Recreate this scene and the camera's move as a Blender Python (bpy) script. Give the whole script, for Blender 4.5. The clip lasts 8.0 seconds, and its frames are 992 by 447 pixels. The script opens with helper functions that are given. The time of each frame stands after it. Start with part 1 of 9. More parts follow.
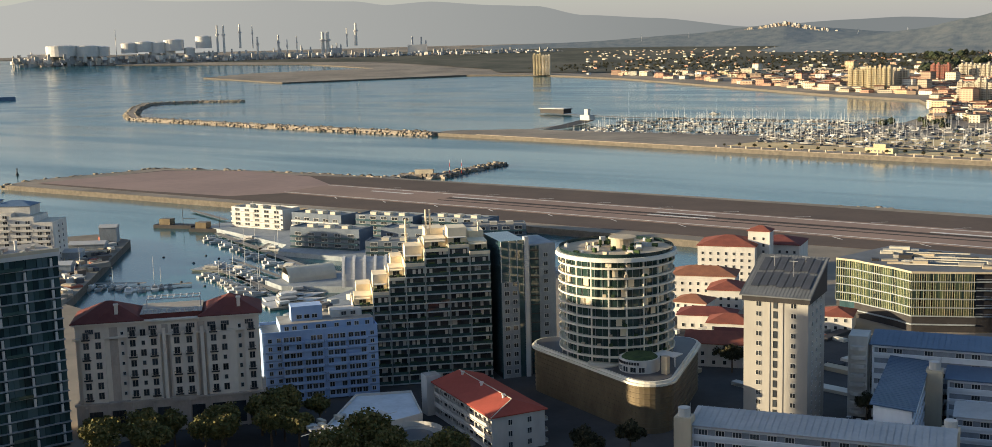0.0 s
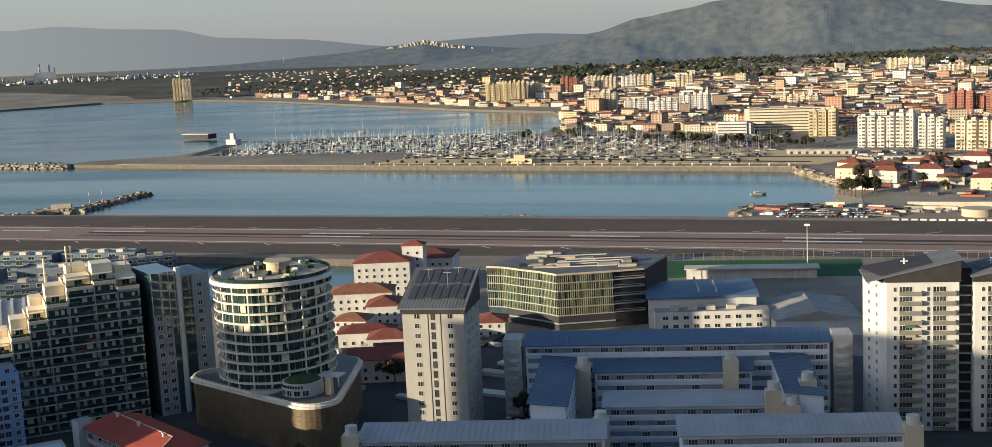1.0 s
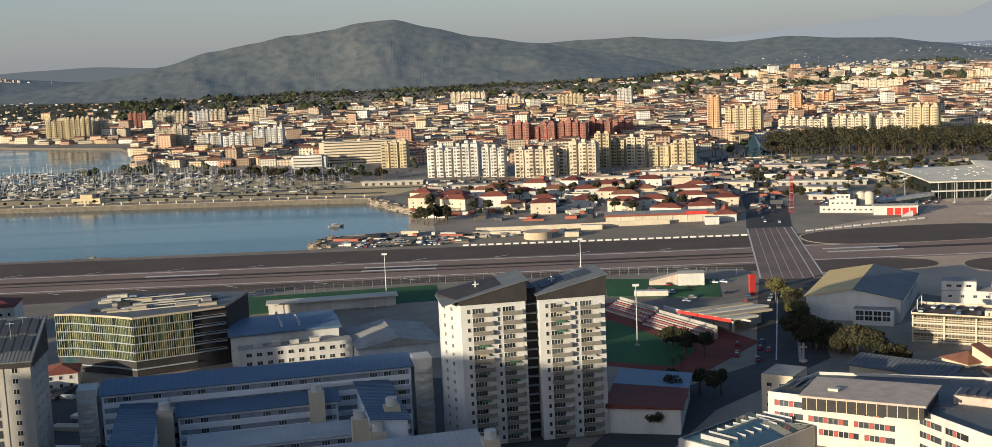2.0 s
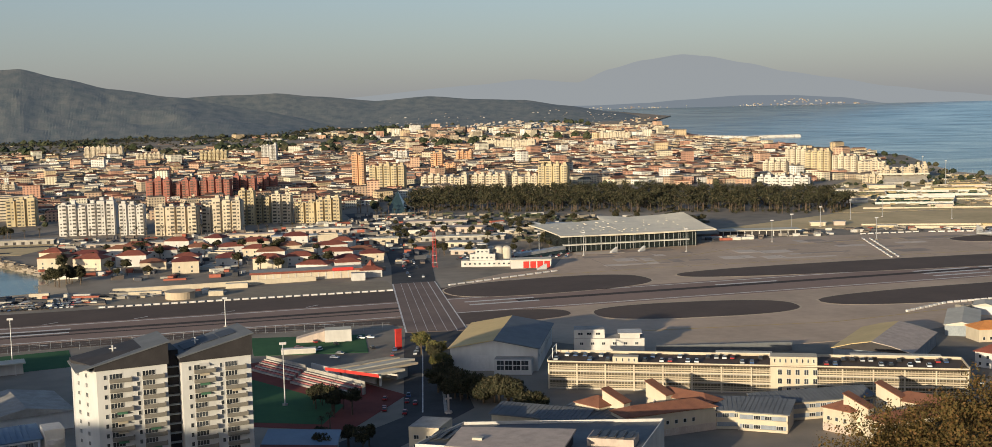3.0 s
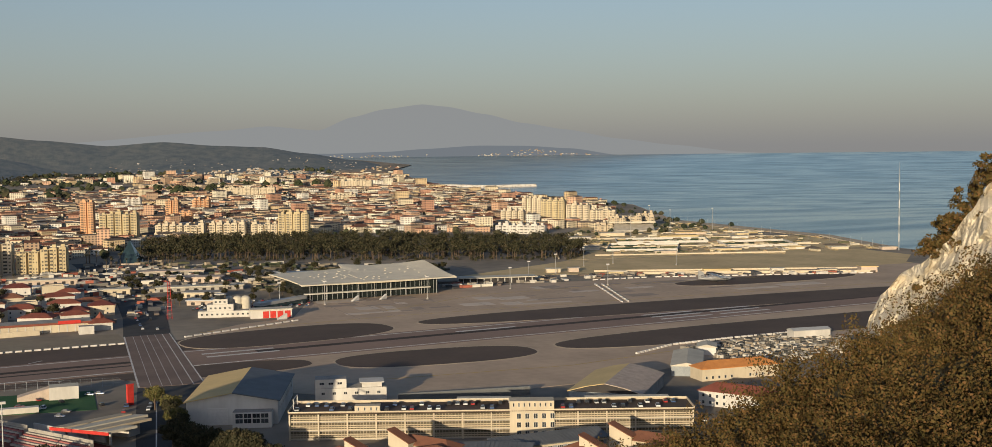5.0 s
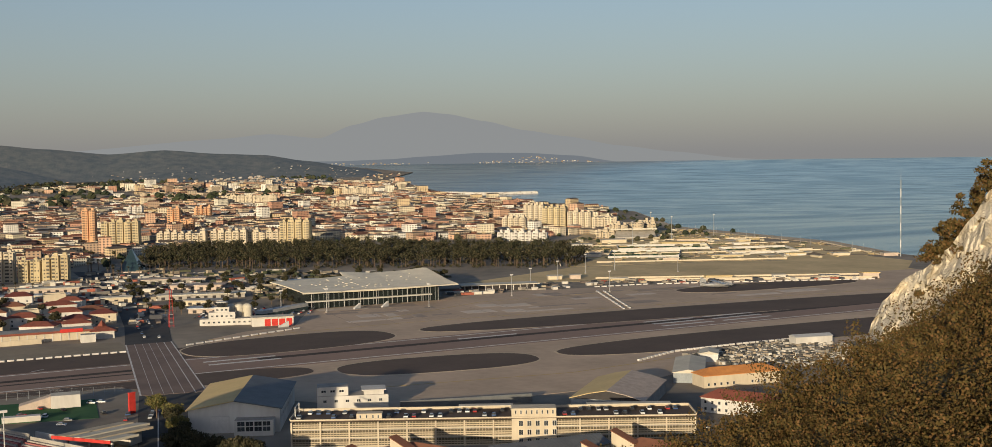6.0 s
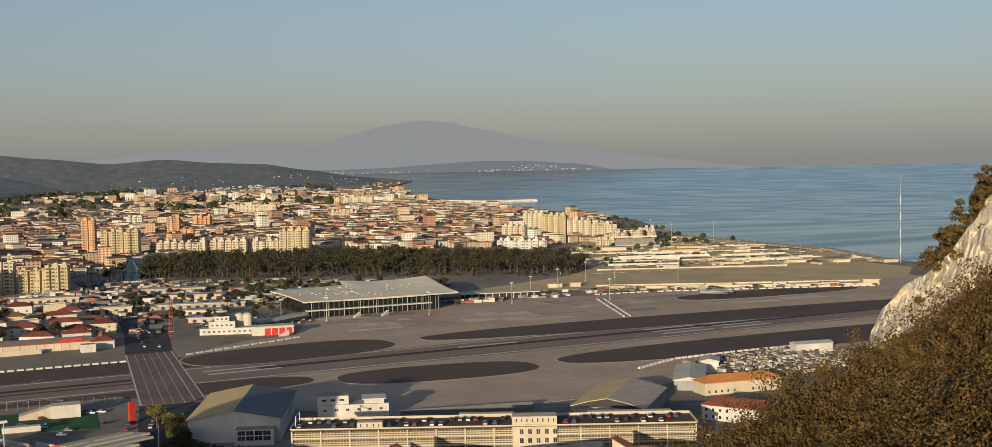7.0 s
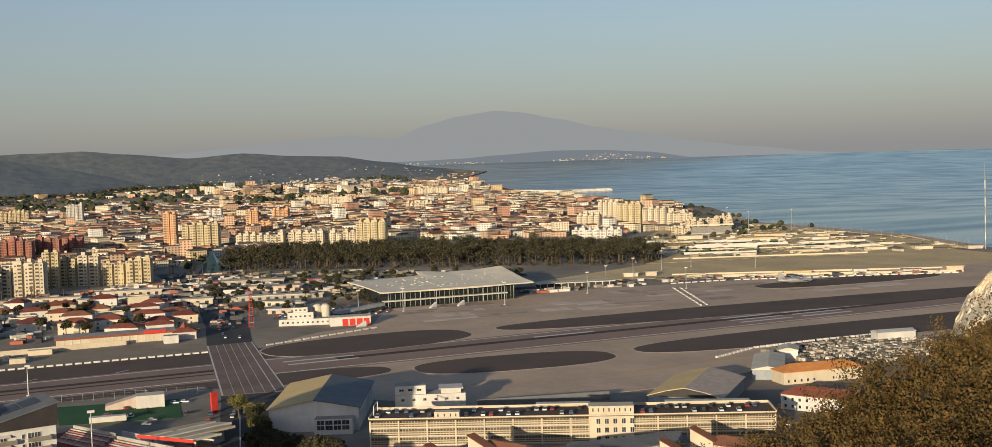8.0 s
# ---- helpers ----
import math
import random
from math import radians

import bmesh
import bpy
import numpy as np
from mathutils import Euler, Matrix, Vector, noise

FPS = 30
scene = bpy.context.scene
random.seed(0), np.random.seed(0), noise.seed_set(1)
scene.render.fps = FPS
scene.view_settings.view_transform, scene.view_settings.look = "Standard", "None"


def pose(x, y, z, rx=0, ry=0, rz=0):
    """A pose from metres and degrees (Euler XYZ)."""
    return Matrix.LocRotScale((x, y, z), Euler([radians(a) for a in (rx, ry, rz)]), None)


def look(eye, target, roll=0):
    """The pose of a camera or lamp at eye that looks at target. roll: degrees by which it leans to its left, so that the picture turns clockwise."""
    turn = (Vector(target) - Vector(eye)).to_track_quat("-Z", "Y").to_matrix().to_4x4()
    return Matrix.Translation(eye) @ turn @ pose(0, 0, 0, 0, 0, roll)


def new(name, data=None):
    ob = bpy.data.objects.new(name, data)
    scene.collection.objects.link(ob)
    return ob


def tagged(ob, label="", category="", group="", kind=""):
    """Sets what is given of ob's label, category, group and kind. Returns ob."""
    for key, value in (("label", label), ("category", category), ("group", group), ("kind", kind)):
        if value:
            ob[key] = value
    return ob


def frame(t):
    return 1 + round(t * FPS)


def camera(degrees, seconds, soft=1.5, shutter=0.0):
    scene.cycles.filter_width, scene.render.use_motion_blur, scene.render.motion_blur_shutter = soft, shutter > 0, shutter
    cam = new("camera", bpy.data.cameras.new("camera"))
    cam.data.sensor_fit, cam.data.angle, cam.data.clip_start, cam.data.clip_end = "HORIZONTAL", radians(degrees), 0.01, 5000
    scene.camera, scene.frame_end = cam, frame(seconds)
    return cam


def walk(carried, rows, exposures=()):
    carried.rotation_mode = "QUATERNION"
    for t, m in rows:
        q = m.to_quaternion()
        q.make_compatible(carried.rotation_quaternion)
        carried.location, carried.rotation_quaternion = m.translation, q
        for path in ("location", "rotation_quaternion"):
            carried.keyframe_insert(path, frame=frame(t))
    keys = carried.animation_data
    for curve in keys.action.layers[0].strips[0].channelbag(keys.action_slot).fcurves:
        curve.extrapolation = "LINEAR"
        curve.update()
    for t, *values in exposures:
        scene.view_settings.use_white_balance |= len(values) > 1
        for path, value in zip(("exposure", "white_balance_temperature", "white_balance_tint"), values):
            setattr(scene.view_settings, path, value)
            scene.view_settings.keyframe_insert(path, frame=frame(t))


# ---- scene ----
# A bay, an airfield and two towns, seen from a hillside. x is east, y north; the eye stands 118 m above the sea.
EYE = Vector((0.0, 0.0, 118.0))
cam = camera(44.22, 8.0, soft=0.35)
# seconds, bearing, pitch, lean
TURNS = [
    (0.0, -37.28, -8.65, -1.49), (0.5, -29.29, -8.87, -2.42), (1.0, -20.95, -8.30, -2.82), (1.5, -11.43, -7.55, -2.61),
    (2.0, -1.15, -7.63, -2.58), (2.2, 2.89, -7.13, -2.41), (3.3, 19.12, -5.09, -1.07), (3.5, 21.29, -4.82, -0.93),
    (4.0, 25.30, -3.93, -0.69), (4.5, 26.66, -3.71, -0.75), (5.0, 27.69, -3.49, -0.66), (6.5, 27.59, -2.96, -0.90),
    (7.0, 27.64, -2.77, -1.05), (7.5, 25.60, -2.88, -1.43), (8.0, 24.12, -3.16, -1.79),
]
walk(cam, [(t, pose(0, 0, EYE.z, 0, 0, -b) @ pose(0, 0, 0, 90 + p) @ pose(0, 0, 0, 0, 0, l)) for t, b, p, l in TURNS],
     [(0.0, 1.22, 6200, 10), (1.0, 0.96, 5750, 10), (2.2, 0.66, 5650, 11), (3.3, 0.50, 5950, 12), (4.5, 0.33, 6100, 13), (5.2, 0.27, 6100, 13), (7.0, 0.27, 6100, 13), (8.0, 0.42, 6050, 13)])

# ---- light ----
SUN_BEARING, SUN_HEIGHT = 226.0, 8.6
world = bpy.data.worlds.new("sky")
scene.world = world
world.use_nodes = True
wn = world.node_tree.nodes
sky = wn.new("ShaderNodeTexSky")
sky.sky_type, sky.sun_disc = "NISHITA", False
sky.sun_elevation, sky.sun_rotation = radians(SUN_HEIGHT + 4), radians(SUN_BEARING)
sky.altitude, sky.air_density, sky.dust_density, sky.ozone_density = 100, 1.0, 1.4, 1.7
# evening haze all round: the clear sky veiled with grey, most at the horizon
veil = wn.new("ShaderNodeMix")
veil.data_type = "RGBA"
veil.inputs[7].default_value = (2.92, 2.80, 2.75, 1)
height, clear, power, thin = wn.new("ShaderNodeSeparateXYZ"), wn.new("ShaderNodeMath"), wn.new("ShaderNodeMath"), wn.new("ShaderNodeMath")
world.node_tree.links.new(wn.new("ShaderNodeTexCoord").outputs["Generated"], height.inputs[0])
clear.operation, clear.use_clamp, clear.inputs[0].default_value = "SUBTRACT", True, 1.0
power.operation, power.inputs[1].default_value = "POWER", 6.0
thin.operation, thin.inputs[1].default_value = "MULTIPLY", 0.66
world.node_tree.links.new(height.outputs[2], clear.inputs[1])
world.node_tree.links.new(clear.outputs[0], power.inputs[0])
world.node_tree.links.new(power.outputs[0], thin.inputs[0])
world.node_tree.links.new(thin.outputs[0], veil.inputs[0])
world.node_tree.links.new(sky.outputs[0], veil.inputs[6])
world.node_tree.links.new(veil.outputs[2], wn["Background"].inputs[0])
wn["Background"].inputs[1].default_value = 0.083
sun = bpy.data.lights.new("sun", "SUN")
sun.energy, sun.angle, sun.color = 4.5, radians(0.53), (1.0, 0.81, 0.51)
sun_ob = new("sun", sun)
away = Vector((math.sin(radians(SUN_BEARING)), math.cos(radians(SUN_BEARING)), math.tan(radians(SUN_HEIGHT)))).normalized()
sun_ob.matrix_world = look(away * 3000, (0, 0, 0))


# ---- materials ----
def surf(name, a, b=None, rough=0.8, scale=0.4, bump=0.0, metal=0.0, streak=0.0, jitter=0.0, fine=6.0, spec=0.15):
    """A worn surface: two colours mixed by coarse and fine noise, streaks that run down, a tint that differs from piece to piece."""
    m = bpy.data.materials.new(name)
    m.use_nodes = True
    nt, n = m.node_tree, m.node_tree.nodes
    bs = n["Principled BSDF"]
    b = b or tuple(c * 0.75 for c in a)
    co = n.new("ShaderNodeNewGeometry").outputs["Position"]
    if streak:
        mp = n.new("ShaderNodeMapping")
        mp.inputs["Scale"].default_value = (1, 1, 1 - 0.85 * streak)
        nt.links.new(co, mp.inputs[0])
        co = mp.outputs[0]
    t1, t2 = n.new("ShaderNodeTexNoise"), n.new("ShaderNodeTexNoise")
    for t, s, d in ((t1, scale, 4), (t2, scale * fine, 3)):
        t.inputs["Scale"].default_value, t.inputs["Detail"].default_value = s, d
        nt.links.new(co, t.inputs["Vector"])
    add = n.new("ShaderNodeMath")
    add.operation = "MULTIPLY_ADD"
    add.inputs[1].default_value = 0.45
    nt.links.new(t2.outputs[0], add.inputs[0])
    nt.links.new(t1.outputs[0], add.inputs[2])
    ramp = n.new("ShaderNodeMapRange")
    ramp.inputs[1].default_value, ramp.inputs[2].default_value = 0.5, 0.95
    nt.links.new(add.outputs[0], ramp.inputs[0])
    mix = n.new("ShaderNodeMix")
    mix.data_type = "RGBA"
    mix.inputs[6].default_value, mix.inputs[7].default_value = (*a, 1), (*b, 1)
    nt.links.new(ramp.outputs[0], mix.inputs[0])
    out = mix.outputs[2]
    if jitter:
        info, hsv = n.new("ShaderNodeObjectInfo"), n.new("ShaderNodeHueSaturation")
        mr = n.new("ShaderNodeMapRange")
        mr.inputs[3].default_value, mr.inputs[4].default_value = 1 - jitter, 1 + jitter
        nt.links.new(info.outputs["Random"], mr.inputs[0])
        nt.links.new(mr.outputs[0], hsv.inputs["Value"])
        nt.links.new(out, hsv.inputs["Color"])
        out = hsv.outputs[0]
    nt.links.new(out, bs.inputs["Base Color"])
    bs.inputs["Roughness"].default_value, bs.inputs["Metallic"].default_value = rough, metal
    bs.inputs["Specular IOR Level"].default_value = spec
    if bump:
        bp = n.new("ShaderNodeBump")
        bp.inputs["Strength"].default_value, bp.inputs["Distance"].default_value = 0.6, bump
        nt.links.new(t2.outputs[0], bp.inputs["Height"])
        nt.links.new(bp.outputs[0], bs.inputs["Normal"])
    return m


def island_surf(name, colours, rough=0.85, windows=False, scale=0.05):
    """Colours that change from one piece of a joined mesh to the next; with windows, rows of small dark openings, storey by storey."""
    m = surf(name, (1, 1, 1), (0.8, 0.8, 0.8), rough, scale)
    nt, n = m.node_tree, m.node_tree.nodes
    bs, mix = n["Principled BSDF"], next(k for k in n if k.bl_idname == "ShaderNodeMix")
    geo, ramp = n.new("ShaderNodeNewGeometry"), n.new("ShaderNodeValToRGB")
    ramp.color_ramp.interpolation = "CONSTANT"
    el = ramp.color_ramp.elements
    while len(el) < len(colours):
        el.new(0.5)
    for i, c in enumerate(colours):
        el[i].position, el[i].color = i / len(colours), (*c, 1)
    nt.links.new(geo.outputs["Random Per Island"], ramp.inputs[0])
    mul = n.new("ShaderNodeMix")
    mul.data_type, mul.blend_type = "RGBA", "MULTIPLY"
    mul.inputs[0].default_value = 1
    nt.links.new(ramp.outputs[0], mul.inputs[6])
    nt.links.new(mix.outputs[2], mul.inputs[7])
    out = mul.outputs[2]
    if windows:
        sep, horiz = n.new("ShaderNodeSeparateXYZ"), n.new("ShaderNodeMath")
        nt.links.new(geo.outputs["Position"], sep.inputs[0])
        horiz.operation = "ADD"
        nt.links.new(sep.outputs[0], horiz.inputs[0])
        nt.links.new(sep.outputs[1], horiz.inputs[1])

        def gate(src, period, lo, hi):
            fr = n.new("ShaderNodeMath")
            fr.operation = "PINGPONG"
            fr.inputs[1].default_value = period / 2
            nt.links.new(src, fr.inputs[0])
            g = n.new("ShaderNodeMath")
            g.operation = "GREATER_THAN"
            g.inputs[1].default_value = hi
            nt.links.new(fr.outputs[0], g.inputs[0])
            return g.outputs[0]

        both = n.new("ShaderNodeMath")
        both.operation = "MULTIPLY"
        nt.links.new(gate(sep.outputs[2], 3.1, 0, 0.8), both.inputs[0])
        nt.links.new(gate(horiz.outputs[0], 3.6, 0, 1.0), both.inputs[1])
        w = n.new("ShaderNodeMix")
        w.data_type = "RGBA"
        w.inputs[7].default_value = (0.05, 0.05, 0.055, 1)
        nt.links.new(both.outputs[0], w.inputs[0])
        nt.links.new(out, w.inputs[6])
        out = w.outputs[2]
    nt.links.new(out, bs.inputs["Base Color"])
    return m


def glow(name, colour):
    m = bpy.data.materials.new(name)
    m.use_nodes = True
    n = m.node_tree.nodes
    n.remove(n["Principled BSDF"])
    e = n.new("ShaderNodeEmission")
    e.inputs[0].default_value = (*colour, 1)
    m.node_tree.links.new(e.outputs[0], n["Material Output"].inputs[0])
    return m


def glassy(name, tint, rough=0.06, spec=0.6):
    m = surf(name, tint, tuple(c * 0.6 for c in tint), rough, 0.3, jitter=0.5, spec=spec)
    return m


WHITE = surf("white render", (0.60, 0.57, 0.52), (0.46, 0.435, 0.40), 0.85, 0.12, streak=0.8, spec=0.2)
CREAM = surf("cream render", (0.58, 0.50, 0.37), (0.46, 0.39, 0.29), 0.85, 0.12, streak=0.8, spec=0.2)
GREYWALL = surf("pale grey render", (0.60, 0.585, 0.555), (0.48, 0.465, 0.44), 0.85, 0.12, streak=0.8, spec=0.2)
BEIGE = surf("beige stone cladding", (0.82, 0.71, 0.59), (0.66, 0.56, 0.46), 0.8, 0.15, streak=0.6, spec=0.2)
LILAC = surf("pale blue render", (0.36, 0.48, 0.70), (0.29, 0.395, 0.59), 0.8, 0.15, streak=0.7, spec=0.2)
STONE = surf("brown stone base", (0.54, 0.44, 0.36), (0.40, 0.325, 0.27), 0.85, 0.3, streak=0.4)
TAN = surf("tan fascia", (0.50, 0.42, 0.30), (0.40, 0.33, 0.24), 0.8, 0.2)
YELLOW = surf("pale yellow render", (0.52, 0.43, 0.26), (0.42, 0.34, 0.21), 0.85, 0.1, streak=0.7)
BRICK = surf("red brick", (0.36, 0.15, 0.11), (0.28, 0.11, 0.08), 0.85, 0.2, streak=0.4)
ORANGE = surf("ochre brick", (0.62, 0.36, 0.20), (0.52, 0.29, 0.16), 0.85, 0.1, streak=0.5)
REDROOF = surf("red roof tiles", (0.25, 0.082, 0.055), (0.17, 0.06, 0.044), 0.8, 0.3, bump=0.05, fine=9)
MAROON = surf("dark red roof tiles", (0.17, 0.055, 0.045), (0.12, 0.04, 0.035), 0.8, 0.3, bump=0.05, fine=9)
ORANGEROOF = surf("orange roof tiles", (0.60, 0.26, 0.08), (0.47, 0.19, 0.06), 0.8, 0.3, bump=0.05, fine=9)
BLUEROOF = surf("blue metal roof", (0.115, 0.17, 0.25), (0.088, 0.135, 0.205), 0.5, 0.15, spec=0.3)
GREYROOF = surf("grey metal roof", (0.44, 0.44, 0.43), (0.34, 0.34, 0.335), 0.5, 0.15, spec=0.4)
DARKROOF = surf("dark slate metal roof", (0.085, 0.085, 0.09), (0.06, 0.06, 0.065), 0.5, 0.2, spec=0.4)
FLATROOF = surf("flat grey roof", (0.40, 0.37, 0.33), (0.27, 0.25, 0.22), 0.9, 0.2)
OLIVEROOF = surf("tan metal roof", (0.64, 0.48, 0.23), (0.55, 0.41, 0.20), 0.8, 0.1)
PALEROOF = surf("pale metal roof", (0.58, 0.53, 0.43), (0.46, 0.42, 0.34), 0.8, 0.1)
DARK = surf("dark cladding", (0.05, 0.045, 0.045), (0.035, 0.032, 0.032), 0.6, 0.3)
BRONZE = surf("bronze mesh cladding", (0.22, 0.17, 0.105), (0.13, 0.10, 0.066), 0.4, 0.12, metal=0.35, streak=0.5)
GLASS = glassy("window glass", (0.052, 0.058, 0.064))
GREENGLASS = glassy("green curtain glass", (0.045, 0.085, 0.075), 0.05, 0.8)
MIDGREY = surf("grey balcony cladding", (0.32, 0.345, 0.36), (0.22, 0.24, 0.255), 0.7, 0.3, streak=0.5)
BLUEGLASS = glassy("blue-grey curtain glass", (0.045, 0.085, 0.095), 0.05, 0.8)
FRAMEW = surf("white frames", (0.62, 0.60, 0.57), (0.54, 0.52, 0.49), 0.5, 1.0)
METAL = surf("galvanised steel", (0.42, 0.42, 0.42), (0.32, 0.32, 0.32), 0.45, 0.6, metal=0.5)
RED = surf("red paint", (0.55, 0.05, 0.04), (0.42, 0.04, 0.03), 0.5, 0.5)
WHITEPAINT = surf("white road paint", (0.70, 0.67, 0.62), (0.45, 0.42, 0.39), 0.7, 0.4)
ASPHALT = surf("runway asphalt", (0.30, 0.208, 0.16), (0.235, 0.168, 0.134), 0.9, 0.02, fine=14)
DARKASPH = surf("dark shoulder asphalt", (0.128, 0.094, 0.074), (0.098, 0.074, 0.06), 0.9, 0.03, fine=12)
APRON = surf("concrete apron", (0.54, 0.405, 0.29), (0.40, 0.305, 0.22), 0.9, 0.02, fine=10)
TURNPAD = surf("pale runway turn pad", (0.32, 0.225, 0.19), (0.25, 0.18, 0.155), 0.9, 0.015, fine=10)
ROADASPH = surf("road asphalt", (0.075, 0.072, 0.07), (0.055, 0.053, 0.052), 0.9, 0.1)
GROUND = surf("built-up ground", (0.32, 0.27, 0.21), (0.17, 0.148, 0.12), 0.95, 0.01, fine=9)
SAND = surf("sand", (0.55, 0.44, 0.31), (0.42, 0.34, 0.24), 0.95, 0.03)
DRYGRASS = surf("dry grass field", (0.66, 0.50, 0.27), (0.46, 0.35, 0.19), 0.95, 0.02, fine=9)
PITCH = surf("green sports pitch", (0.05, 0.12, 0.05), (0.035, 0.09, 0.04), 0.95, 0.05)
ROCK = surf("breakwater rock", (0.36, 0.30, 0.23), (0.22, 0.18, 0.14), 0.9, 0.3, bump=0.3)
SCRUB = surf("hillside scrub", (0.15, 0.145, 0.12), (0.05, 0.062, 0.06), 0.95, 0.012, fine=5)
HULL = surf("white boat hull", (0.52, 0.50, 0.47), (0.36, 0.35, 0.33), 0.35, 0.5, jitter=0.45)
PLANTED = surf("roof planting", (0.06, 0.09, 0.035), (0.035, 0.055, 0.025), 0.9, 0.6)


def water():
    m = surf("bay water", (0.010, 0.082, 0.104), (0.020, 0.104, 0.122), 0.16, 0.004, fine=5, spec=0.5)
    nt, n = m.node_tree, m.node_tree.nodes
    mp, t, bp = n.new("ShaderNodeMapping"), n.new("ShaderNodeTexNoise"), n.new("ShaderNodeBump")
    mp.inputs["Scale"].default_value = (0.25, 0.5, 1)
    t.inputs["Scale"].default_value, t.inputs["Detail"].default_value = 0.6, 4
    bp.inputs["Strength"].default_value, bp.inputs["Distance"].default_value = 0.25, 0.35
    nt.links.new(n.new("ShaderNodeNewGeometry").outputs["Position"], mp.inputs[0])
    nt.links.new(mp.outputs[0], t.inputs["Vector"])
    nt.links.new(t.outputs[0], bp.inputs["Height"])
    nt.links.new(bp.outputs[0], n["Principled BSDF"].inputs["Normal"])
    # slicks of calmer water drawn out by the wind
    mp2, t2, mr = n.new("ShaderNodeMapping"), n.new("ShaderNodeTexNoise"), n.new("ShaderNodeMapRange")
    mp2.inputs["Scale"].default_value, mp2.inputs["Rotation"].default_value = (0.0016, 0.011, 1), (0, 0, 0.35)
    t2.inputs["Scale"].default_value, t2.inputs["Detail"].default_value, t2.inputs["Distortion"].default_value = 1.0, 5, 0.6
    mr.inputs[1].default_value, mr.inputs[2].default_value, mr.inputs[3].default_value, mr.inputs[4].default_value = 0.40, 0.66, 0.12, 0.26
    nt.links.new(n["Geometry"].outputs["Position"], mp2.inputs[0])
    nt.links.new(mp2.outputs[0], t2.inputs["Vector"])
    nt.links.new(t2.outputs[0], mr.inputs[0])
    nt.links.new(mr.outputs[0], n["Principled BSDF"].inputs["Roughness"])
    return m


WATER = water()


# ---- geometry helpers ----
class Geo:
    """A mesh in the making: boxes, prisms, tubes and roofs, each face with a material slot."""

    def __init__(self):
        self.v, self.f, self.m = [], [], []

    def add(self, verts, faces, slot=0):
        k = len(self.v)
        self.v += [tuple(p) for p in verts]
        self.f += [tuple(i + k for i in f) for f in faces]
        self.m += [slot] * len(faces)
        return self

    def box(self, x0, y0, z0, x1, y1, z1, slot=0, top=None):
        v = [(x0, y0, z0), (x1, y0, z0), (x1, y1, z0), (x0, y1, z0), (x0, y0, z1), (x1, y0, z1), (x1, y1, z1), (x0, y1, z1)]
        self.add(v, [(3, 2, 1, 0), (0, 1, 5, 4), (1, 2, 6, 5), (2, 3, 7, 6), (3, 0, 4, 7)], slot)
        k = len(self.v) - 8
        self.f.append((k + 4, k + 5, k + 6, k + 7))
        self.m.append(slot if top is None else top)
        return self

    def prism(self, pts, z0, z1, slot=0, top=None):
        n, k = len(pts), len(self.v)
        if sum(pts[i][0] * pts[(i + 1) % n][1] - pts[(i + 1) % n][0] * pts[i][1] for i in range(n)) < 0:
            pts = pts[::-1]
        zs = z1 if hasattr(z1, "__len__") else [z1] * n
        self.v += [(x, y, z0) for x, y in pts] + [(x, y, z) for (x, y), z in zip(pts, zs)]
        for i in range(n):
            j = (i + 1) % n
            self.f.append((k + i, k + j, k + n + j, k + n + i))
            self.m.append(slot)
        self.f.append(tuple(k + n + i for i in range(n)))
        self.m.append(slot if top is None else top)
        self.f.append(tuple(k + i for i in reversed(range(n))))
        self.m.append(slot)
        return self

    def tube(self, x, y, z0, z1, r0, r1=None, sides=10, slot=0, top=None):
        r1 = r0 if r1 is None else r1
        ring = [(math.cos(2 * math.pi * i / sides), math.sin(2 * math.pi * i / sides)) for i in range(sides)]
        v = [(x + r0 * c, y + r0 * s, z0) for c, s in ring] + [(x + r1 * c, y + r1 * s, z1) for c, s in ring]
        f = [(i, (i + 1) % sides, sides + (i + 1) % sides, sides + i) for i in range(sides)]
        self.add(v, f + [tuple(reversed(range(sides)))], slot)
        k = len(self.v) - 2 * sides
        self.f.append(tuple(k + sides + i for i in range(sides)))
        self.m.append(slot if top is None else top)
        return self

    def hip(self, x0, y0, x1, y1, z, h, over=0.6, gable=False, slot=0, thick=0.25):
        """A hipped or gabled roof over a rectangle, ridge along its longer side."""
        x0, y0, x1, y1 = x0 - over, y0 - over, x1 + over, y1 + over
        w, d = x1 - x0, y1 - y0
        if w >= d:
            i = 0 if gable else d / 2
            r = [(x0 + i, (y0 + y1) / 2, z + h), (x1 - i, (y0 + y1) / 2, z + h)]
            f = [(4, 5, 9, 8), (5, 6, 9), (6, 7, 8, 9), (7, 4, 8)]
        else:
            i = 0 if gable else w / 2
            r = [((x0 + x1) / 2, y0 + i, z + h), ((x0 + x1) / 2, y1 - i, z + h)]
            f = [(4, 5, 8), (5, 6, 9, 8), (6, 7, 9), (7, 4, 8, 9)]
        v = [(x0, y0, z - thick), (x1, y0, z - thick), (x1, y1, z - thick), (x0, y1, z - thick), (x0, y0, z), (x1, y0, z), (x1, y1, z), (x0, y1, z)] + r
        return self.add(v, [(3, 2, 1, 0), (0, 1, 5, 4), (1, 2, 6, 5), (2, 3, 7, 6), (3, 0, 4, 7)] + f, slot)

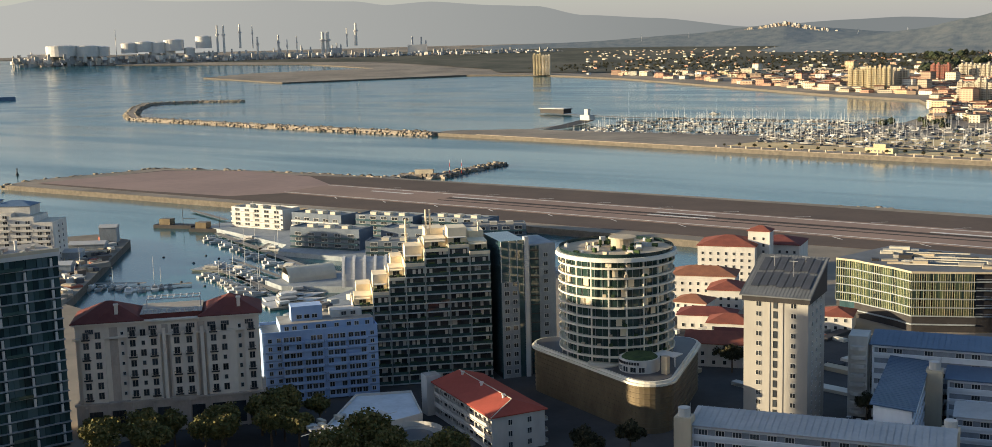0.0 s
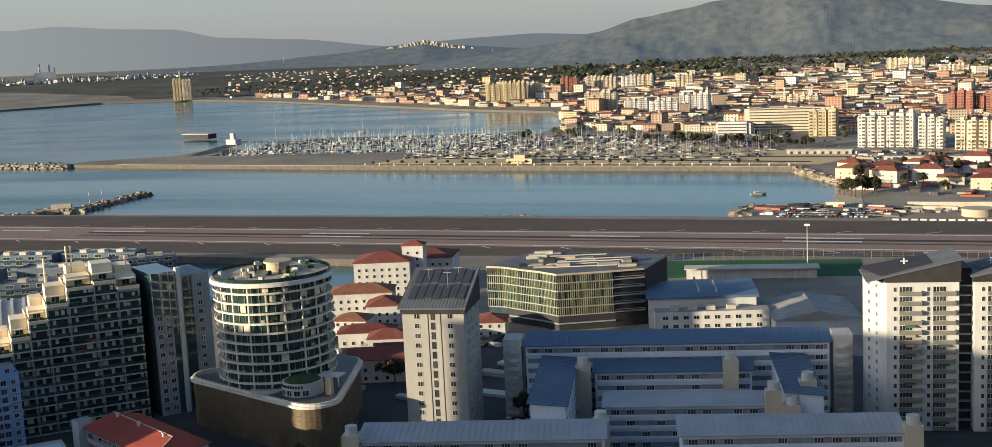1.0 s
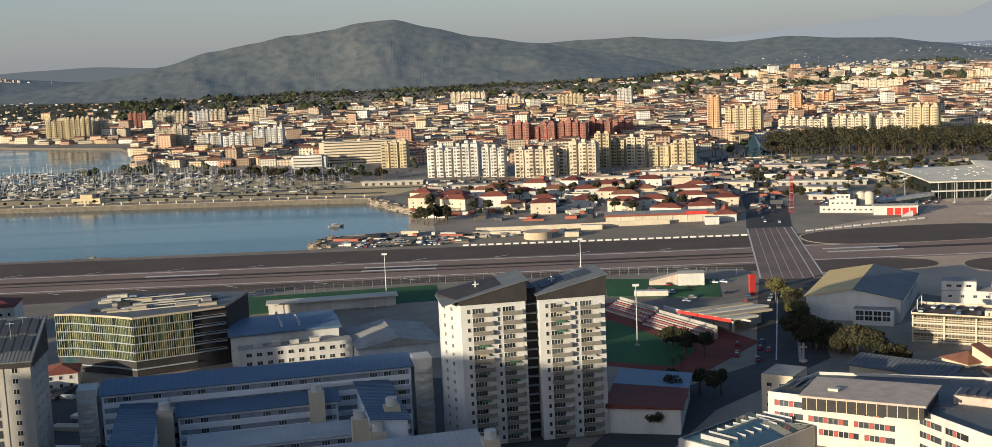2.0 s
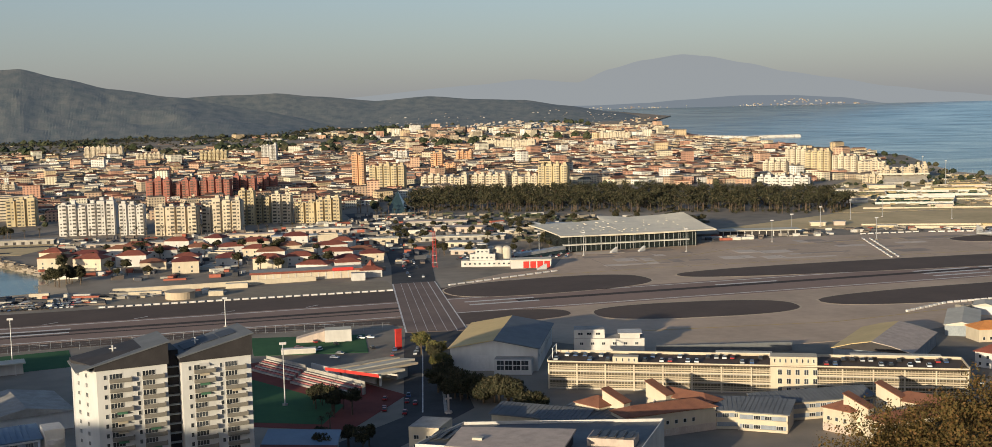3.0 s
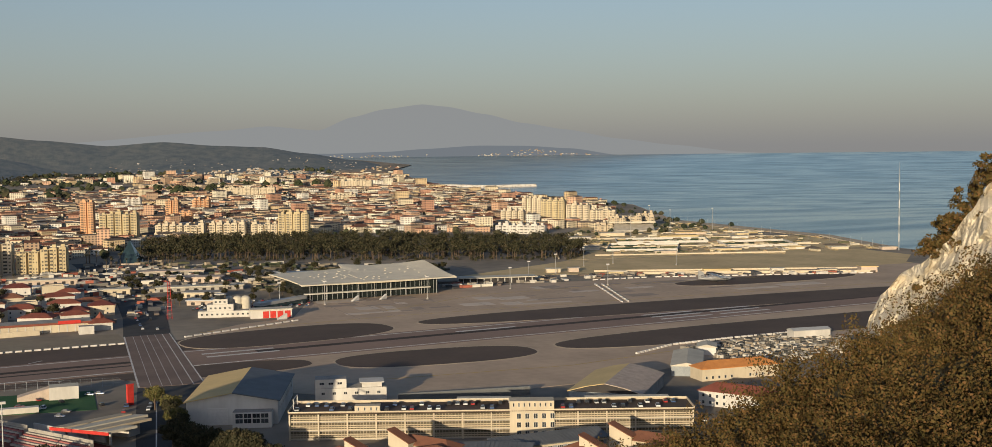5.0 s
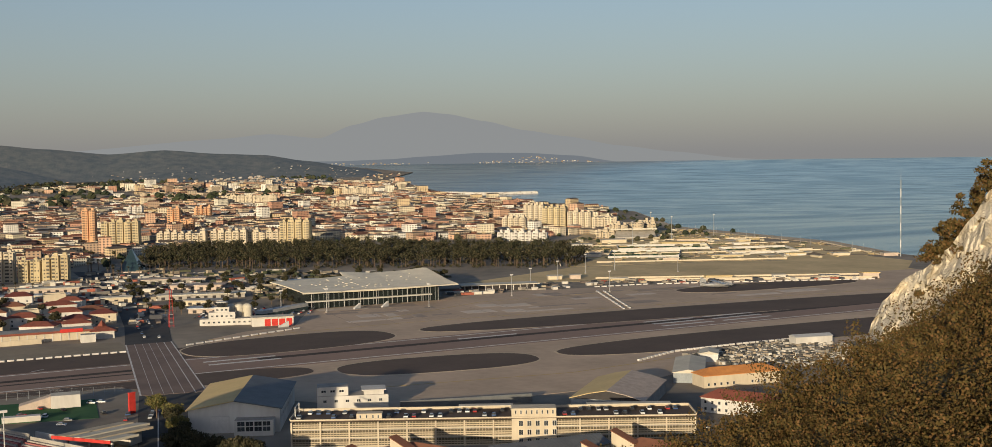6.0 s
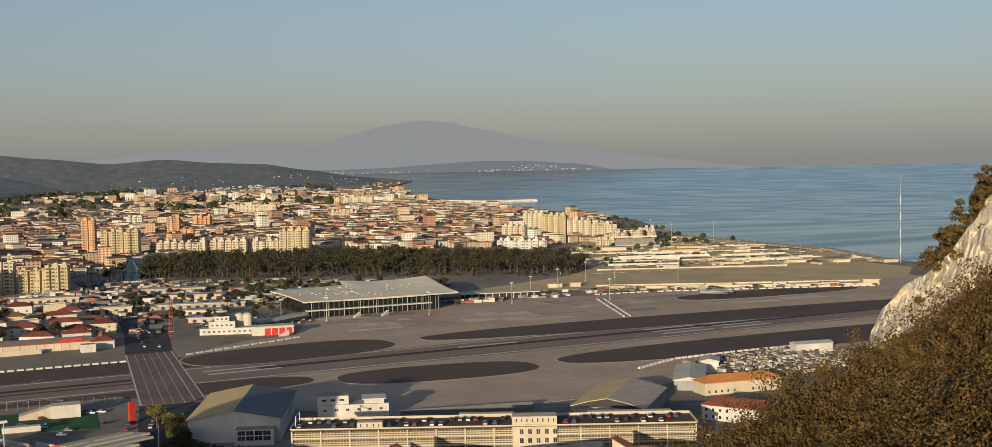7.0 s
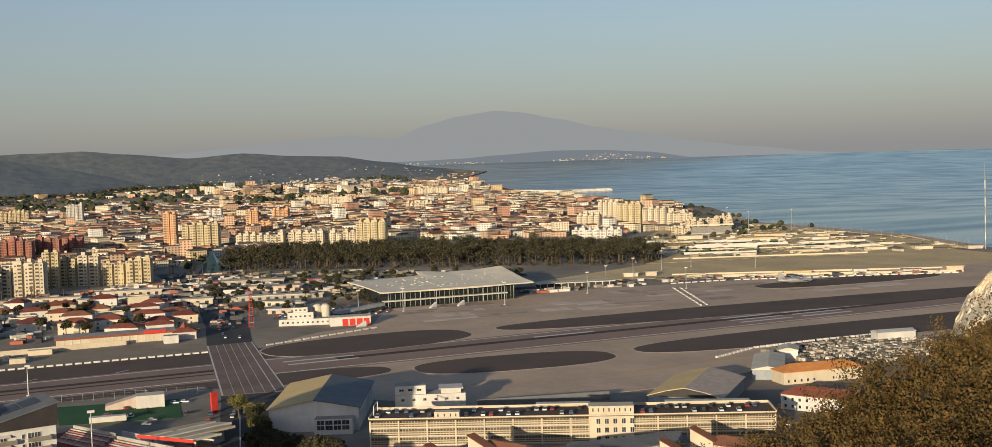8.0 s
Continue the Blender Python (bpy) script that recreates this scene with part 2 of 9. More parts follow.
    def slab(self, x0, y0, x1, y1, za, zb, thick, across=True, slot=0):
        """A sloping plate: from height za at x0 to zb at x1 (across), or from y0 to y1."""
        z = [za, zb, zb, za] if across else [za, za, zb, zb]
        p = [(x0, y0), (x1, y0), (x1, y1), (x0, y1)]
        v = [(x, y, h - thick) for (x, y), h in zip(p, z)] + [(x, y, h) for (x, y), h in zip(p, z)]
        return self.add(v, [(3, 2, 1, 0), (0, 1, 5, 4), (1, 2, 6, 5), (2, 3, 7, 6), (3, 0, 4, 7), (4, 5, 6, 7)], slot)

    def mesh(self, name, *mats):
        me = bpy.data.meshes.new(name)
        me.from_pydata(self.v, [], self.f)
        for m in mats:
            me.materials.append(m)
        if len(mats) > 1:
            me.polygons.foreach_set("material_index", self.m)
        me.update()
        return me


def thing(name, label, category, at=(0, 0, 4), turn=0.0, group="", kind=""):
    ob = new(name)
    ob.empty_display_size = 1
    ob.matrix_world = pose(*at, 0, 0, turn)
    return tagged(ob, label, category, group, kind)


def part(name, geo, mats, parent=None, label="", at=None, turn=0.0):
    mats = mats if isinstance(mats, (tuple, list)) else (mats,)
    me = geo.mesh(name, *mats) if isinstance(geo, Geo) else geo
    ob = new(name, me)
    if parent:
        ob.parent = parent
    if at is not None:
        ob.matrix_basis = pose(*at, 0, 0, turn)
    if label:
        ob["label"] = label
    return ob


def lone(name, geo, mats, label, category, group="", kind="", at=None, turn=0.0):
    return tagged(part(name, geo, mats, None, "", at, turn), label, category, group, kind)


NEAR_R, FAR_R = 2000.0, 2900.0


def shrink(x, y):
    """How much smaller a far thing is drawn: all past 2 km is brought within 4.9 km of the eye, along its line of sight."""
    r = math.hypot(x, y)
    return 1.0 if r < NEAR_R else (NEAR_R + FAR_R * (r - NEAR_R) / (r - NEAR_R + FAR_R)) / r


def far(x, y, z=0.0):
    r = math.hypot(x, y)
    return EYE + (Vector((x, y, z - r * r / 1.5e7)) - EYE) * shrink(x, y)


def at_bearing(deg, r):
    return r * math.sin(radians(deg)), r * math.cos(radians(deg))


def window_mesh(w, h, frame_mat=None, bars=1, depth=0.12):
    """A window: a proud frame with upright bars and set-back panes, in one piece. It faces -y, its foot is at z 0."""
    g = Geo()
    t, bar, n = (0.09 if w < 2 else 0.12), 0.08, bars + 1
    pw = (w - bars * bar) / n
    xs = [-w / 2 - t]
    for i in range(n):
        xs += [-w / 2 + i * (pw + bar), -w / 2 + i * (pw + bar) + pw]
    xs.append(w / 2 + t)
    zs = [-t, 0, h, h + t]
    m = len(xs)
    g.v = [(x, -depth, z) for z in zs for x in xs]
    for r in range(3):
        for c in range(m - 1):
            a = r * m + c
            q = (a, a + 1, a + m + 1, a + m)
            if r == 1 and c % 2 == 1:
                k = len(g.v)
                g.v += [(xs[c], -0.03, 0), (xs[c + 1], -0.03, 0), (xs[c + 1], -0.03, h), (xs[c], -0.03, h)]
                for i in range(4):
                    j = (i + 1) % 4
                    g.f.append((q[i], q[j], k + j, k + i))
                    g.m.append(0)
                g.f.append((k, k + 1, k + 2, k + 3))
                g.m.append(1)
            else:
                g.f.append(q)
                g.m.append(0)
    k = len(g.v)
    g.v += [(xs[0], 0.02, zs[0]), (xs[-1], 0.02, zs[0]), (xs[-1], 0.02, zs[3]), (xs[0], 0.02, zs[3])]
    rim = [list(range(m)), [m - 1, 2 * m - 1, 3 * m - 1, 4 * m - 1], list(range(4 * m - 1, 3 * m - 1, -1)), [3 * m, 2 * m, m, 0]]
    for e, (p, q) in enumerate(((0, 1), (1, 2), (2, 3), (3, 0))):
        g.f.append(tuple([k + p, k + q] + rim[e][::-1]))
        g.m.append(0)
    return g.mesh("window", frame_mat or FRAMEW, GLASS)


WINDOWS = {}


def window(parent, w, h, x, y, z, turn=0.0, frame_mat=None, bars=1, name="window"):
    key = (w, h, frame_mat.name if frame_mat else "", bars)
    if key not in WINDOWS:
        WINDOWS[key] = window_mesh(w, h, frame_mat, bars)
    return part(name, WINDOWS[key], (), parent, "", (x, y, z), turn)
# ---- sea, land, horizon ----
def tessellated(pts, z, step, reach):
    """A flat sheet over an outline, cut into squares so that it can follow far()."""
    bm = bmesh.new()
    vs = [bm.verts.new((x, y, z)) for x, y in pts]
    es = [bm.edges.new((vs[i], vs[(i + 1) % len(vs)])) for i in range(len(vs))]
    bmesh.ops.triangle_fill(bm, use_beauty=True, use_dissolve=False, edges=es)
    s = step
    while s < reach:
        for co, no in (((s, 0, 0), (1, 0, 0)), ((-s, 0, 0), (1, 0, 0)), ((0, s, 0), (0, 1, 0))):
            bmesh.ops.bisect_plane(bm, geom=bm.verts[:] + bm.edges[:] + bm.faces[:], plane_co=co, plane_no=no)
        s = s * 1.22
    bmesh.ops.recalc_face_normals(bm, faces=bm.faces[:])
    if sum(f.normal.z for f in bm.faces) < 0:
        bmesh.ops.reverse_faces(bm, faces=bm.faces[:])
    return bm


def sea():
    g = Geo()
    radii = [30, 120, 300, 600, 900, 1200, 1600, 2000, 2400, 2800, 3300, 4000, 5000, 6500, 8500, 11000, 15000, 21000, 30000, 42000]
    n = 180
    for r in radii:
        g.v += [tuple(far(*at_bearing(360 * i / n, r), -r * 0.00002)) for i in range(n)]
    for k in range(len(radii) - 1):
        for i in range(n):
            j = (i + 1) % n
            g.f.append((k * n + i, (k + 1) * n + i, (k + 1) * n + j, k * n + j))
            g.m.append(0)
    return lone("water", g, WATER, "calm teal sea and bay water reaching the horizon", "water", kind="structure")


sea()
GROUND_Z = 4.0
BAY_SHORE = [(-900, -600), (-760, 250), (-650, 445), (-612, 442), (-483, 312), (-395, 300), (-340, 335), (-330, 490), (-285, 505), (-280, 598),
         (-541, 596), (-668, 588), (-960, 574), (-974, 608), (-950, 722), (-840, 748), (-700, 760), (-400, 764), (-122, 764), (-135, 790),
         (-125, 818), (-75, 834), (-80, 868), (-58, 910), (-100, 990), (-127, 1048)]
FAR_SHORE = [(-206, 1062), (-471, 1090), (-577, 1103), (-971, 1157),
         (-980, 1190), (-905, 1240), (-560, 1240), (-500, 1480), (-520, 1700), (-640, 1960), (-857, 2100), (-1310, 2480), (-1700, 2800), (-2126, 3060),
         (-2450, 3080), (-2700, 2520), (-3520, 2900), (-3750, 3350), (-3600, 3900), (-4800, 4700), (-7600, 5300), (-14000, 9000), (-40000, 16000),
         (-40000, 45000), (12000, 45000), (6900, 18000), (4020, 9130), (2760, 6574), (2000, 4500), (1561, 3206), (1380, 2039), (1137, 1564), (1095, 1170), (1021, 987),
         (960, 600), (900, 0), (800, -600)]
COAST = BAY_SHORE + FAR_SHORE


def land():
    bm = tessellated(COAST, GROUND_Z, 1500, 30000)
    rim = [e for e in bm.edges if e.is_boundary]
    low = bmesh.ops.extrude_edge_only(bm, edges=rim)["geom"]
    for v in low:
        if isinstance(v, bmesh.types.BMVert):
            v.co.z = -1.5
    for f in bm.faces:
        f.material_index = 0 if f.normal.z > 0.5 or f.calc_center_median().z > 3.9 else 1
    for v in bm.verts:
        v.co = far(*v.co)
    me = bpy.data.meshes.new("ground")
    bm.to_mesh(me)
    me.materials.append(GROUND)
    me.materials.append(surf("dark sea wall", (0.17, 0.145, 0.115), (0.10, 0.085, 0.07), 0.95, 0.3))
    return tagged(new("ground", me), "grey-brown built-up land and quays along the bay", "ground", kind="structure")


land()


def country():
    """Dark woods and fields behind the towns."""
    pts = [(-2450, 3250), (-1750, 3150), (-950, 2850), (-350, 3300), (300, 4300), (1300, 5400), (2250, 6700), (3450, 9900), (6000, 18000), (-12000, 18000), (-7000, 5700), (-4700, 5100), (-3450, 4150), (-2750, 3600)]
    bm = tessellated(pts, GROUND_Z + 1.5, 1500, 20000)
    for v in bm.verts:
        v.co = far(*v.co)
    me = bpy.data.meshes.new("country")
    bm.to_mesh(me)
    me.materials.append(surf("far woods and fields", (0.125, 0.115, 0.085), (0.045, 0.05, 0.036), 0.95, 0.006, fine=5))
    return tagged(new("country", me), "dark wooded country with brown fields behind the towns", "ground", kind="structure")


country()


def patch(name, pts, mat, label, category, lift=0.03, thick=0.25):
    g = Geo().prism(pts, GROUND_Z - thick, GROUND_Z + lift)
    return lone(name, g, mat, label, category, kind="structure")


def oval(cx, cy, a, b, turn=0.0, n=40, power=2.6):
    c, s = math.cos(radians(turn)), math.sin(radians(turn))
    o = []
    for i in range(n):
        t = 2 * math.pi * i / n
        x = a * math.copysign(abs(math.cos(t)) ** (2 / power), math.cos(t))
        y = b * math.copysign(abs(math.sin(t)) ** (2 / power), math.sin(t))
        o.append((cx + c * x - s * y, cy + s * x + c * y))
    return o


# the airfield: dark shoulders, a paler runway between white lines, concrete apron with dark islands
patch("runway_shoulder", [(-945, 592), (-668, 600), (-541, 607), (-280, 612), (-60, 628), (120, 632), (420, 632), (900, 632), (900, 745), (200, 745), (142, 745), (-122, 750), (-400, 756), (-700, 752), (-930, 715)], DARKASPH, "dark worn asphalt shoulders of the runway", "runway", 0.03)
patch("turn_pad", [(-952, 597), (-800, 604), (-720, 612), (-690, 650), (-700, 700), (-760, 736), (-850, 744), (-925, 708)], TURNPAD, "pale reddish asphalt pad at the runway's seaward end", "runway", 0.06)
patch("runway", [(-700, 645), (960, 645), (960, 702), (-700, 702)], ASPHALT, "long reddish-grey asphalt runway with tyre-dark wheel tracks", "runway", 0.09)
patch("apron", [(150, 590), (150, 632), (185, 700), (195, 770), (225, 792), (262, 800), (300, 880), (440, 895), (500, 900), (600, 880), (900, 850), (900, 560), (470, 545), (330, 500), (215, 505)], APRON, "pale concrete airport apron with long shadows across it", "apron", 0.06)
patch("runway_east", [(152, 648), (960, 648), (960, 700), (152, 700)], ASPHALT, "reddish-grey runway running east across the apron", "runway", 0.10)
for nm, pts in (("a", oval(236, 727, 68, 32, 4)), ("b", oval(282, 608, 57, 25, -8)), ("c", oval(560, 712, 235, 27, -5)), ("d", oval(560, 592, 205, 30, -3)), ("e", oval(165, 630, 50, 18, -3)), ("f", oval(690, 815, 90, 24, -4))):
    patch("apron_island", pts, DARKASPH, "dark asphalt island between the taxiways", "apron", 0.14)
patch("street", [(-300, 192), (-150, 190), (0, 290), (24, 420), (-60, 440), (-240, 440), (-262, 330)], ROADASPH, "dark asphalt streets and yards between the towers", "street", 0.02)
# ---- the near town ----
def rows_of_windows(parent, w, h, xs, zs, y=0.0, side="front", d=0.0, frame_mat=None, bars=1, skip=0.0, seed=1):
    """Windows on one face of a house that spans x 0..w, y 0..d in its own frame."""
    rnd = random.Random(seed)
    for z in zs:
        for x in xs:
            if rnd.random() < skip:
                continue
            if side == "front":
                window(parent, w, h, x, y, z, 0, frame_mat, bars)
            elif side == "left":
                window(parent, w, h, y, x, z, -90, frame_mat, bars)
            else:
                window(parent, w, h, y, x, z, 90, frame_mat, bars)


def steps(a, b, n):
    return [a + (b - a) * (i + 0.5) / n for i in range(n)]


def parapet_roof(g, w, d, z, slot=1, rim=0.35, high=0.9, wall=0):
    g.box(0, 0, z, w, rim, z + high, wall)
    g.box(0, d - rim, z, w, d, z + high, wall)
    g.box(0, rim, z, rim, d - rim, z + high, wall)
    g.box(w - rim, rim, z, w, d - rim, z + high, wall)
    return g


def balcony_mesh(w, deep=1.3, solid=True):
    g = Geo().box(-w / 2, -deep, -0.15, w / 2, 0, 0.05)
    if solid:
        g.box(-w / 2, -deep, 0.05, w / 2, -deep + 0.08, 0.95)
        g.box(-w / 2, -deep + 0.08, 0.05, -w / 2 + 0.08, 0, 0.95)
        g.box(w / 2 - 0.08, -deep + 0.08, 0.05, w / 2, 0, 0.95)
    else:
        for i in range(int(w / 0.5) + 1):
            x = -w / 2 + 0.03 + i * (w - 0.06) / int(w / 0.5)
            g.box(x - 0.02, -deep, 0.05, x + 0.02, -deep + 0.04, 0.95)
        g.box(-w / 2, -deep - 0.01, 0.95, w / 2, -deep + 0.05, 1.02)
    return g


SLATE = surf("slate-grey metal roof", (0.15, 0.155, 0.16), (0.11, 0.115, 0.12), 0.6, 0.15)


PANEL = surf("dark solar panel", (0.055, 0.06, 0.075), (0.04, 0.045, 0.055), 0.5, 0.4)
BALCONYTAN = surf("grey-tan balcony fronts", (0.22, 0.20, 0.165), (0.17, 0.155, 0.13), 0.85, 0.3)


GREENCLOTH = surf("green awning cloth", (0.10, 0.22, 0.14), (0.07, 0.16, 0.10), 0.9, 0.5)


def twin_tower():
    t = thing("apartment_tower", "tall pale grey twin apartment tower with sloping dark roofs", "apartment tower", (-18.6, 351.8, 4), 10.3)
    bal = Geo().box(-3.0, -1.35, -0.25, 3.0, 0, 0.0).box(-3.0, -1.45, 0.0, 3.0, -1.3, 0.95).box(-3.0, -1.3, 0.0, -2.88, 0, 0.95).box(2.88, -1.3, 0.0, 3.0, 0, 0.95).mesh("balcony", BALCONYTAN)
    rnd = random.Random(3)
    for k, (x0, w, y0) in enumerate(((0.0, 19.4, 0.0), (23.4, 20.1, -0.3))):
        h, d = 43.0, 17.0
        end = -4.6 if k == 0 else 0.0
        plan = [(0, 0), (w, 0), (w, d), (end, d), (end, 12.3)] if k == 0 else [(0, 0), (w, 0), (w, d), (0, d)]
        part("block", Geo().prism(plan, 0, h), GREYWALL, t, "pale grey rendered tower block", (x0, y0, 0))
        part("fascia", Geo().prism([(x - 0.4 if x < 1 else x + 0.4, y - 0.5 if y < 1 else y + 0.5) for x, y in plan], h, [h + 1.5 + 4.6 * max(0, x) / w for x, y in plan]), DARK, t, "dark brown fascia under the roof", (x0, y0, 0))
        low = end - 0.9
        roof = part("roof", Geo().slab(low, -0.9, w + 0.9, d + 0.9, h + 1.75 + 4.6 * low / w, h + 1.75 + 4.6 * (w + 0.9) / w, 0.3), SLATE, t, "sloping grey metal roof", (x0, y0, 0))
        for i in range(3 if k else 0):
            part("solar_panel", Geo().slab(2 + 5.4 * i, 6, 6.8 + 5.4 * i, 14, h + 1.95 + 4.6 * (2 + 5.4 * i) / w, h + 1.95 + 4.6 * (6.8 + 5.4 * i) / w, 0.08), PANEL, roof)
        part("roof_vent", Geo().tube(6, 9, h + 2, h + 5.2, 0.25, 0.25, 6).box(5, 8.9, h + 4.2, 7, 9.1, h + 4.5), GREYWALL, roof)
        for f in range(15):
            z = 1.4 + 2.78 * f
            for xb in (5.2, 14.2):
                part("balcony", bal, (), t, "", (x0 + xb + 1.2, y0, z - 0.75))
                window(t, 3.4, 1.35, x0 + xb, y0, z, 0, FRAMEW, 3)
                window(t, 0.8, 1.2, x0 + xb - 2.9, y0, z, 0, None, 0)
                if rnd.random() < 0.3:
                    part("awning", Geo().slab(-1.4, -1.2, 1.4, -0.05, 1.1, 1.75, 0.06, False), (CREAM, WHITE, GREENCLOTH)[rnd.randrange(3)], t, "", (x0 + xb + 1.2, y0, z))
    part("stair_core", Geo().box(19.45, 4, 0, 23.35, 15, 46), DARK, t, "dark recessed core between the two blocks")
    for f in range(15):
        part("landing", Geo().box(19.45, 2.6, 2.2 + 2.78 * f, 23.35, 3.98, 2.5 + 2.78 * f), MIDGREY, t)
        window(t, 1.0, 1.1, -2.0, 5.35, 1.6 + 2.78 * f, -69.5)
        window(t, 1.0, 1.1, -3.6, 9.63, 1.6 + 2.78 * f, -69.5)
    return t


GREYBEIGE = surf("grey-beige render", (0.40, 0.37, 0.325), (0.33, 0.305, 0.27), 0.85, 0.12, streak=0.8)


# pane tones differ to imitate patchy reflections in the glass
OFFICEPANE = island_surf("office panes with painted reflections", [(0.075, 0.095, 0.055), (0.035, 0.055, 0.045), (0.11, 0.125, 0.065), (0.022, 0.038, 0.036), (0.06, 0.085, 0.055), (0.015, 0.022, 0.022)], 0.12)
OFFICEPANE.node_tree.nodes["Principled BSDF"].inputs["Specular IOR Level"].default_value = 0.7
PALEFIN = surf("cream metal fins", (0.44, 0.42, 0.25), (0.34, 0.33, 0.20), 0.5, 0.3)


def slab_tower():
    t = thing("apartment_tower", "narrow beige tower block with a dark ribbed sloping roof", "apartment tower", (-152, 316.5, 4), 9)
    w, d, h = 18.5, 20.0, 38.0
    part("block", Geo().box(0, 0, 0, w, d, h), GREYBEIGE, t)
    for x in (7.4, 11.2):
        part("pilaster", Geo().box(x - 0.3, -0.2, 0, x + 0.3, -0.002, h), GREYBEIGE, t)
    part("fascia", Geo().prism([(-0.5, -0.5), (w + 0.5, -0.5), (w + 0.5, d + 0.5), (-0.5, d + 0.5)], h - 0.4, [h + 1.2, h + 1.2, h + 9, h + 9]), DARK, t)
    rf = Geo().slab(-1, -1.4, w + 1, d + 1, h + 1.5, h + 9.6, 0.35, False)
    roof = part("roof", rf, SLATE, t, "dark slate metal roof with standing seams")
    for i in range(21):
        x = -0.8 + i * (w + 1.6) / 20
        g = Geo().add([(x - 0.06, -1.4, h + 1.5), (x + 0.06, -1.4, h + 1.5), (x + 0.06, d + 1, h + 9.6), (x - 0.06, d + 1, h + 9.6), (x - 0.06, -1.4, h + 1.58), (x + 0.06, -1.4, h + 1.58), (x + 0.06, d + 1, h + 9.68), (x - 0.06, d + 1, h + 9.68)], [(0, 1, 5, 4), (1, 2, 6, 5), (2, 3, 7, 6), (3, 0, 4, 7), (4, 5, 6, 7)])
        part("roof_seam", g, SLATE, roof)
    for i in range(7):
        for j in range(2):
            y0 = 3.0 + 8.4 * j + (i % 3) * 0.4
            part("solar_panel", Geo().slab(1.0 + 2.45 * i, y0, 3.2 + 2.45 * i, y0 + 7.2, h + 1.82 + 0.36 * (y0 + 1.4), h + 1.82 + 0.36 * (y0 + 8.6), 0.08, False), PANEL, roof)
    for x, y in ((5, 14), (12, 9), (13.5, 17)):
        part("aerial", Geo().box(x - 0.05, y - 0.05, h + 4, x + 0.05, y + 0.05, h + 10.5).box(x - 1.2, y - 0.05, h + 10, x + 1.2, y + 0.05, h + 10.15), METAL, roof)
    zs = [1.4 + 2.9 * i for i in range(13)]
    rows_of_windows(t, 1.4, 1.3, [4.4, 14.4], zs, 0, "front", 0, WHITE, 1)
    rows_of_windows(t, 1.0, 1.9, [9.2], [z - 0.3 for z in zs], 0, "front", 0, DARK, 0)
    rows_of_windows(t, 1.1, 1.2, [5, 10, 15], zs, w, "right")
    return t


BANDWHITE = surf("cream-white band render", (0.74, 0.69, 0.58), (0.62, 0.58, 0.49), 0.7, 0.2, streak=0.4)


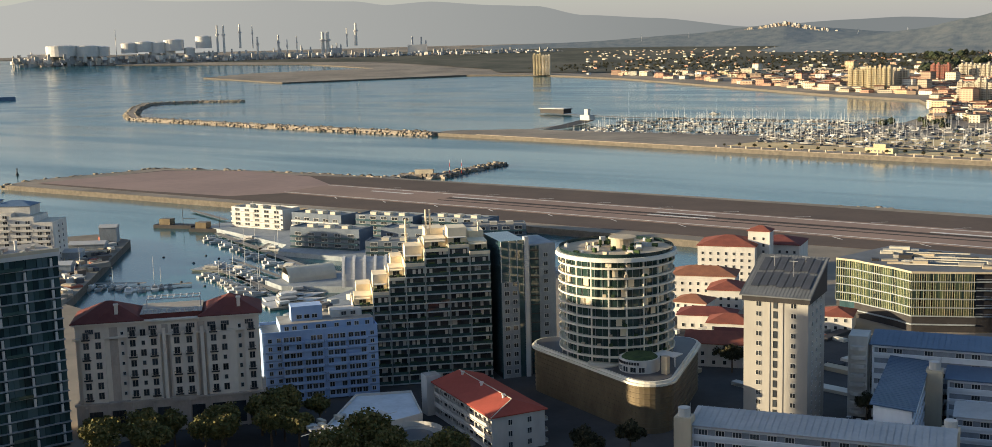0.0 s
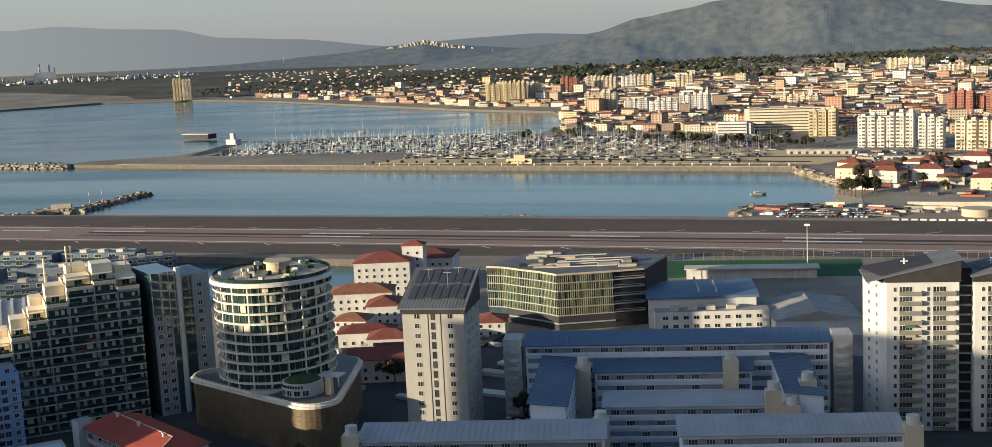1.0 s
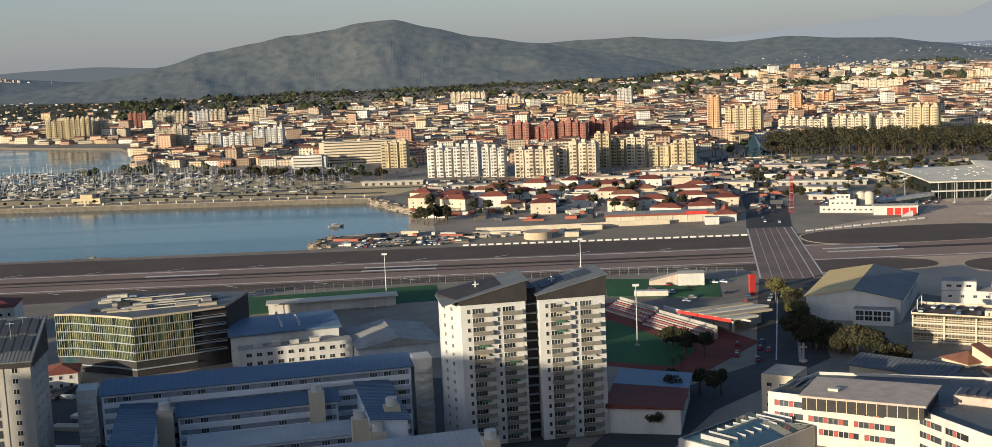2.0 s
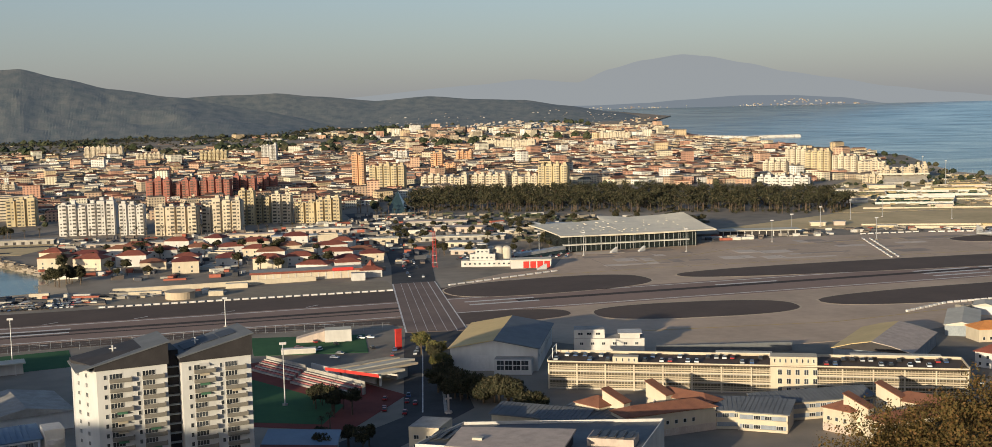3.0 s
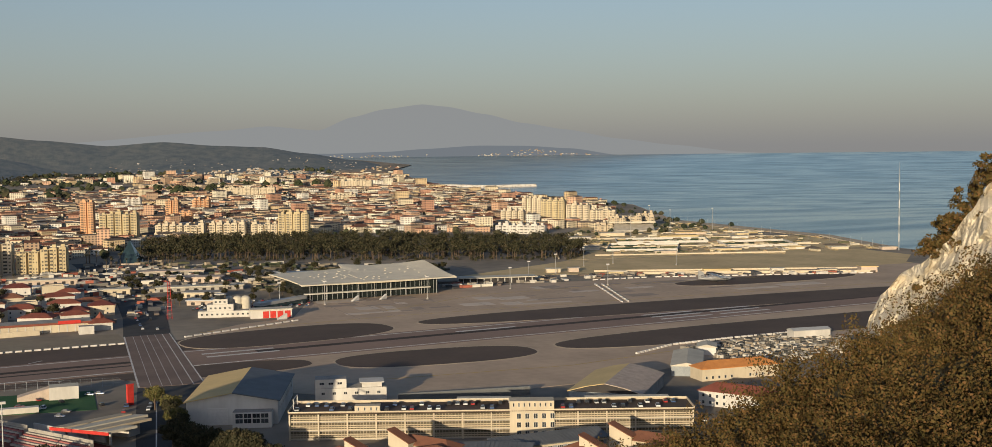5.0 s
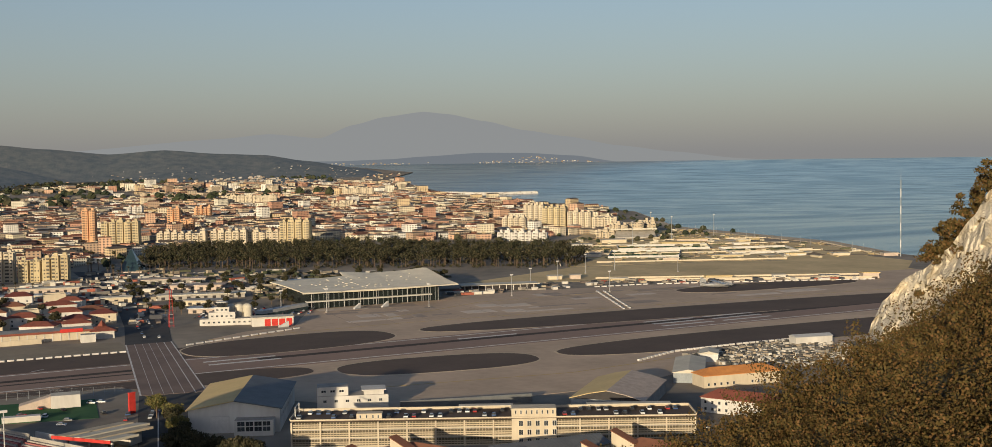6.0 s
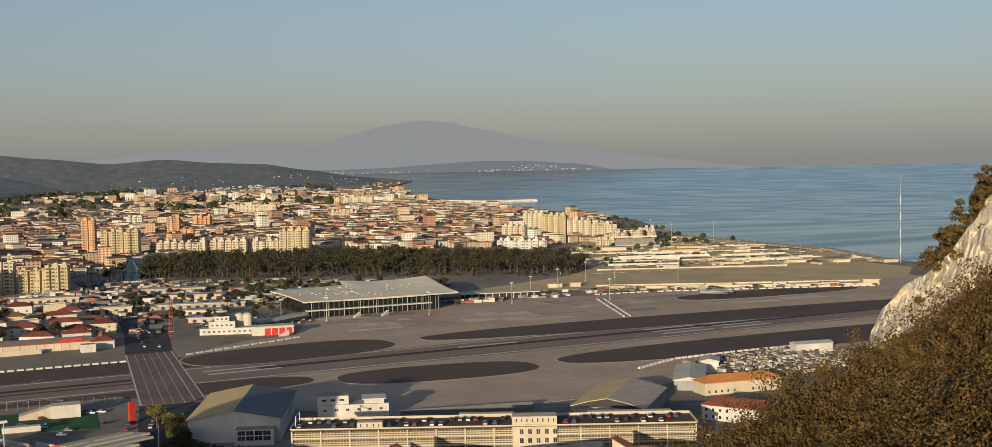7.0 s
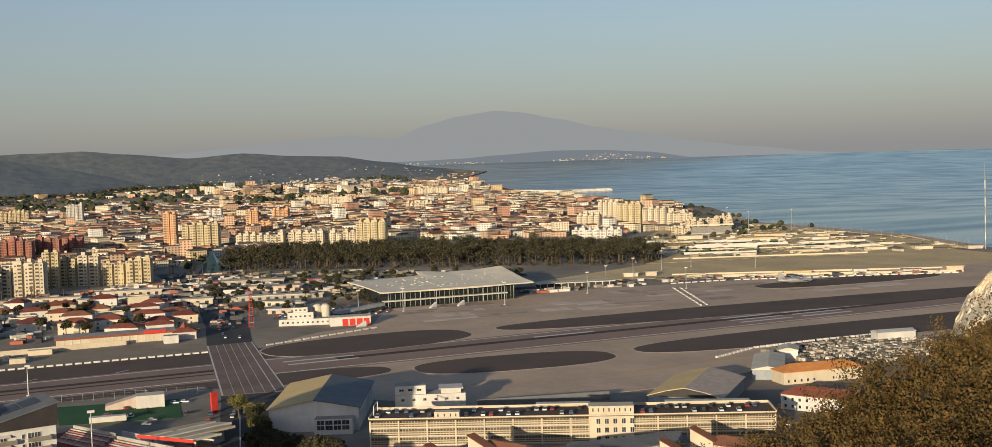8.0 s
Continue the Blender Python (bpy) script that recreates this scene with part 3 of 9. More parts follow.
def round_tower():
    t = thing("apartment_tower", "round glass apartment tower with white floor bands on a bronze podium", "apartment tower", (-197, 320, 4), 0)
    # the podium is a triangle with rounded corners
    cs = [(-31, -1, 7), (29, -24, 7), (14, 27, 7)]

    def podium(off):
        pts = []
        for i, (x, y, r) in enumerate(cs):
            (xa, ya, _), (xb, yb, _) = cs[i - 1], cs[(i + 1) % 3]
            a0 = math.atan2(y - ya, x - xa) - math.pi / 2
            a1 = math.atan2(yb - y, xb - x) - math.pi / 2
            while a1 < a0:
                a1 += 2 * math.pi
            ci = Vector((x, y)) - Vector((x, y)).normalized() * r * 1.2
            for k in range(11):
                a = a0 + (a1 - a0) * k / 10
                pts.append((ci.x + (r + off) * math.cos(a), ci.y + (r + off) * math.sin(a)))
        return pts

    part("podium", Geo().prism(podium(0), 0, 14.2), BRONZE, t, "bronze mesh clad podium")
    for i in range(9):
        part("podium_band", Geo().prism(podium(0.18), 1.4 + 1.45 * i, 1.62 + 1.45 * i), BRONZE, t)
    part("podium_rim", Geo().prism(podium(1.0), 14.2, 14.9), BANDWHITE, t, "white rounded rim of the podium")
    part("podium_parapet", Geo().prism(podium(0.3), 14.9, 15.6), BANDWHITE, t)
    part("podium_deck", Geo().prism(podium(-0.5), 15.6, 15.75), DARKROOF, t, "dark planted podium deck")
    part("stair_fin", Geo().box(-0.9, -0.9, 0, 0.9, 0.9, 21), TAN, t, "tan stair shaft at the podium's corner", (26, -15.5, 0))
    px, py = 17, -15
    hut = part("pavilion", Geo().tube(px, py, 15.7, 19.6, 6, 6, 28), WHITE, t, "white round pavilion on the podium")
    part("garden", Geo().tube(px, py, 19.6, 20.3, 5.4, 4.4, 20), PLANTED, hut)
    for i in range(5):
        a = radians(-150 + i * 24)
        part("window", window_mesh(1.7, 1.5, None, 1), (), hut, "", (px + 6 * math.cos(a), py + 6 * math.sin(a), 16.2), math.degrees(a) + 90)
    # sign on the pavilion: letters as plain bars
    for i in range(12):
        a = radians(-152 + i * 8)
        part("sign_bar", Geo().box(-0.28, -0.12, 0, 0.28, 0, 0.75), DARK, hut, "", (px + 6.05 * math.cos(a), py + 6.05 * math.sin(a), 18.4), math.degrees(a) + 90)
    part("pool_deck", Geo().tube(5, -19.5 + 4, 15.75, 16.2, 5, 5, 24), PALEROOF, t, "pale round pool deck")
    part("pergola", Geo().box(18, -8, 18.6, 25, -3, 18.9).box(18, -8, 15.7, 18.3, -7.7, 18.6).box(24.7, -8, 15.7, 25, -7.7, 18.6), FRAMEW, t, "white pergola")
    for x, y in ((-14, -9), (-9, -11.5), (-2, -13)):
        part("sun_sail", Geo().prism([(x, y), (x + 4, y - 1.5), (x + 4.4, y + 1), (x + 0.4, y + 2)], 16.4, 16.6), BLUEROOF, t)
    r = 18.0
    drum = part("glazing", Geo().tube(0, 0, 15.75, 48, r - 2.0, r - 2.0, 48), GREENGLASS, t, "green curtain glass")
    fin = Geo().box(-0.2, -0.2, 0, 0.2, 0.2, 31.5).mesh("column", BANDWHITE)
    for i in range(20):
        a = 2 * math.pi * i / 20 + 0.1
        part("column", fin, (), t, "", ((r - 0.75) * math.cos(a), (r - 0.75) * math.sin(a), 16.2), math.degrees(a) + 90)
    mull = Geo().box(-0.06, -0.16, 0, 0.06, 0, 31.5).mesh("mullion", MIDGREY)
    for i in range(19, 49):
        a = 2 * math.pi * i / 44
        part("mullion", mull, (), drum, "", ((r - 1.95) * math.cos(a), (r - 1.95) * math.sin(a), 16.2), math.degrees(a) + 90)
    wall = Geo().box(-0.9, -0.2, 0, 0.9, 0, 2.3).mesh("curtain", TERRACECREAM)
    rnd = random.Random(2)
    for i in range(30):
        a, f = radians(rnd.uniform(160, 380)), rnd.randrange(10)
        part("curtain", wall, (), drum, "", ((r - 1.8) * math.cos(a), (r - 1.8) * math.sin(a), 18.4 + 3.0 * f), math.degrees(a) + 90)
    n = 56
    ring = [(math.cos(2 * math.pi * i / n), math.sin(2 * math.pi * i / n)) for i in range(n)]
    for f in range(10):
        z = 17.9 + 3.0 * f
        g = Geo()
        for rr, zz in ((r - 1.9, z), (r + 0.1, z), (r + 0.2, z + 0.6), (r - 0.1, z + 0.6), (r - 0.1, z + 0.25), (r - 1.9, z + 0.25)):
            g.v += [(rr * c, rr * s, zz) for c, s in ring]
        for k in range(6):
            for i in range(n):
                j = (i + 1) % n
                g.f.append((k * n + i, k * n + j, (k + 1) % 6 * n + j, (k + 1) % 6 * n + i))
                g.m.append(0)
        band = part("floor_band", g, BANDWHITE, t, "white curved balcony band")
        for i in range(5):
            a = radians(rnd.uniform(160, 380))
            part("balcony_plant", Geo().box(-0.5, -0.4, 0, 0.5, 0.3, rnd.uniform(0.6, 1.3)), PLANTED if i % 2 else TAN, band, "", ((r - 0.7) * math.cos(a), (r - 0.7) * math.sin(a), z + 0.26), math.degrees(a) + 90)
    part("roof_rim", Geo().tube(0, 0, 47.2, 48.4, r + 0.9, r + 0.6, 56), BANDWHITE, t, "cream-white roof rim")
    deck = part("roof_terrace", Geo().tube(0, 0, 48.4, 48.6, r - 0.6, r - 0.6, 40), TAN, t)
    part("roof_bar", Geo().tube(0.5, 3, 48.6, 51.2, 3.6, 3.6, 20), TAN, t)
    part("roof_bar_top", Geo().tube(0.5, 3, 51.2, 51.7, 4.4, 4.4, 20), TAN, t)
    rail = Geo().tube(0, 0, 48.4, 49.5, r - 0.2, r - 0.2, 48)
    rail.f, rail.m = rail.f[:48], rail.m[:48]
    part("glass_rail", rail, GREENGLASS, t)
    for i in range(44):
        a, q = rnd.uniform(0, 6.28), rnd.uniform(4.5, 16.8)
        part("planter", Geo().box(-0.9, -0.4, 0, 0.9, 0.4, rnd.uniform(0.5, 1.6)), (PLANTED, FRAMEW, PLANTED, TAN)[i % 4], deck, "", (q * math.cos(a), q * math.sin(a), 48.6), rnd.uniform(0, 180))
    return t


TERRACECREAM = surf("bright cream render", (0.84, 0.72, 0.52), (0.70, 0.60, 0.43), 0.85, 0.15, streak=0.5, spec=0.2)
TERRACEGREY = surf("grey-green balcony slabs", (0.46, 0.49, 0.48), (0.32, 0.345, 0.34), 0.8, 0.3, streak=0.6)


def terraced_tower():
    t = thing("apartment_tower", "stepped dark apartment building with planted balconies and cream roof terraces", "apartment tower", (-277, 285, 4), 46)
    # bays step up from the seaward end
    bays = [(0, 6.5, 27), (6.5, 12, 31.5), (12, 17.5, 36), (17.5, 24, 40.5), (24, 32, 45), (32, 39, 46), (39, 46, 43.5)]
    rnd = random.Random(6)
    for k, (a, b, h) in enumerate(bays):
        part("bay", Geo().box(a, 0, 0, b, 22, h, 0, 1), (TERRACEGREY, FLATROOF), t)
        part("penthouse", Geo().box(a + 0.4, 3.5, h, b - 0.3, 12, h + 3.2 + 2.4 * (k % 2)).box(a + 1.6, 12, h, b - 0.3, 20.5, h + 5.4 - 2.0 * (k % 2)), TERRACECREAM, t, "cream penthouse")
        part("side_wall", Geo().box(a - 0.12, 0.4, h - 5, a - 0.002, 21, h + 1.0), TERRACECREAM, t, "sunlit cream end wall")
        part("parapet", Geo().box(a, -1.75, h - 0.35, b - 0.15, -1.55, h + 0.75).box(a, -1.55, h - 0.35, a + 0.2, 0, h + 0.75), TERRACECREAM, t, "cream terrace parapet")
        part("canopy", Geo().box(a + 0.6, 0.8, h + 2.5, b - 0.8, 3.4, h + 2.7), WHITE if k % 2 else TERRACECREAM, t)
        window(t, 2.2, 1.9, (a + b) / 2, 3.5, h + 0.5, 0)
        window(t, 1.2, 1.6, a + 0.4, 8, h + 0.8, -90)
        for q in range(5):
            part("terrace_plant", Geo().box(-0.6, -0.4, 0, 0.6, 0.4, rnd.uniform(0.6, 1.7)), PLANTED, t, "", (rnd.uniform(a + 0.7, b - 0.7), rnd.uniform(0.3, 1.2), h), rnd.uniform(0, 90))
        part("glass_rail", Geo().box(a + 0.1, -0.05, h, b - 0.1, 0.05, h + 1.0), GREENGLASS, t)
        bm = Geo().box(-(b - a) / 2 + 0.08, -1.8, -0.35, (b - a) / 2 - 0.08, 0, 0.1).mesh("balcony", TERRACEGREY)
        gl = Geo().box(-(b - a) / 2 + 0.2, -1.78, 0.1, (b - a) / 2 - 0.2, -1.70, 1.05).mesh("glass_rail", GREENGLASS)
        win = window_mesh((b - a) * 0.8, 2.1, DARK, 3)
        cur = Geo().box(-0.5, -0.2, 0.2, 0.5, -0.13, 2.2).mesh("curtain", WHITE)
        for f in range(int(h / 3.0)):
            z = 0.6 + 3.0 * f
            part("window", win, (), t, "", ((a + b) / 2, 0, z + 0.2))
            bal = part("balcony", bm, (), t, "", ((a + b) / 2, 0, z))
            part("glass_rail", gl, (), bal)
            for q in range(rnd.choice((1, 1, 2, 2))):
                part("curtain", cur, (), t, "", (rnd.uniform(a + 1, b - 1), 0, z))
            if rnd.random() < 0.8:
                part("planter", Geo().box(-1.0, -1.65, 0.1, 1.0, -1.2, rnd.uniform(0.8, 1.5)), PLANTED, t, "", (rnd.uniform(a + 1.1, b - 1.1), 0, z))
    part("sea_wing", Geo().box(-5, 4, 0, -0.2, 18, 21, 0, 1), (TERRACECREAM, FLATROOF), t)
    window(t, 1.2, 1.6, -5, 10, 15, -90)
    for x, h in ((19, 54), (26, 57), (27.4, 57), (44, 52)):
        part("vent_pipe", Geo().tube(x, 12, 44, h, 0.3, 0.3, 8), TERRACECREAM, t)
    s = thing("apartment_tower", "slender dark slab tower with blue glass strips and small windows", "apartment tower", (-241.5, 319, 4), 54)
    part("slab", Geo().box(0, 0, 0, 9, 20, 47), BLUEGLASS, s)
    part("side_slab", Geo().box(0.3, -0.2, 0, 6.4, -0.002, 33), MIDGREY, s)
    part("slab", Geo().box(9.2, 1.5, 0, 20, 20, 45), MIDGREY, s)
    part("stair_glass", Geo().box(11.0, 1.2, 0, 14.0, 1.49, 44.5), BLUEGLASS, s)
    part("corner_pier", Geo().box(8.4, -0.8, 0, 9.8, 1.4, 48), GREYWALL, s)
    for x in (0.2, 3.0, 5.8):
        part("mullion", Geo().box(x, -0.3, 33, x + 0.2, -0.002, 47), GREYWALL, s)
    rows_of_windows(s, 1.4, 1.3, [16.5], [1.5 + 3 * i for i in range(14)], 1.5)
    rows_of_windows(s, 1.5, 1.4, [2.0, 4.9], [1.5 + 3 * i for i in range(11)], -0.2)
    for i in range(14):
        part("floor_edge", Geo().box(11.0, 1.0, 2.5 + 3.1 * i, 14.0, 1.19, 2.8 + 3.1 * i), DARK, s)
    return t


def beige_block():
    t = thing("apartment_building", "beige apartment block with maroon hipped roofs and a brown stone base", "apartment building", (-310.3, 202.6, 4), 48.7)
    w, d, h, e = 53.0, 17.0, 36.0, 33.6
    part("body", Geo().box(0, 0, 9.6, w, d, e), BEIGE, t)
    part("base", Geo().box(-1.0, -1.0, 0, w + 1.2, d, 9.6), STONE, t, "brown stone base with tall arches")
    part("base_cornice", Geo().box(-1.4, -1.5, 9.6, w + 1.6, -0.02, 10.2), STONE, t)
    part("cornice", Geo().box(-0.7, -0.8, e - 4.3, w + 0.7, -0.002, e - 3.8), BEIGE, t)
    part("eave", Geo().box(-0.9, -0.9, e, w + 0.9, d + 0.9, e + 0.5), BEIGE, t)
    for a, b in ((0, 18.5), (36.5, 53)):
        roof = part("roof", Geo().hip(a, 0.2, b, d, e + 0.8, 4.6, 1.2), MAROON, t, "maroon tiled hipped roof")
        part("chimney", Geo().box((a + b) / 2 + 2, 2.2, e + 1.5, (a + b) / 2 + 3, 3.2, e + 5).box((a + b) / 2 + 1.8, 2.0, e + 5, (a + b) / 2 + 3.2, 3.4, e + 5.4), BEIGE, roof)
        part("gablet", Geo().hip((a + b) / 2 - 3.4, -0.2, (a + b) / 2 + 3.4, 4.5, e + 0.85, 2.0, 0.5), MAROON, roof)
    part("roof_terrace", Geo().box(18.5, 1.2, e + 0.5, 36.5, d, e + 2.0, 0, 1), (MAROON, FLATROOF), t)
    rail = part("terrace_rail", Geo().box(19.5, 1.3, e + 3.1, 35.5, 1.5, e + 3.35).box(19.5, 1.3, e + 2.0, 35.5, 1.5, e + 2.3), FRAMEW, t, "white roof balustrade")
    for i in range(13):
        part("rail_post", Geo().box(19.5 + 1.31 * i, 1.3, e + 2.3, 19.8 + 1.31 * i, 1.5, e + 3.1), FRAMEW, rail)
    pergola = part("pergola", Geo().box(20, 9, e + 4.6, 36, 9.4, e + 4.9).box(20, 14, e + 4.6, 36, 14.4, e + 4.9).box(20, 9, e + 2, 20.3, 9.3, e + 4.6).box(35.7, 9, e + 2, 36, 9.3, e + 4.6), FRAMEW, t, "white roof pergola")
    for i in range(9):
        part("pergola_slat", Geo().box(20.3 + 1.9 * i, 9, e + 4.9, 20.6 + 1.9 * i, 14.4, e + 5.1), FRAMEW, pergola)
    # projecting bays, and darker flat strips that paint the shade between them
    for a, b in ((1.2, 8.2), (14.5, 24.0), (27.0, 34.5), (37.5, 46.0), (48.5, 52.6)):
        part("bay", Geo().box(a, -0.9, 10.2, b, -0.002, e - 4.3), BEIGE, t)
    for a, b in ((9.6, 12.0), (24.6, 26.4), (35.0, 37.0)):
        part("shade_strip", Geo().box(a, -0.1, 10.2, b, -0.01, e - 1.0), STONE, t, "darker strip painted as shade between the bays")
    for x in (25.2, 36.2):
        part("pilaster", Geo().box(x - 0.5, -1.3, 10.2, x + 0.5, -0.91, e - 2), BEIGE, t)
    rail_mesh = balcony_mesh(2.4, 0.9, False).mesh("balcony", DARK)
    zs = [11.4 + 3.05 * i for i in range(7)]
    for f, z in enumerate(zs):
        for i, x in enumerate((3.0, 6.4, 16.2, 19.2, 22.2, 28.8, 32.4, 39.5, 42.6, 50.6)):
            y = -0.9
            if i in (3, 8) and f % 2:
                window(t, 0.9, 1.2, x, y, z + 0.3, 0, STONE, 0)
                continue
            window(t, 1.5, 1.9, x, y, z, 0, STONE, 1)
            if i in (0, 2, 4, 5, 6, 7, 9) and f % 2 == 0:
                part("balcony", rail_mesh, (), t, "", (x, y, z - 0.2))
        window(t, 0.7, 0.9, 13.2, 0, z + 0.5, 0, None, 0)
        window(t, 0.8, 1.2, 45.0 + 2.2, 0, z + 0.2, 0, None, 0)
    for x in (4, 16, 22, 28.5, 33, 39, 43, 50):
        window(t, 2.2, 1.3, x, 0, e - 2.6, 0, STONE, 3)
    arch = window_mesh(3.6, 6.2, DARK, 3)
    for x in (4.5, 11.0, 17.5, 24.0, 34.0, 40.0, 46.0, 51.0):
        part("window", arch, (), t, "", (x, -1.0, 1.2))
        part("arch_pier", Geo().box(x - 3.0, -1.7, 0, x - 2.3, -1.02, 9.2), STONE, t)
    part("gable_block", Geo().prism([(26.5, -1.6), (33.5, -1.6), (33.5, -1.02), (26.5, -1.02)], 9.0, [10.6, 10.6, 10.6, 10.6]), STONE, t)
    rows_of_windows(t, 1.4, 1.7, [4, 9, 14], zs, 0, "left", 0, STONE, 1)
    return t


BLUEBAND = surf("blue floor band", (0.25, 0.32, 0.44), (0.20, 0.26, 0.37), 0.8, 0.2)


def lilac_block():
    t = thing("apartment_building", "pale blue apartment block with rows of white windows", "apartment building", (-288.1, 254.6, 4), 52.8)
    w, d, h = 37.0, 16.0, 25.0
    part("body", Geo().box(0, 0, 0, w, d, h - 2.6, 0, 1), (LILAC, FLATROOF), t)
    part("attic", Geo().box(6, 1.6, h - 2.6, w - 1, d - 1, h + 0.2, 0, 1), (LILAC, FLATROOF), t)
    for a in ((0, 0, w, 0.35), (0, d - 0.35, w, d), (0, 0.35, 0.35, d - 0.35), (w - 0.35, 0.35, w, d - 0.35)):
        part("parapet", Geo().box(a[0], a[1], h - 2.6, a[2], a[3], h - 1.7), LILAC, t)
    part("lift_house", Geo().box(10, 5, h + 0.22, 20, 11, h + 5), LILAC, t)
    part("roof_shed", Geo().box(23, 6, h + 0.22, 33, 12, h + 2.6), GREYWALL, t)
    rows_of_windows(t, 1.6, 1.2, [12.5, 15, 17.5, 27, 30], [h + 1.0], 5.0)
    rows_of_windows(t, 1.3, 1.2, [8, 10.5, 14, 18, 20, 24, 28, 30.5, 34], [h - 1.8], 1.6)
    zs = [1.2 + 2.65 * i for i in range(8)]
    slab = Geo().box(-3.1, -1.0, -0.75, 3.1, -0.02, -0.6).box(-3.1, -1.0, -0.6, 3.1, -0.92, 0.25).mesh("balcony", LILAC)
    rnd = random.Random(9)
    for z in zs:
        part("floor_band", Geo().box(0.1, -0.22, z - 0.62, w - 0.1, -0.002, z - 0.3), BLUEBAND, t)
        for x in (9.5, 16.2, 23.6, 30.3):
            part("balcony", slab, (), t, "", (x, 0, z))
            for dx in (-2.0, 0.0, 2.0):
                if rnd.random() < 0.9:
                    window(t, 1.5, 1.5, x + dx, 0, z, 0, FRAMEW, 1)
        for x in (2.4, 5.2, 35.2):
            window(t, 1.1, 1.2, x, 0, z + 0.2, 0, FRAMEW, 1)
    for x in (0.6, 6.4, 12.9, 20.0, 26.9, 33.5):
        part("pilaster", Geo().box(x - 0.25, -0.35, 0, x + 0.25, -0.225, h - 2.6), LILAC, t)
    return t


TEALPANE = island_surf("teal panes", [(0.03, 0.06, 0.065), (0.05, 0.09, 0.095), (0.02, 0.04, 0.045), (0.09, 0.14, 0.15), (0.035, 0.07, 0.07)], 0.1)


def dark_glass_block():
    t = thing("office_tower", "dark teal glass tower with pale floor edges and white strips", "office tower", (-316, 162, 4), 75)
    w, d, h = 36.0, 20.0, 56.0
    part("core", Geo().box(0.5, 0.6, 0, w - 0.5, d, h), BLUEGLASS, t)
    rnd = random.Random(12)
    panes = Geo()
    for f in range(18):
        z = 1.2 + 3.05 * f
        part("floor_edge", Geo().box(-0.2, -0.5, z - 0.22, w + 0.2, d, z + 0.12), MIDGREY, t)
        for i in range(24):
            panes.box(0.1 + 1.5 * i, 0.1 + rnd.choice((0, 0, 0.3)), z + 0.12, 1.52 + 1.5 * i, 0.58, z + 2.8)
        for k, x in enumerate((3.5, 11.0, 18.5, 26.0, 33.5)):
            if (f + k) % 7 != 6:
                part("white_strip", Geo().box(x, -0.55, z + 0.12, x + 0.7, -0.02, z + 2.4), FRAMEW, t)
        if f % 2:
            part("balcony_glass", Geo().box(4.4 + 15 * (f % 4 == 1), -1.3, z + 0.1, 10.8 + 15 * (f % 4 == 1), -1.2, z + 1.1), GREENGLASS, t)
    part("panes", panes, TEALPANE, t, "teal window panes with drawn blinds")["kind"] = "stuff"
    part("roof", Geo().box(-0.4, -0.4, h, w + 0.4, d + 0.4, h + 1.2, 0, 1), (GREYWALL, FLATROOF), t)
    part("parapet", Geo().box(-0.4, -0.4, h + 1.2, w + 0.4, 0, h + 2.2), CREAM, t)
    part("plant_room", Geo().box(4, 5, h + 1.2, 22, 15, h + 2.6), FLATROOF, t)
    for i in range(12):
        part("roof_unit", Geo().box(-1.2, -0.5, 0, 1.2, 0.5, 0.9), PALEROOF if i % 2 else STONE, t, "", (3 + 2.7 * i, 3 + 4 * (i % 3), h + 1.2), 6 * i)
    part("roof_vent", Geo().tube(27, 8, h + 1.2, h + 4.4, 0.5, 0.5, 10), FRAMEW, t)
    return t


# tone of wall strips that imitate shade in the access galleries
GALLERYSHADE = surf("painted gallery shade", (0.26, 0.285, 0.325), (0.17, 0.19, 0.22), 0.4, 0.5, streak=0.3)
ESTATEWALL = surf("cool white render", (0.74, 0.77, 0.81), (0.62, 0.65, 0.69), 0.85, 0.12, streak=0.8)


def slab_flats(label, at, turn, w, d, h, roofmat, rise, wall=None, seed=1, floors=None, front=True):
    """A long walk-up block: gallery bands, windows, and one sloping metal roof."""
    wall = wall or ESTATEWALL
    t = thing("apartment_building", label, "apartment building", at, turn, "estate blocks")
    part("body", Geo().prism([(0, 0), (w, 0), (w, d), (0, d)], 0, [h, h, h + rise, h + rise]), wall, t)
    part("roof", Geo().slab(-0.8, -0.9, w + 0.8, d + 0.8, h + 0.35, h + 0.35 + rise, 0.35, False), roofmat, t)
    ribs = Geo()
    for i in range(int(w / 1.6)):
        x = 0.4 + i * 1.6
        y0, y1, z0, z1 = -0.9, d + 0.8, h + 0.36, h + 0.36 + rise
        ribs.add([(x, y0, z0), (x + 0.14, y0, z0), (x + 0.14, y1, z1), (x, y1, z1), (x, y0, z0 + 0.14), (x + 0.14, y0, z0 + 0.14), (x + 0.14, y1, z1 + 0.14), (x, y1, z1 + 0.14)], [(0, 1, 5, 4), (1, 2, 6, 5), (2, 3, 7, 6), (3, 0, 4, 7), (4, 5, 6, 7)])
    part("roof_ribs", ribs, roofmat, t)
    n = floors or int(h / 2.8)
    for f in range(n):
        z = 0.9 + f * h / n
        if front:
            part("gallery_band", Geo().box(0.2, -0.5, z - 0.75, w - 0.2, -0.002, z + 0.05), wall, t)
        k = max(2, int(w / 4.2))
        if front:
            # strip stands proud of the wall; its dark colour paints the gallery's shade
            part("gallery_shade_strip", Geo().box(0.6, -0.06, z + 0.05, w - 0.6, -0.002, z + 1.5), GALLERYSHADE, t, "dark strip painted as the shade of an open gallery")
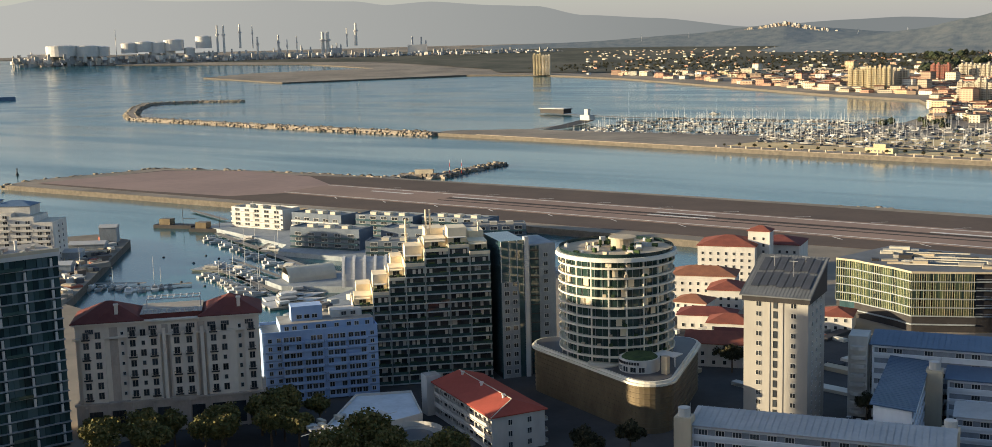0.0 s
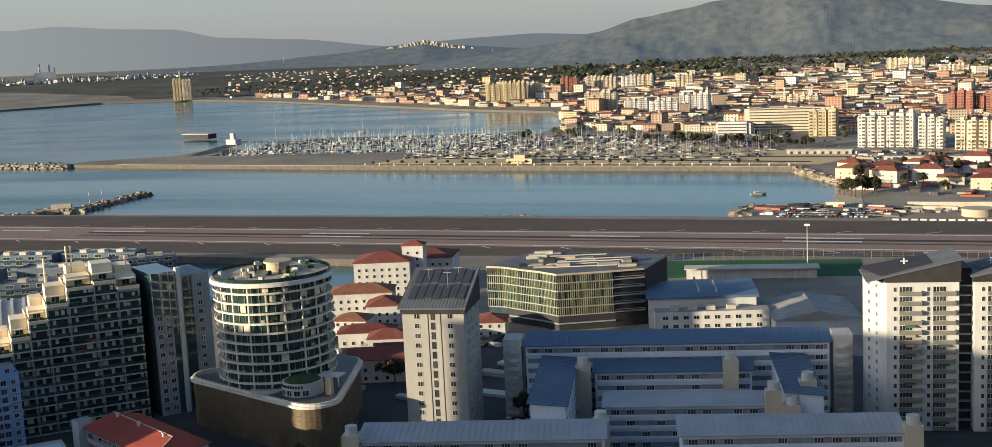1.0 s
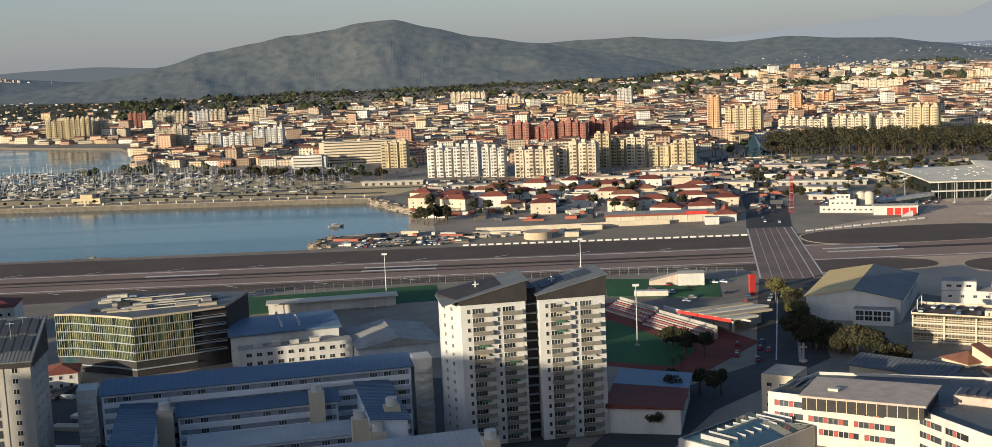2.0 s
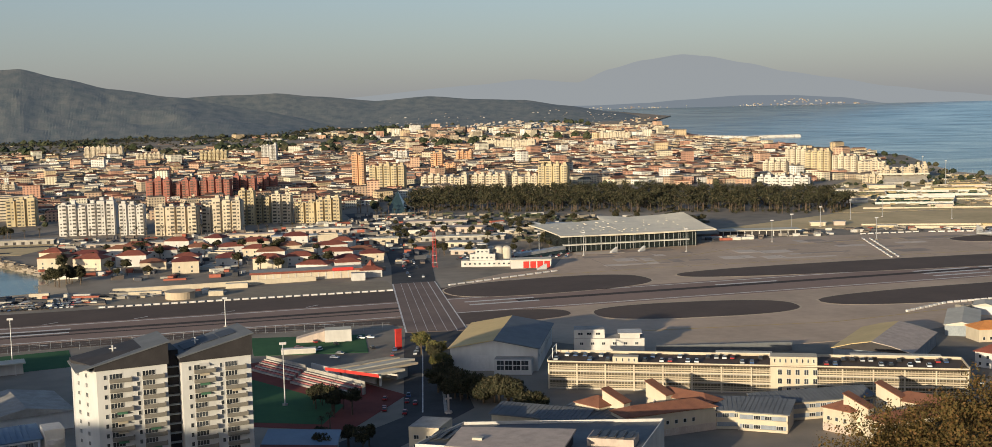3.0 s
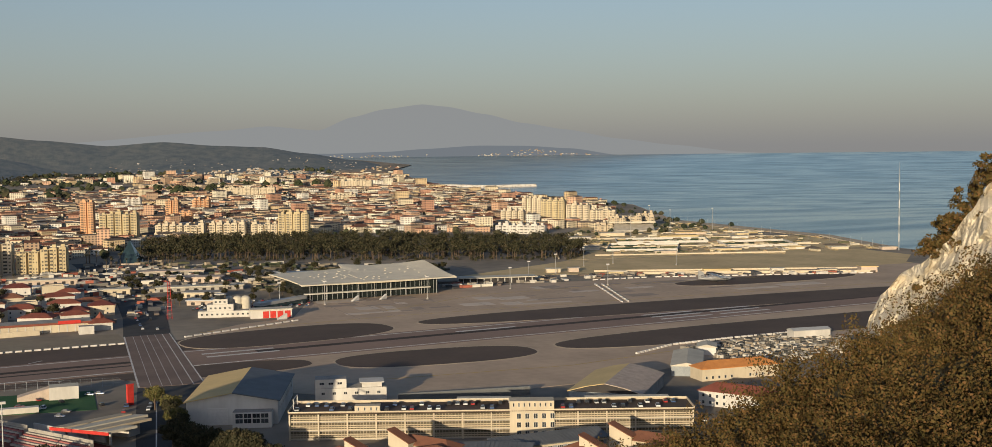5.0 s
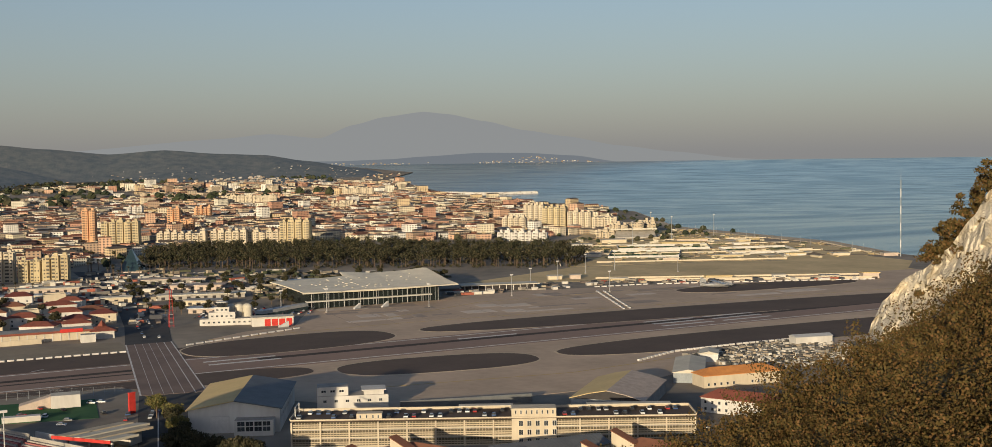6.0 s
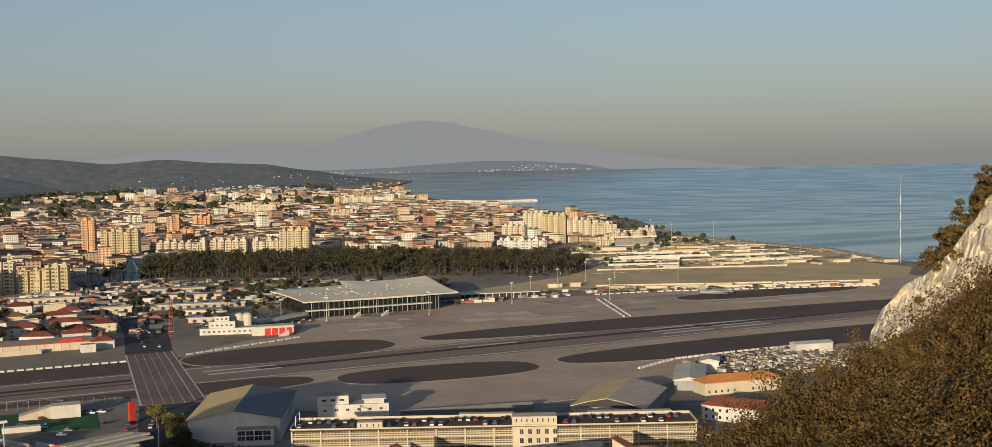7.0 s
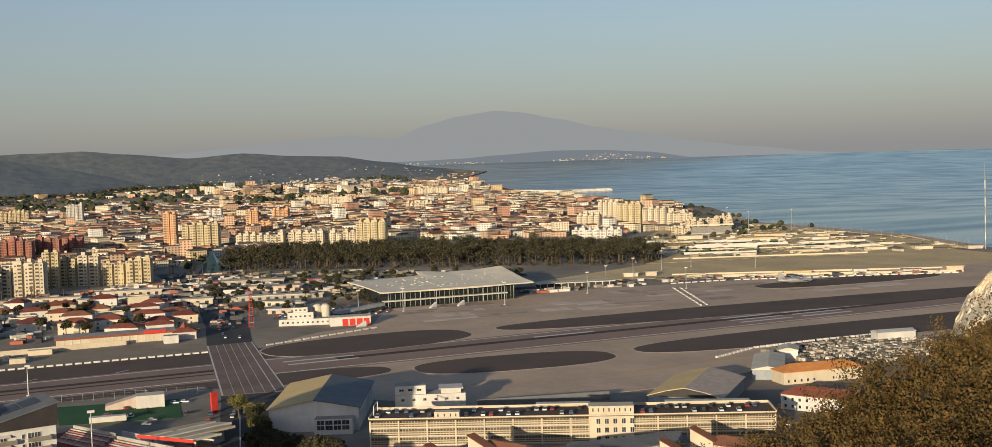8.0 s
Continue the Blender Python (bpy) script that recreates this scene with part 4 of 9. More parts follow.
        rows_of_windows(t, 2.2, 1.3, steps(0.8, w - 0.8, k), [z + 0.12], -0.06, "front", 0, FRAMEW, 2, 0.35, seed + f)
    return t


def estate():
    slab_flats("long white estate block with a blue-grey sloping roof", (-124.2, 344.4, 4), 13.1, 91, 11, 22.0, BLUEROOF, 1.6, seed=3)
    for x, y in ((-130.8, 343), (-34.5, 365.4)):
        s = thing("stair_tower", "white stair tower with curved balconies at the block's end", "stair tower", (x, y, 4), 13.5)
        part("shaft", Geo().box(0, -1.5, 0, 5.5, 7, 24.5), WHITE, s)
        for i in range(8):
            part("balcony", Geo().tube(2.8, -1.5, 1.4 + 2.75 * i, 2.5 + 2.75 * i, 2.3, 2.3, 14), WHITE, s)
    slab_flats("estate wing with a blue-grey roof and cream gable", (-97.5, 299.5, 4), 103.5, 50, 9.5, 18.0, BLUEROOF, 1.0, seed=9)
    slab_flats("estate wing with a blue-grey roof and cream gable", (-33, 322.5, 4), 103.5, 45, 9.5, 18.0, BLUEROOF, 1.0, seed=10)
    slab_flats("white cross block between two estate wings", (-101, 340, 4), 13.5, 46, 9, 16.0, BLUEROOF, 1.4, seed=5)
    slab_flats("white estate block with a low grey ribbed roof", (-92, 318, 4), 13.5, 48, 9, 12.5, GREYROOF, 1.2, seed=6)
    slab_flats("front estate block with a grey ribbed metal roof", (-142, 266, 4), 15, 62, 10, 15.8, GREYROOF, 1.6, seed=7)
    slab_flats("front estate block with a grey ribbed metal roof", (-64, 288, 4), 15, 54, 10, 15.8, GREYROOF, 1.6, seed=8)
    for x, y, h in ((-88, 300, 15), (-46, 322, 19), (-41, 320, 16), (-38, 330, 20), (-144, 266, 18), (-10, 303, 18), (-104, 338, 19), (-62, 348, 20)):
        s = thing("stair_tower", "cream rounded stair head of the estate block", "stair tower", (x, y, 4), 13.5, "stair heads")
        part("shaft", Geo().box(-2.2, -2.2, 0, 2.2, 2.2, h), CREAM, s)
        part("cap", Geo().tube(0, 0, h, h + 2.2, 1.6, 1.6, 14), WHITE, s)
        part("mast", Geo().tube(1.6, 0, h, h + 3.5, 0.09, 0.09, 6), METAL, s)


def glass_office():
    t = thing("office_building", "curved green glass office building with close vertical fins", "office building", (-148.5, 452.1, 4), 0)
    front = [(-34.9, 13.7), (-27.4, 13.1), (-18.2, 8.9), (-8.9, 5.1), (0.0, 0.0), (20.6, 10.2)]
    wing = [front[-1], (front[-1][0] + 11, front[-1][1] + 5.5)]
    back = [(34, 46), (-26, 50)]
    part("core", Geo().prism([(x, y + 0.7) for x, y in front] + [(wing[1][0], wing[1][1] + 2.5)] + back, 0, 22.6), DARK, t)
    part("base_glass", Geo().prism([(x * 0.96, y + 0.55) for x, y in front[:4]] + [(-1, 3.4), (-20, 20)], 0, 6.4), BLUEGLASS, t)
    for f in range(6):
        z = 3.0 + 3.3 * f
        part("floor_band", Geo().prism([(x, y - 0.1) for x, y in front] + [(front[-1][0], front[-1][1] + 3), (0, 4), (front[0][0], front[0][1] + 3)], z - 0.3, z + 0.15), MIDGREY, t)
        if f == 0:
            continue
        panes, fins = Geo(), Geo()
        rnd = random.Random(f)
        for a, b in zip(front, front[1:]):
            L = math.dist(a, b)
            n = int(L / 0.85)
            ux, uy = (b[0] - a[0]) / L, (b[1] - a[1]) / L
            for i in range(n):
                p0, p1 = L * i / n, L * (i + 1) / n - 0.05
                q = [(a[0] + ux * p, a[1] + uy * p) for p in (p0, p1)]
                set_in = rnd.choice((0.25, 0.25, 0.3, 0.5))
                panes.prism([q[0], q[1], (q[1][0] - uy * 0.1, q[1][1] + ux * 0.1 + set_in), (q[0][0] - uy * 0.1, q[0][1] + ux * 0.1 + set_in)], z + 0.15, z + 3.0)
                if rnd.random() < 0.93:
                    x, y = q[0]
                    fins.prism([(x, y), (x + ux * 0.13, y + uy * 0.13), (x + ux * 0.13 + uy * 0.2, y + uy * 0.13 - ux * 0.2), (x + uy * 0.2, y - ux * 0.2)], z + 0.15, z + 3.0)
        part("glazing", panes, OFFICEPANE, t, "row of green glass panes")["kind"] = "stuff"
        part("fin_screen", fins, PALEFIN, t, "row of cream vertical fins")["kind"] = "stuff"
        part("deck", Geo().prism([wing[0], wing[1], (wing[1][0] - 1, wing[1][1] + 6), (wing[0][0] - 1, wing[0][1] + 6)], z - 0.2, z + 0.15), MIDGREY, t, "open deck of the end wing")
        part("deck_rail", Geo().prism([wing[0], wing[1], (wing[1][0], wing[1][1] + 0.1), (wing[0][0], wing[0][1] + 0.1)], z + 0.9, z + 1.1), METAL, t)
    part("roof", Geo().prism([(x, y - 0.6) for x, y in front] + [wing[1]] + back, 22.6, 23.4, 0, 1), (TAN, SLATE), t)
    rnd = random.Random(8)
    for i in range(26):
        x, y = rnd.uniform(-24, 24), rnd.uniform(12, 44)
        w, d = rnd.uniform(1, 5), rnd.uniform(0.6, 2)
        part("roof_unit", Geo().box(-w, -d, 0, w, d, rnd.uniform(0.5, 1.6)), (PALEROOF, TAN, FLATROOF, DARK)[i % 4], t, "", (x, y, 23.4), 20 + rnd.uniform(-8, 8))
    for i in range(5):
        part("roof_pipe", Geo().box(-14, -0.2, 0.4, 14, 0.2, 0.8), PALEROOF, t, "", (rnd.uniform(-8, 8), 14 + 6 * i, 23.4), 18)
    return t


def sports_hall():
    t = thing("sports_hall", "sports hall with a low curved blue roof", "sports hall", (-112, 455, 4), 16)
    w, d = 42, 40
    part("wall", Geo().box(0, 8, 0, w, d, 12.5), GREYWALL, t)
    g = Geo()
    n = 12
    for i in range(n + 1):
        u = i / n
        z = 12.5 + 1.6 * (1 - (2 * u - 1) ** 2)
        g.v += [(-1, 7 + u * (d - 6), z), (w + 1, 7 + u * (d - 6), z), (-1, 7 + u * (d - 6), z - 0.8), (w + 1, 7 + u * (d - 6), z - 0.8)]
    for i in range(n):
        a, b = 4 * i, 4 * i + 4
        g.f += [(a, a + 1, b + 1, b), (a + 3, a + 2, b + 2, b + 3), (a, b, b + 2, a + 2), (b + 1, a + 1, a + 3, b + 3)]
    g.f += [(0, 2, 3, 1), (4 * n, 4 * n + 1, 4 * n + 3, 4 * n + 2)]
    g.m = [0] * len(g.f)
    part("roof", g, BLUEROOF, t, "curved blue metal roof")
    for i in range(6):
        for j in range(2):
            part("roof_vent", Geo().tube(20 + j * 7, 12 + i * 4.6, 13, 14.9, 0.6, 0.4, 8), GREYROOF, t)
    part("front_block", parapet_roof(Geo().box(2, 0, 0, w + 4, 8, 8, 0, 1), 1, 1, 8), (WHITE, FLATROOF), t)
    rows_of_windows(t, 2.0, 1.4, steps(4, w + 2, 10), [1.6, 5.0], 0)
    for x in (8, 15, 22, 30):
        part("roof_unit", Geo().box(x, 2.5, 8, x + 3.5, 5.5, 9.6), PALEROOF, t)
    s = thing("warehouse", "low hall with a pale grey roof", "warehouse", (-64, 456, 4), 16)
    part("wall", Geo().box(0, 0, 0, 32, 36, 6.5), GREYWALL, s)
    part("roof", Geo().hip(0, 0, 32, 36, 6.7, 3.0, 0.8, True), FLATROOF, s, "pale grey metal roof")
    c = thing("pavilion", "long white sports pavilion with a green pitch beside it", "pavilion", (-120, 562, 4), 10)
    part("wall", Geo().box(0, 0, 0, 60, 6, 5), WHITE, c)
    part("roof", Geo().box(-1, -3, 5, 61, 7, 5.5), PALEROOF, c)
    for x in steps(0, 60, 9):
        part("post", Geo().tube(x, -2.6, 0, 5, 0.15, 0.15, 6), FRAMEW, c)
    patch("sports_pitch", [(-150, 560), (-40, 580), (-45, 622), (-155, 606)], PITCH, "green artificial sports pitch", "pitch", 0.05)


def gabled_house(label, at, turn, w, d, h, rise, wall, roof, gable=False, seed=1, group="", wins=True, name="house", cat="house"):
    t = thing(name, label, cat, at, turn, group)
    part("wall", Geo().box(0, 0, 0, w, d, h), wall, t)
    if gable:
        for q in (0.0, 1.0):
            e = [(q * w, 0, h), (q * w, d, h), (q * w, d / 2, h + rise)] if w >= d else [(0, q * d, h), (w, q * d, h), (w / 2, q * d, h + rise)]
            part("gable", Geo().add(e, [(0, 1, 2)]), wall, t)
    part("roof", Geo().hip(0, 0, w, d, h + 0.25, rise, 0.6, gable), roof, t)
    if wins:
        for f in range(max(1, int(h / 3))):
            rows_of_windows(t, 1.1, 1.3, steps(0.6, w - 0.6, max(2, int(w / (3.4 if at[1] < 600 else 6.5)))), [1.0 + 3 * f], 0, "front", 0, None, 0, 0.1, seed)
    return t


BLUEPALE = surf("pale blue-grey flat roof", (0.62, 0.66, 0.70), (0.48, 0.52, 0.55), 0.8, 0.15)


BRIGHTRED = surf("painted red roof sheet", (0.38, 0.085, 0.058), (0.29, 0.066, 0.046), 0.75, 0.12, streak=0.3)


def gallery_house():
    t = thing("apartment_building", "white gallery-access flats under a plain red hipped roof", "apartment building", (-234.8, 275.0, 4), -27)
    w, d, h, rise = 41.0, 16.4, 10.5, 2.9
    part("wall", Geo().box(0, 1.7, 0, w, d, h), WHITE, t)
    part("end_wall", Geo().box(w - 0.3, 0, 0, w, 1.7, h), WHITE, t)
    e, r = [(-0.7, -0.7), (w + 0.6, -0.7), (w + 0.6, d + 0.7), (-0.7, d + 0.7)], [(0.9, d / 2), (w - 4.2, d / 2)]
    g = Geo()
    g.v = [(x, y, h) for x, y in e] + [(x, y, h + 0.3) for x, y in e] + [(x, y, h + 0.3 + rise) for x, y in r]
    g.f = [(3, 2, 1, 0), (0, 1, 5, 4), (1, 2, 6, 5), (2, 3, 7, 6), (3, 0, 4, 7), (4, 5, 9, 8), (5, 6, 9), (6, 7, 8, 9), (7, 4, 8)]
    g.m = [0] * 9
    roof = part("roof", g, BRIGHTRED, t, "plain red hipped roof with pale ridge capping")
    part("ridge_cap", Geo().box(r[0][0], d / 2 - 0.13, h + 0.22 + rise, r[1][0], d / 2 + 0.13, h + 0.42 + rise), PALEROOF, roof)
    hip = Geo()
    (xa, ya, za), (xb, yb, zb) = (w - 4.2, d / 2, h + 0.4 + rise), (w + 0.6, -0.7, h + 0.4)
    hip.v = [(xa - 0.13, ya, za), (xa + 0.13, ya, za), (xb + 0.13, yb, zb), (xb - 0.13, yb, zb), (xa - 0.13, ya, za - 0.3), (xa + 0.13, ya, za - 0.3), (xb + 0.13, yb, zb - 0.3), (xb - 0.13, yb, zb - 0.3)]
    hip.f = [(0, 3, 2, 1), (0, 4, 7, 3), (1, 2, 6, 5), (2, 3, 7, 6), (0, 1, 5, 4), (4, 5, 6, 7)]
    hip.m = [0] * 6
    part("hip_cap", hip, PALEROOF, roof)
    for x in (5.5, 19, 33.5):
        part("ridge_vent", Geo().tube(x, d / 2 - 0.9, h + 2.2, h + 3.6, 0.5, 0.42, 12).tube(x, d / 2 - 0.9, h + 3.6, h + 3.85, 0.62, 0.62, 12), FRAMEW, roof, "round white roof ventilator")
    for f in range(3):
        z = 3.2 * f + 0.4
        gal = part("gallery", Geo().box(0, 0, z + 2.7, w - 0.3, 1.7, z + 2.95).box(0, 0, z, w - 0.3, 0.15, z + 1.05), WHITE, t, "open white access gallery")
        for k in range(7):
            part("pier", Geo().box(5.8 * k + 0.1, 0, z + 1.05, 5.8 * k + 0.4, 0.3, z + 2.7), WHITE, gal)
        for k in range(13):
            window(t, 1.5, 1.7, 2.0 + 3.05 * k, 1.7, z + 0.7, 0, DARK if k % 3 else FRAMEW, 1)
        for y in (5.5, 11.5):
            window(t, 1.2, 1.5, w, y, z + 0.9, 90)
        part("balcony", Geo().box(w - 7, d, z, w - 1, d + 1.5, z + 0.2).box(w - 7, d + 1.4, z + 0.2, w - 1, d + 1.5, z + 1.1), WHITE, t)
    part("stair_shaft", Geo().box(-5.2, -2.0, 0, -0.75, 2.6, 12.6, 0, 1), (GREYWALL, FLATROOF), t, "tall plain pale stair shaft")
    part("shaft_link", Geo().box(-0.75, 1.75, 0, -0.002, 2.6, 10.2), WHITE, t)
    return t


def red_roofs():
    gallery_house()
    t = thing("public_building", "low white flat-roofed public building with a rounded end", "public building", (-232.8, 220.6, 4), 76.6)
    plan = [(0.0, 0.0), (37.5, -0.0), (48.6, 21.1), (34.0, 29.9)]
    part("wall", Geo().prism(plan, 0, 6.8, 0, 1), (WHITE, BLUEPALE), t)
    for (xa, ya), (xb, yb) in zip(plan, plan[1:] + plan[:1]):
        rim = part("parapet", Geo().box(0, 0, 6.8, math.dist((xa, ya), (xb, yb)), 0.35, 7.5), WHITE, t, "", (xa, ya, 0), math.degrees(math.atan2(yb - ya, xb - xa)))
    part("rotunda", Geo().tube(22.8, -16.4, 0, 8.2, 8, 8, 32, 0, 1), (WHITE, FLATROOF), t)
    g = Geo().tube(22.8, -16.4, 8.2, 9.6, 8, 8, 32)
    g.f, g.m = g.f[:32], g.m[:32]
    part("rotunda_parapet", g, WHITE, t)
    part("rotunda_court", Geo().tube(22.8, -16.4, 8.2, 8.3, 5.2, 5.2, 28), DARKROOF, t)
    for i in range(9):
        a = radians(-170 + i * 22)
        part("window", window_mesh(1.2, 2.0, None, 0), (), t, "", (22.8 + 8 * math.cos(a), -16.4 + 8 * math.sin(a), 4.2), math.degrees(a) + 90)
    rnd = random.Random(17)
    for i in range(16):
        x, y = rnd.uniform(4, 30), rnd.uniform(3, 16)
        part("roof_unit", Geo().box(-1.6, -0.7, 0, 1.6, 0.7, rnd.uniform(0.4, 1.3)), (PALEROOF, GREYROOF, WHITE)[i % 3], t, "", (x, y, 6.8), rnd.choice((0, 90)))
    part("roof_seam", Geo().box(2, 7.9, 6.8, 34, 8.1, 6.95), FRAMEW, t)
    # white houses with red roofs beyond the towers
    K = [(-262, 497, 18, 26, 22, 17, 3.5), (-250, 530, 12, 22, 20, 14, 3.0), (-244, 512, 12, 10, 8, 23, 2.0), (-254, 456, 20, 28, 16, 11, 3.0), (-232, 449, 20, 14, 18, 8, 2.6),
         (-226, 412, 20, 22, 12, 5.5, 2.4), (-208, 402, 20, 16, 12, 6.5, 2.6), (-238, 430, 10, 14, 12, 6, 2.4), (-198, 366, 20, 20, 14, 8, 3.0), (-196, 384, 20, 22, 12, 6, 2.6), (-178, 436, 15, 12, 14, 6, 2.2), (-188, 440, 10, 8, 9, 4.5, 2.0)]
    for i, (x, y, a, w, d, h, r) in enumerate(K):
        gabled_house("white rendered house with a red tiled roof", (x, y, 4), a, w, d, h, r, WHITE, (REDROOF, MAROON, REDROOF, TERRACOTTA)[i % 4], i in (8, 9), i, "white red-roofed houses")


def hangars():
    t = thing("hangar", "large grey aircraft hangar with a shallow gabled roof", "hangar", (119, 507, 4), -24)
    w, d, h, r = 38, 60, 10, 3.2
    part("wall", Geo().box(0, 0, 0, w, d, h), GREYWALL, t)
    for y in (0.0, d - 0.3):
        part("gable", Geo().add([(0, y, h), (w, y, h), (w / 2, y, h + r), (0, y + 0.3, h), (w, y + 0.3, h), (w / 2, y + 0.3, h + r)], [(0, 1, 2), (4, 3, 5)]), GREYWALL, t)
    # west slope tan, east slope dark: sun and shade put into the colours
    for sgn, nm in ((0, OLIVEROOF), (1, SLATE)):
        x0, x1 = (-1, w / 2) if sgn == 0 else (w / 2, w + 1)
        z0, z1 = (h - 0.2, h + r + 0.2) if sgn == 0 else (h + r + 0.2, h - 0.2)
        part("roof_slope", Geo().slab(x0, -0.8, x1, d + 0.8, z0 + 0.2, z1 + 0.2, 0.3), nm, t)
    part("door", Geo().box(9, -0.3, 0, 17, -0.002, 7), FRAMEW, t)
    part("annex", Geo().box(20, -7, 0, 36, -0.002, 6.5, 0, 1), (GREYWALL, FLATROOF), t)
    rows_of_windows(t, 3.0, 1.8, steps(21, 35, 4), [2, 4.2], -7)
    rows_of_windows(t, 2.0, 1.4, steps(3, d - 3, 8), [5], w, "right")
    s = thing("hangar", "gabled hangar, roof slopes coloured tan for sun and brown for shade", "hangar", (278, 462, 4), -46)
    w, d, h, r = 33, 52, 6.0, 4.0
    part("wall", Geo().box(0, 0, 0, w, d, h), MIDGREY, s)
    # gables coloured dark in place of the car park's shadow on them
    for y in (0.0, d - 0.3):
        part("gable", Geo().add([(0, y, h), (w * 0.25, y, h + r * 0.62), (w / 2, y, h + r), (w * 0.75, y, h + r * 0.62), (w, y, h), (0, y + 0.3, h), (w * 0.25, y + 0.3, h + r * 0.62), (w / 2, y + 0.3, h + r), (w * 0.75, y + 0.3, h + r * 0.62), (w, y + 0.3, h)], [(0, 4, 3, 2, 1), (5, 6, 7, 8, 9)]), DARK, s)
    # tan and brown slopes carry the sunlit and shaded sides as colour
    for sgn, nm in ((0, OLIVEROOF), (1, STONE)):
        for a, b, za, zb in ((-0.5, 0.25 * w, h, h + r * 0.62), (0.25 * w, 0.5 * w, h + r * 0.62, h + r)):
            if sgn:
                a, b, za, zb = w - b, w - a, zb, za
            part("roof_slope", Geo().slab(a, -0.6, b, d + 0.6, za + 0.35, zb + 0.35, 0.3), nm, s)
    part("door", Geo().box(8, -0.3, 0, 25, -0.002, 5.5), METAL, s)


# dark core colour stands in for shade inside the open decks
DECKGLOOM = surf("concrete decks with painted gloom", (0.16, 0.135, 0.095), (0.10, 0.085, 0.06), 0.9, 0.15, streak=0.3)


def car_park():
    t = thing("car_park_building", "long three-storey cream car park building with open screened decks", "car park", (147.9, 459.7, 4), -27.4)
    w, d = 160, 19
    part("core", Geo().box(0.6, 1.6, 0, w - 0.6, d - 0.6, 9.9), DECKGLOOM, t, "solid core darkened in colour for the shade inside the decks")
    for f in range(4):
        z = 3.5 * f
        part("deck", Geo().box(0, 0, z, w, d, z + 0.45), DARKASPH if f == 3 else FLATROOF, t)
        part("parapet", Geo().box(0, -0.2, z + 0.45, w, 0.05, z + (1.0 if f == 3 else 0.9)), CREAM, t)
        if f < 3:
            part("louvre", Geo().box(0.2, 0.1, z + 1.25, w - 0.2, 0.2, z + 1.75).box(0.2, 0.1, z + 2.1, w - 0.2, 0.2, z + 2.5), TAN, t, "tan slatted screen")
    part("rear_parapet", Geo().box(0, d - 0.2, 10.95, w, d, 12.0), CREAM, t)
    part("side_parapet", Geo().box(-0.25, 0, 10.95, -0.002, d, 12.0).box(w + 0.002, 0, 10.95, w + 0.25, d, 12.0), CREAM, t)
    n = 14
    for i in range(n + 1):
        part("column", Geo().box(-0.3, -0.45, 0, 0.3, -0.21, 10.4), CREAM, t, "", (0.4 + i * (w - 0.8) / n, 0, 0))
    bars = Geo()
    for i in range(int(w / 1.25)):
        bars.box(0.6 + 1.25 * i, -0.02, 0.5, 0.72 + 1.25 * i, 0.08, 10.2)
    part("screen_bars", bars, TAN, t)["kind"] = "stuff"
    part("stair_bay", Geo().box(w * 0.545, -0.9, 0, w * 0.655, -0.46, 10.8), CREAM, t)
    for f in range(3):
        for i in range(5):
            window(t, 1.5, 2.0, w * 0.555 + 2 + 3.3 * i, -0.9, 3.5 * f + 0.9, 0, None, 1)
    part("stair_head", Geo().box(w * 0.545, 0.3, 10.96, w * 0.655, 8, 14.6), CREAM, t, "cream stair head on the roof")
    rows_of_windows(t, 0.5, 1.4, [w * 0.545 + 1.6 + 2.1 * i for i in range(8)], [12.4], 0.3, "front", 0, None, 0)
    part("lift_head", Geo().box(26, 0.6, 10.96, 36, 5, 13.4), CREAM, t)
    rows_of_windows(t, 0.5, 1.2, [27.5, 30, 32.5, 34.6], [11.6], 0.6, "front", 0, None, 0)
    for a, b in ((66, 88), (118, 152)):
        part("roof_canopy", Geo().box(a, d - 6, 13.0, b, d - 2, 13.35), PALEROOF, t)
        for x in (a + 0.5, b - 1.0):
            part("canopy_post", Geo().box(x, d - 4.2, 10.96, x + 0.3, d - 3.9, 13.0), METAL, t)
    part("ramp_frame", Geo().box(1.0, 5, 10.96, 1.3, 5.3, 15.5).box(1.0, 15, 10.96, 1.3, 15.3, 15.5).box(1.0, 5.3, 15.2, 1.3, 15, 15.5), METAL, t)
    s = thing("control_building", "white flat-roofed airfield building with a stepped tower", "office building", (180, 520, 4), -20)
    part("wall", Geo().box(0, 0, 0, 32, 12, 7, 0, 1), (WHITE, FLATROOF), s)
    part("upper_storey", Geo().box(0, 1, 7, 14, 11, 11, 0, 1), (WHITE, FLATROOF), s)
    part("roof_slab", Geo().box(20, 0, 9, 31, 11, 9.4).box(21, 1, 7, 30, 10, 9), WHITE, s)
    rows_of_windows(s, 1.4, 1.1, steps(1, 31, 6), [4.2], 0)
    rows_of_windows(s, 2.0, 1.0, steps(1, 13, 3), [8.6], 1)
    g = thing("noise_wall", "long grey metal screen wall along the apron", "wall", (214, 505, 4), -14)
    part("panel", Geo().box(0, 0, 0, 62, 0.6, 4), SLATE, g)
    gabled_house("long cream building with an orange tiled roof", (361, 474, 4), -8, 43, 12, 5.8, 3.0, CREAM, ORANGEROOF, False, 3)
    gabled_house("white building with a red tiled roof", (327, 432, 4), -62, 34, 12, 6.5, 3.2, WHITE, REDROOF, False, 4)
    gabled_house("pale shed with a white metal roof", (357, 494, 4), -38, 15, 46, 5, 1.6, MIDGREY, PALEROOF, True, 5, "", False, "shed", "shed")
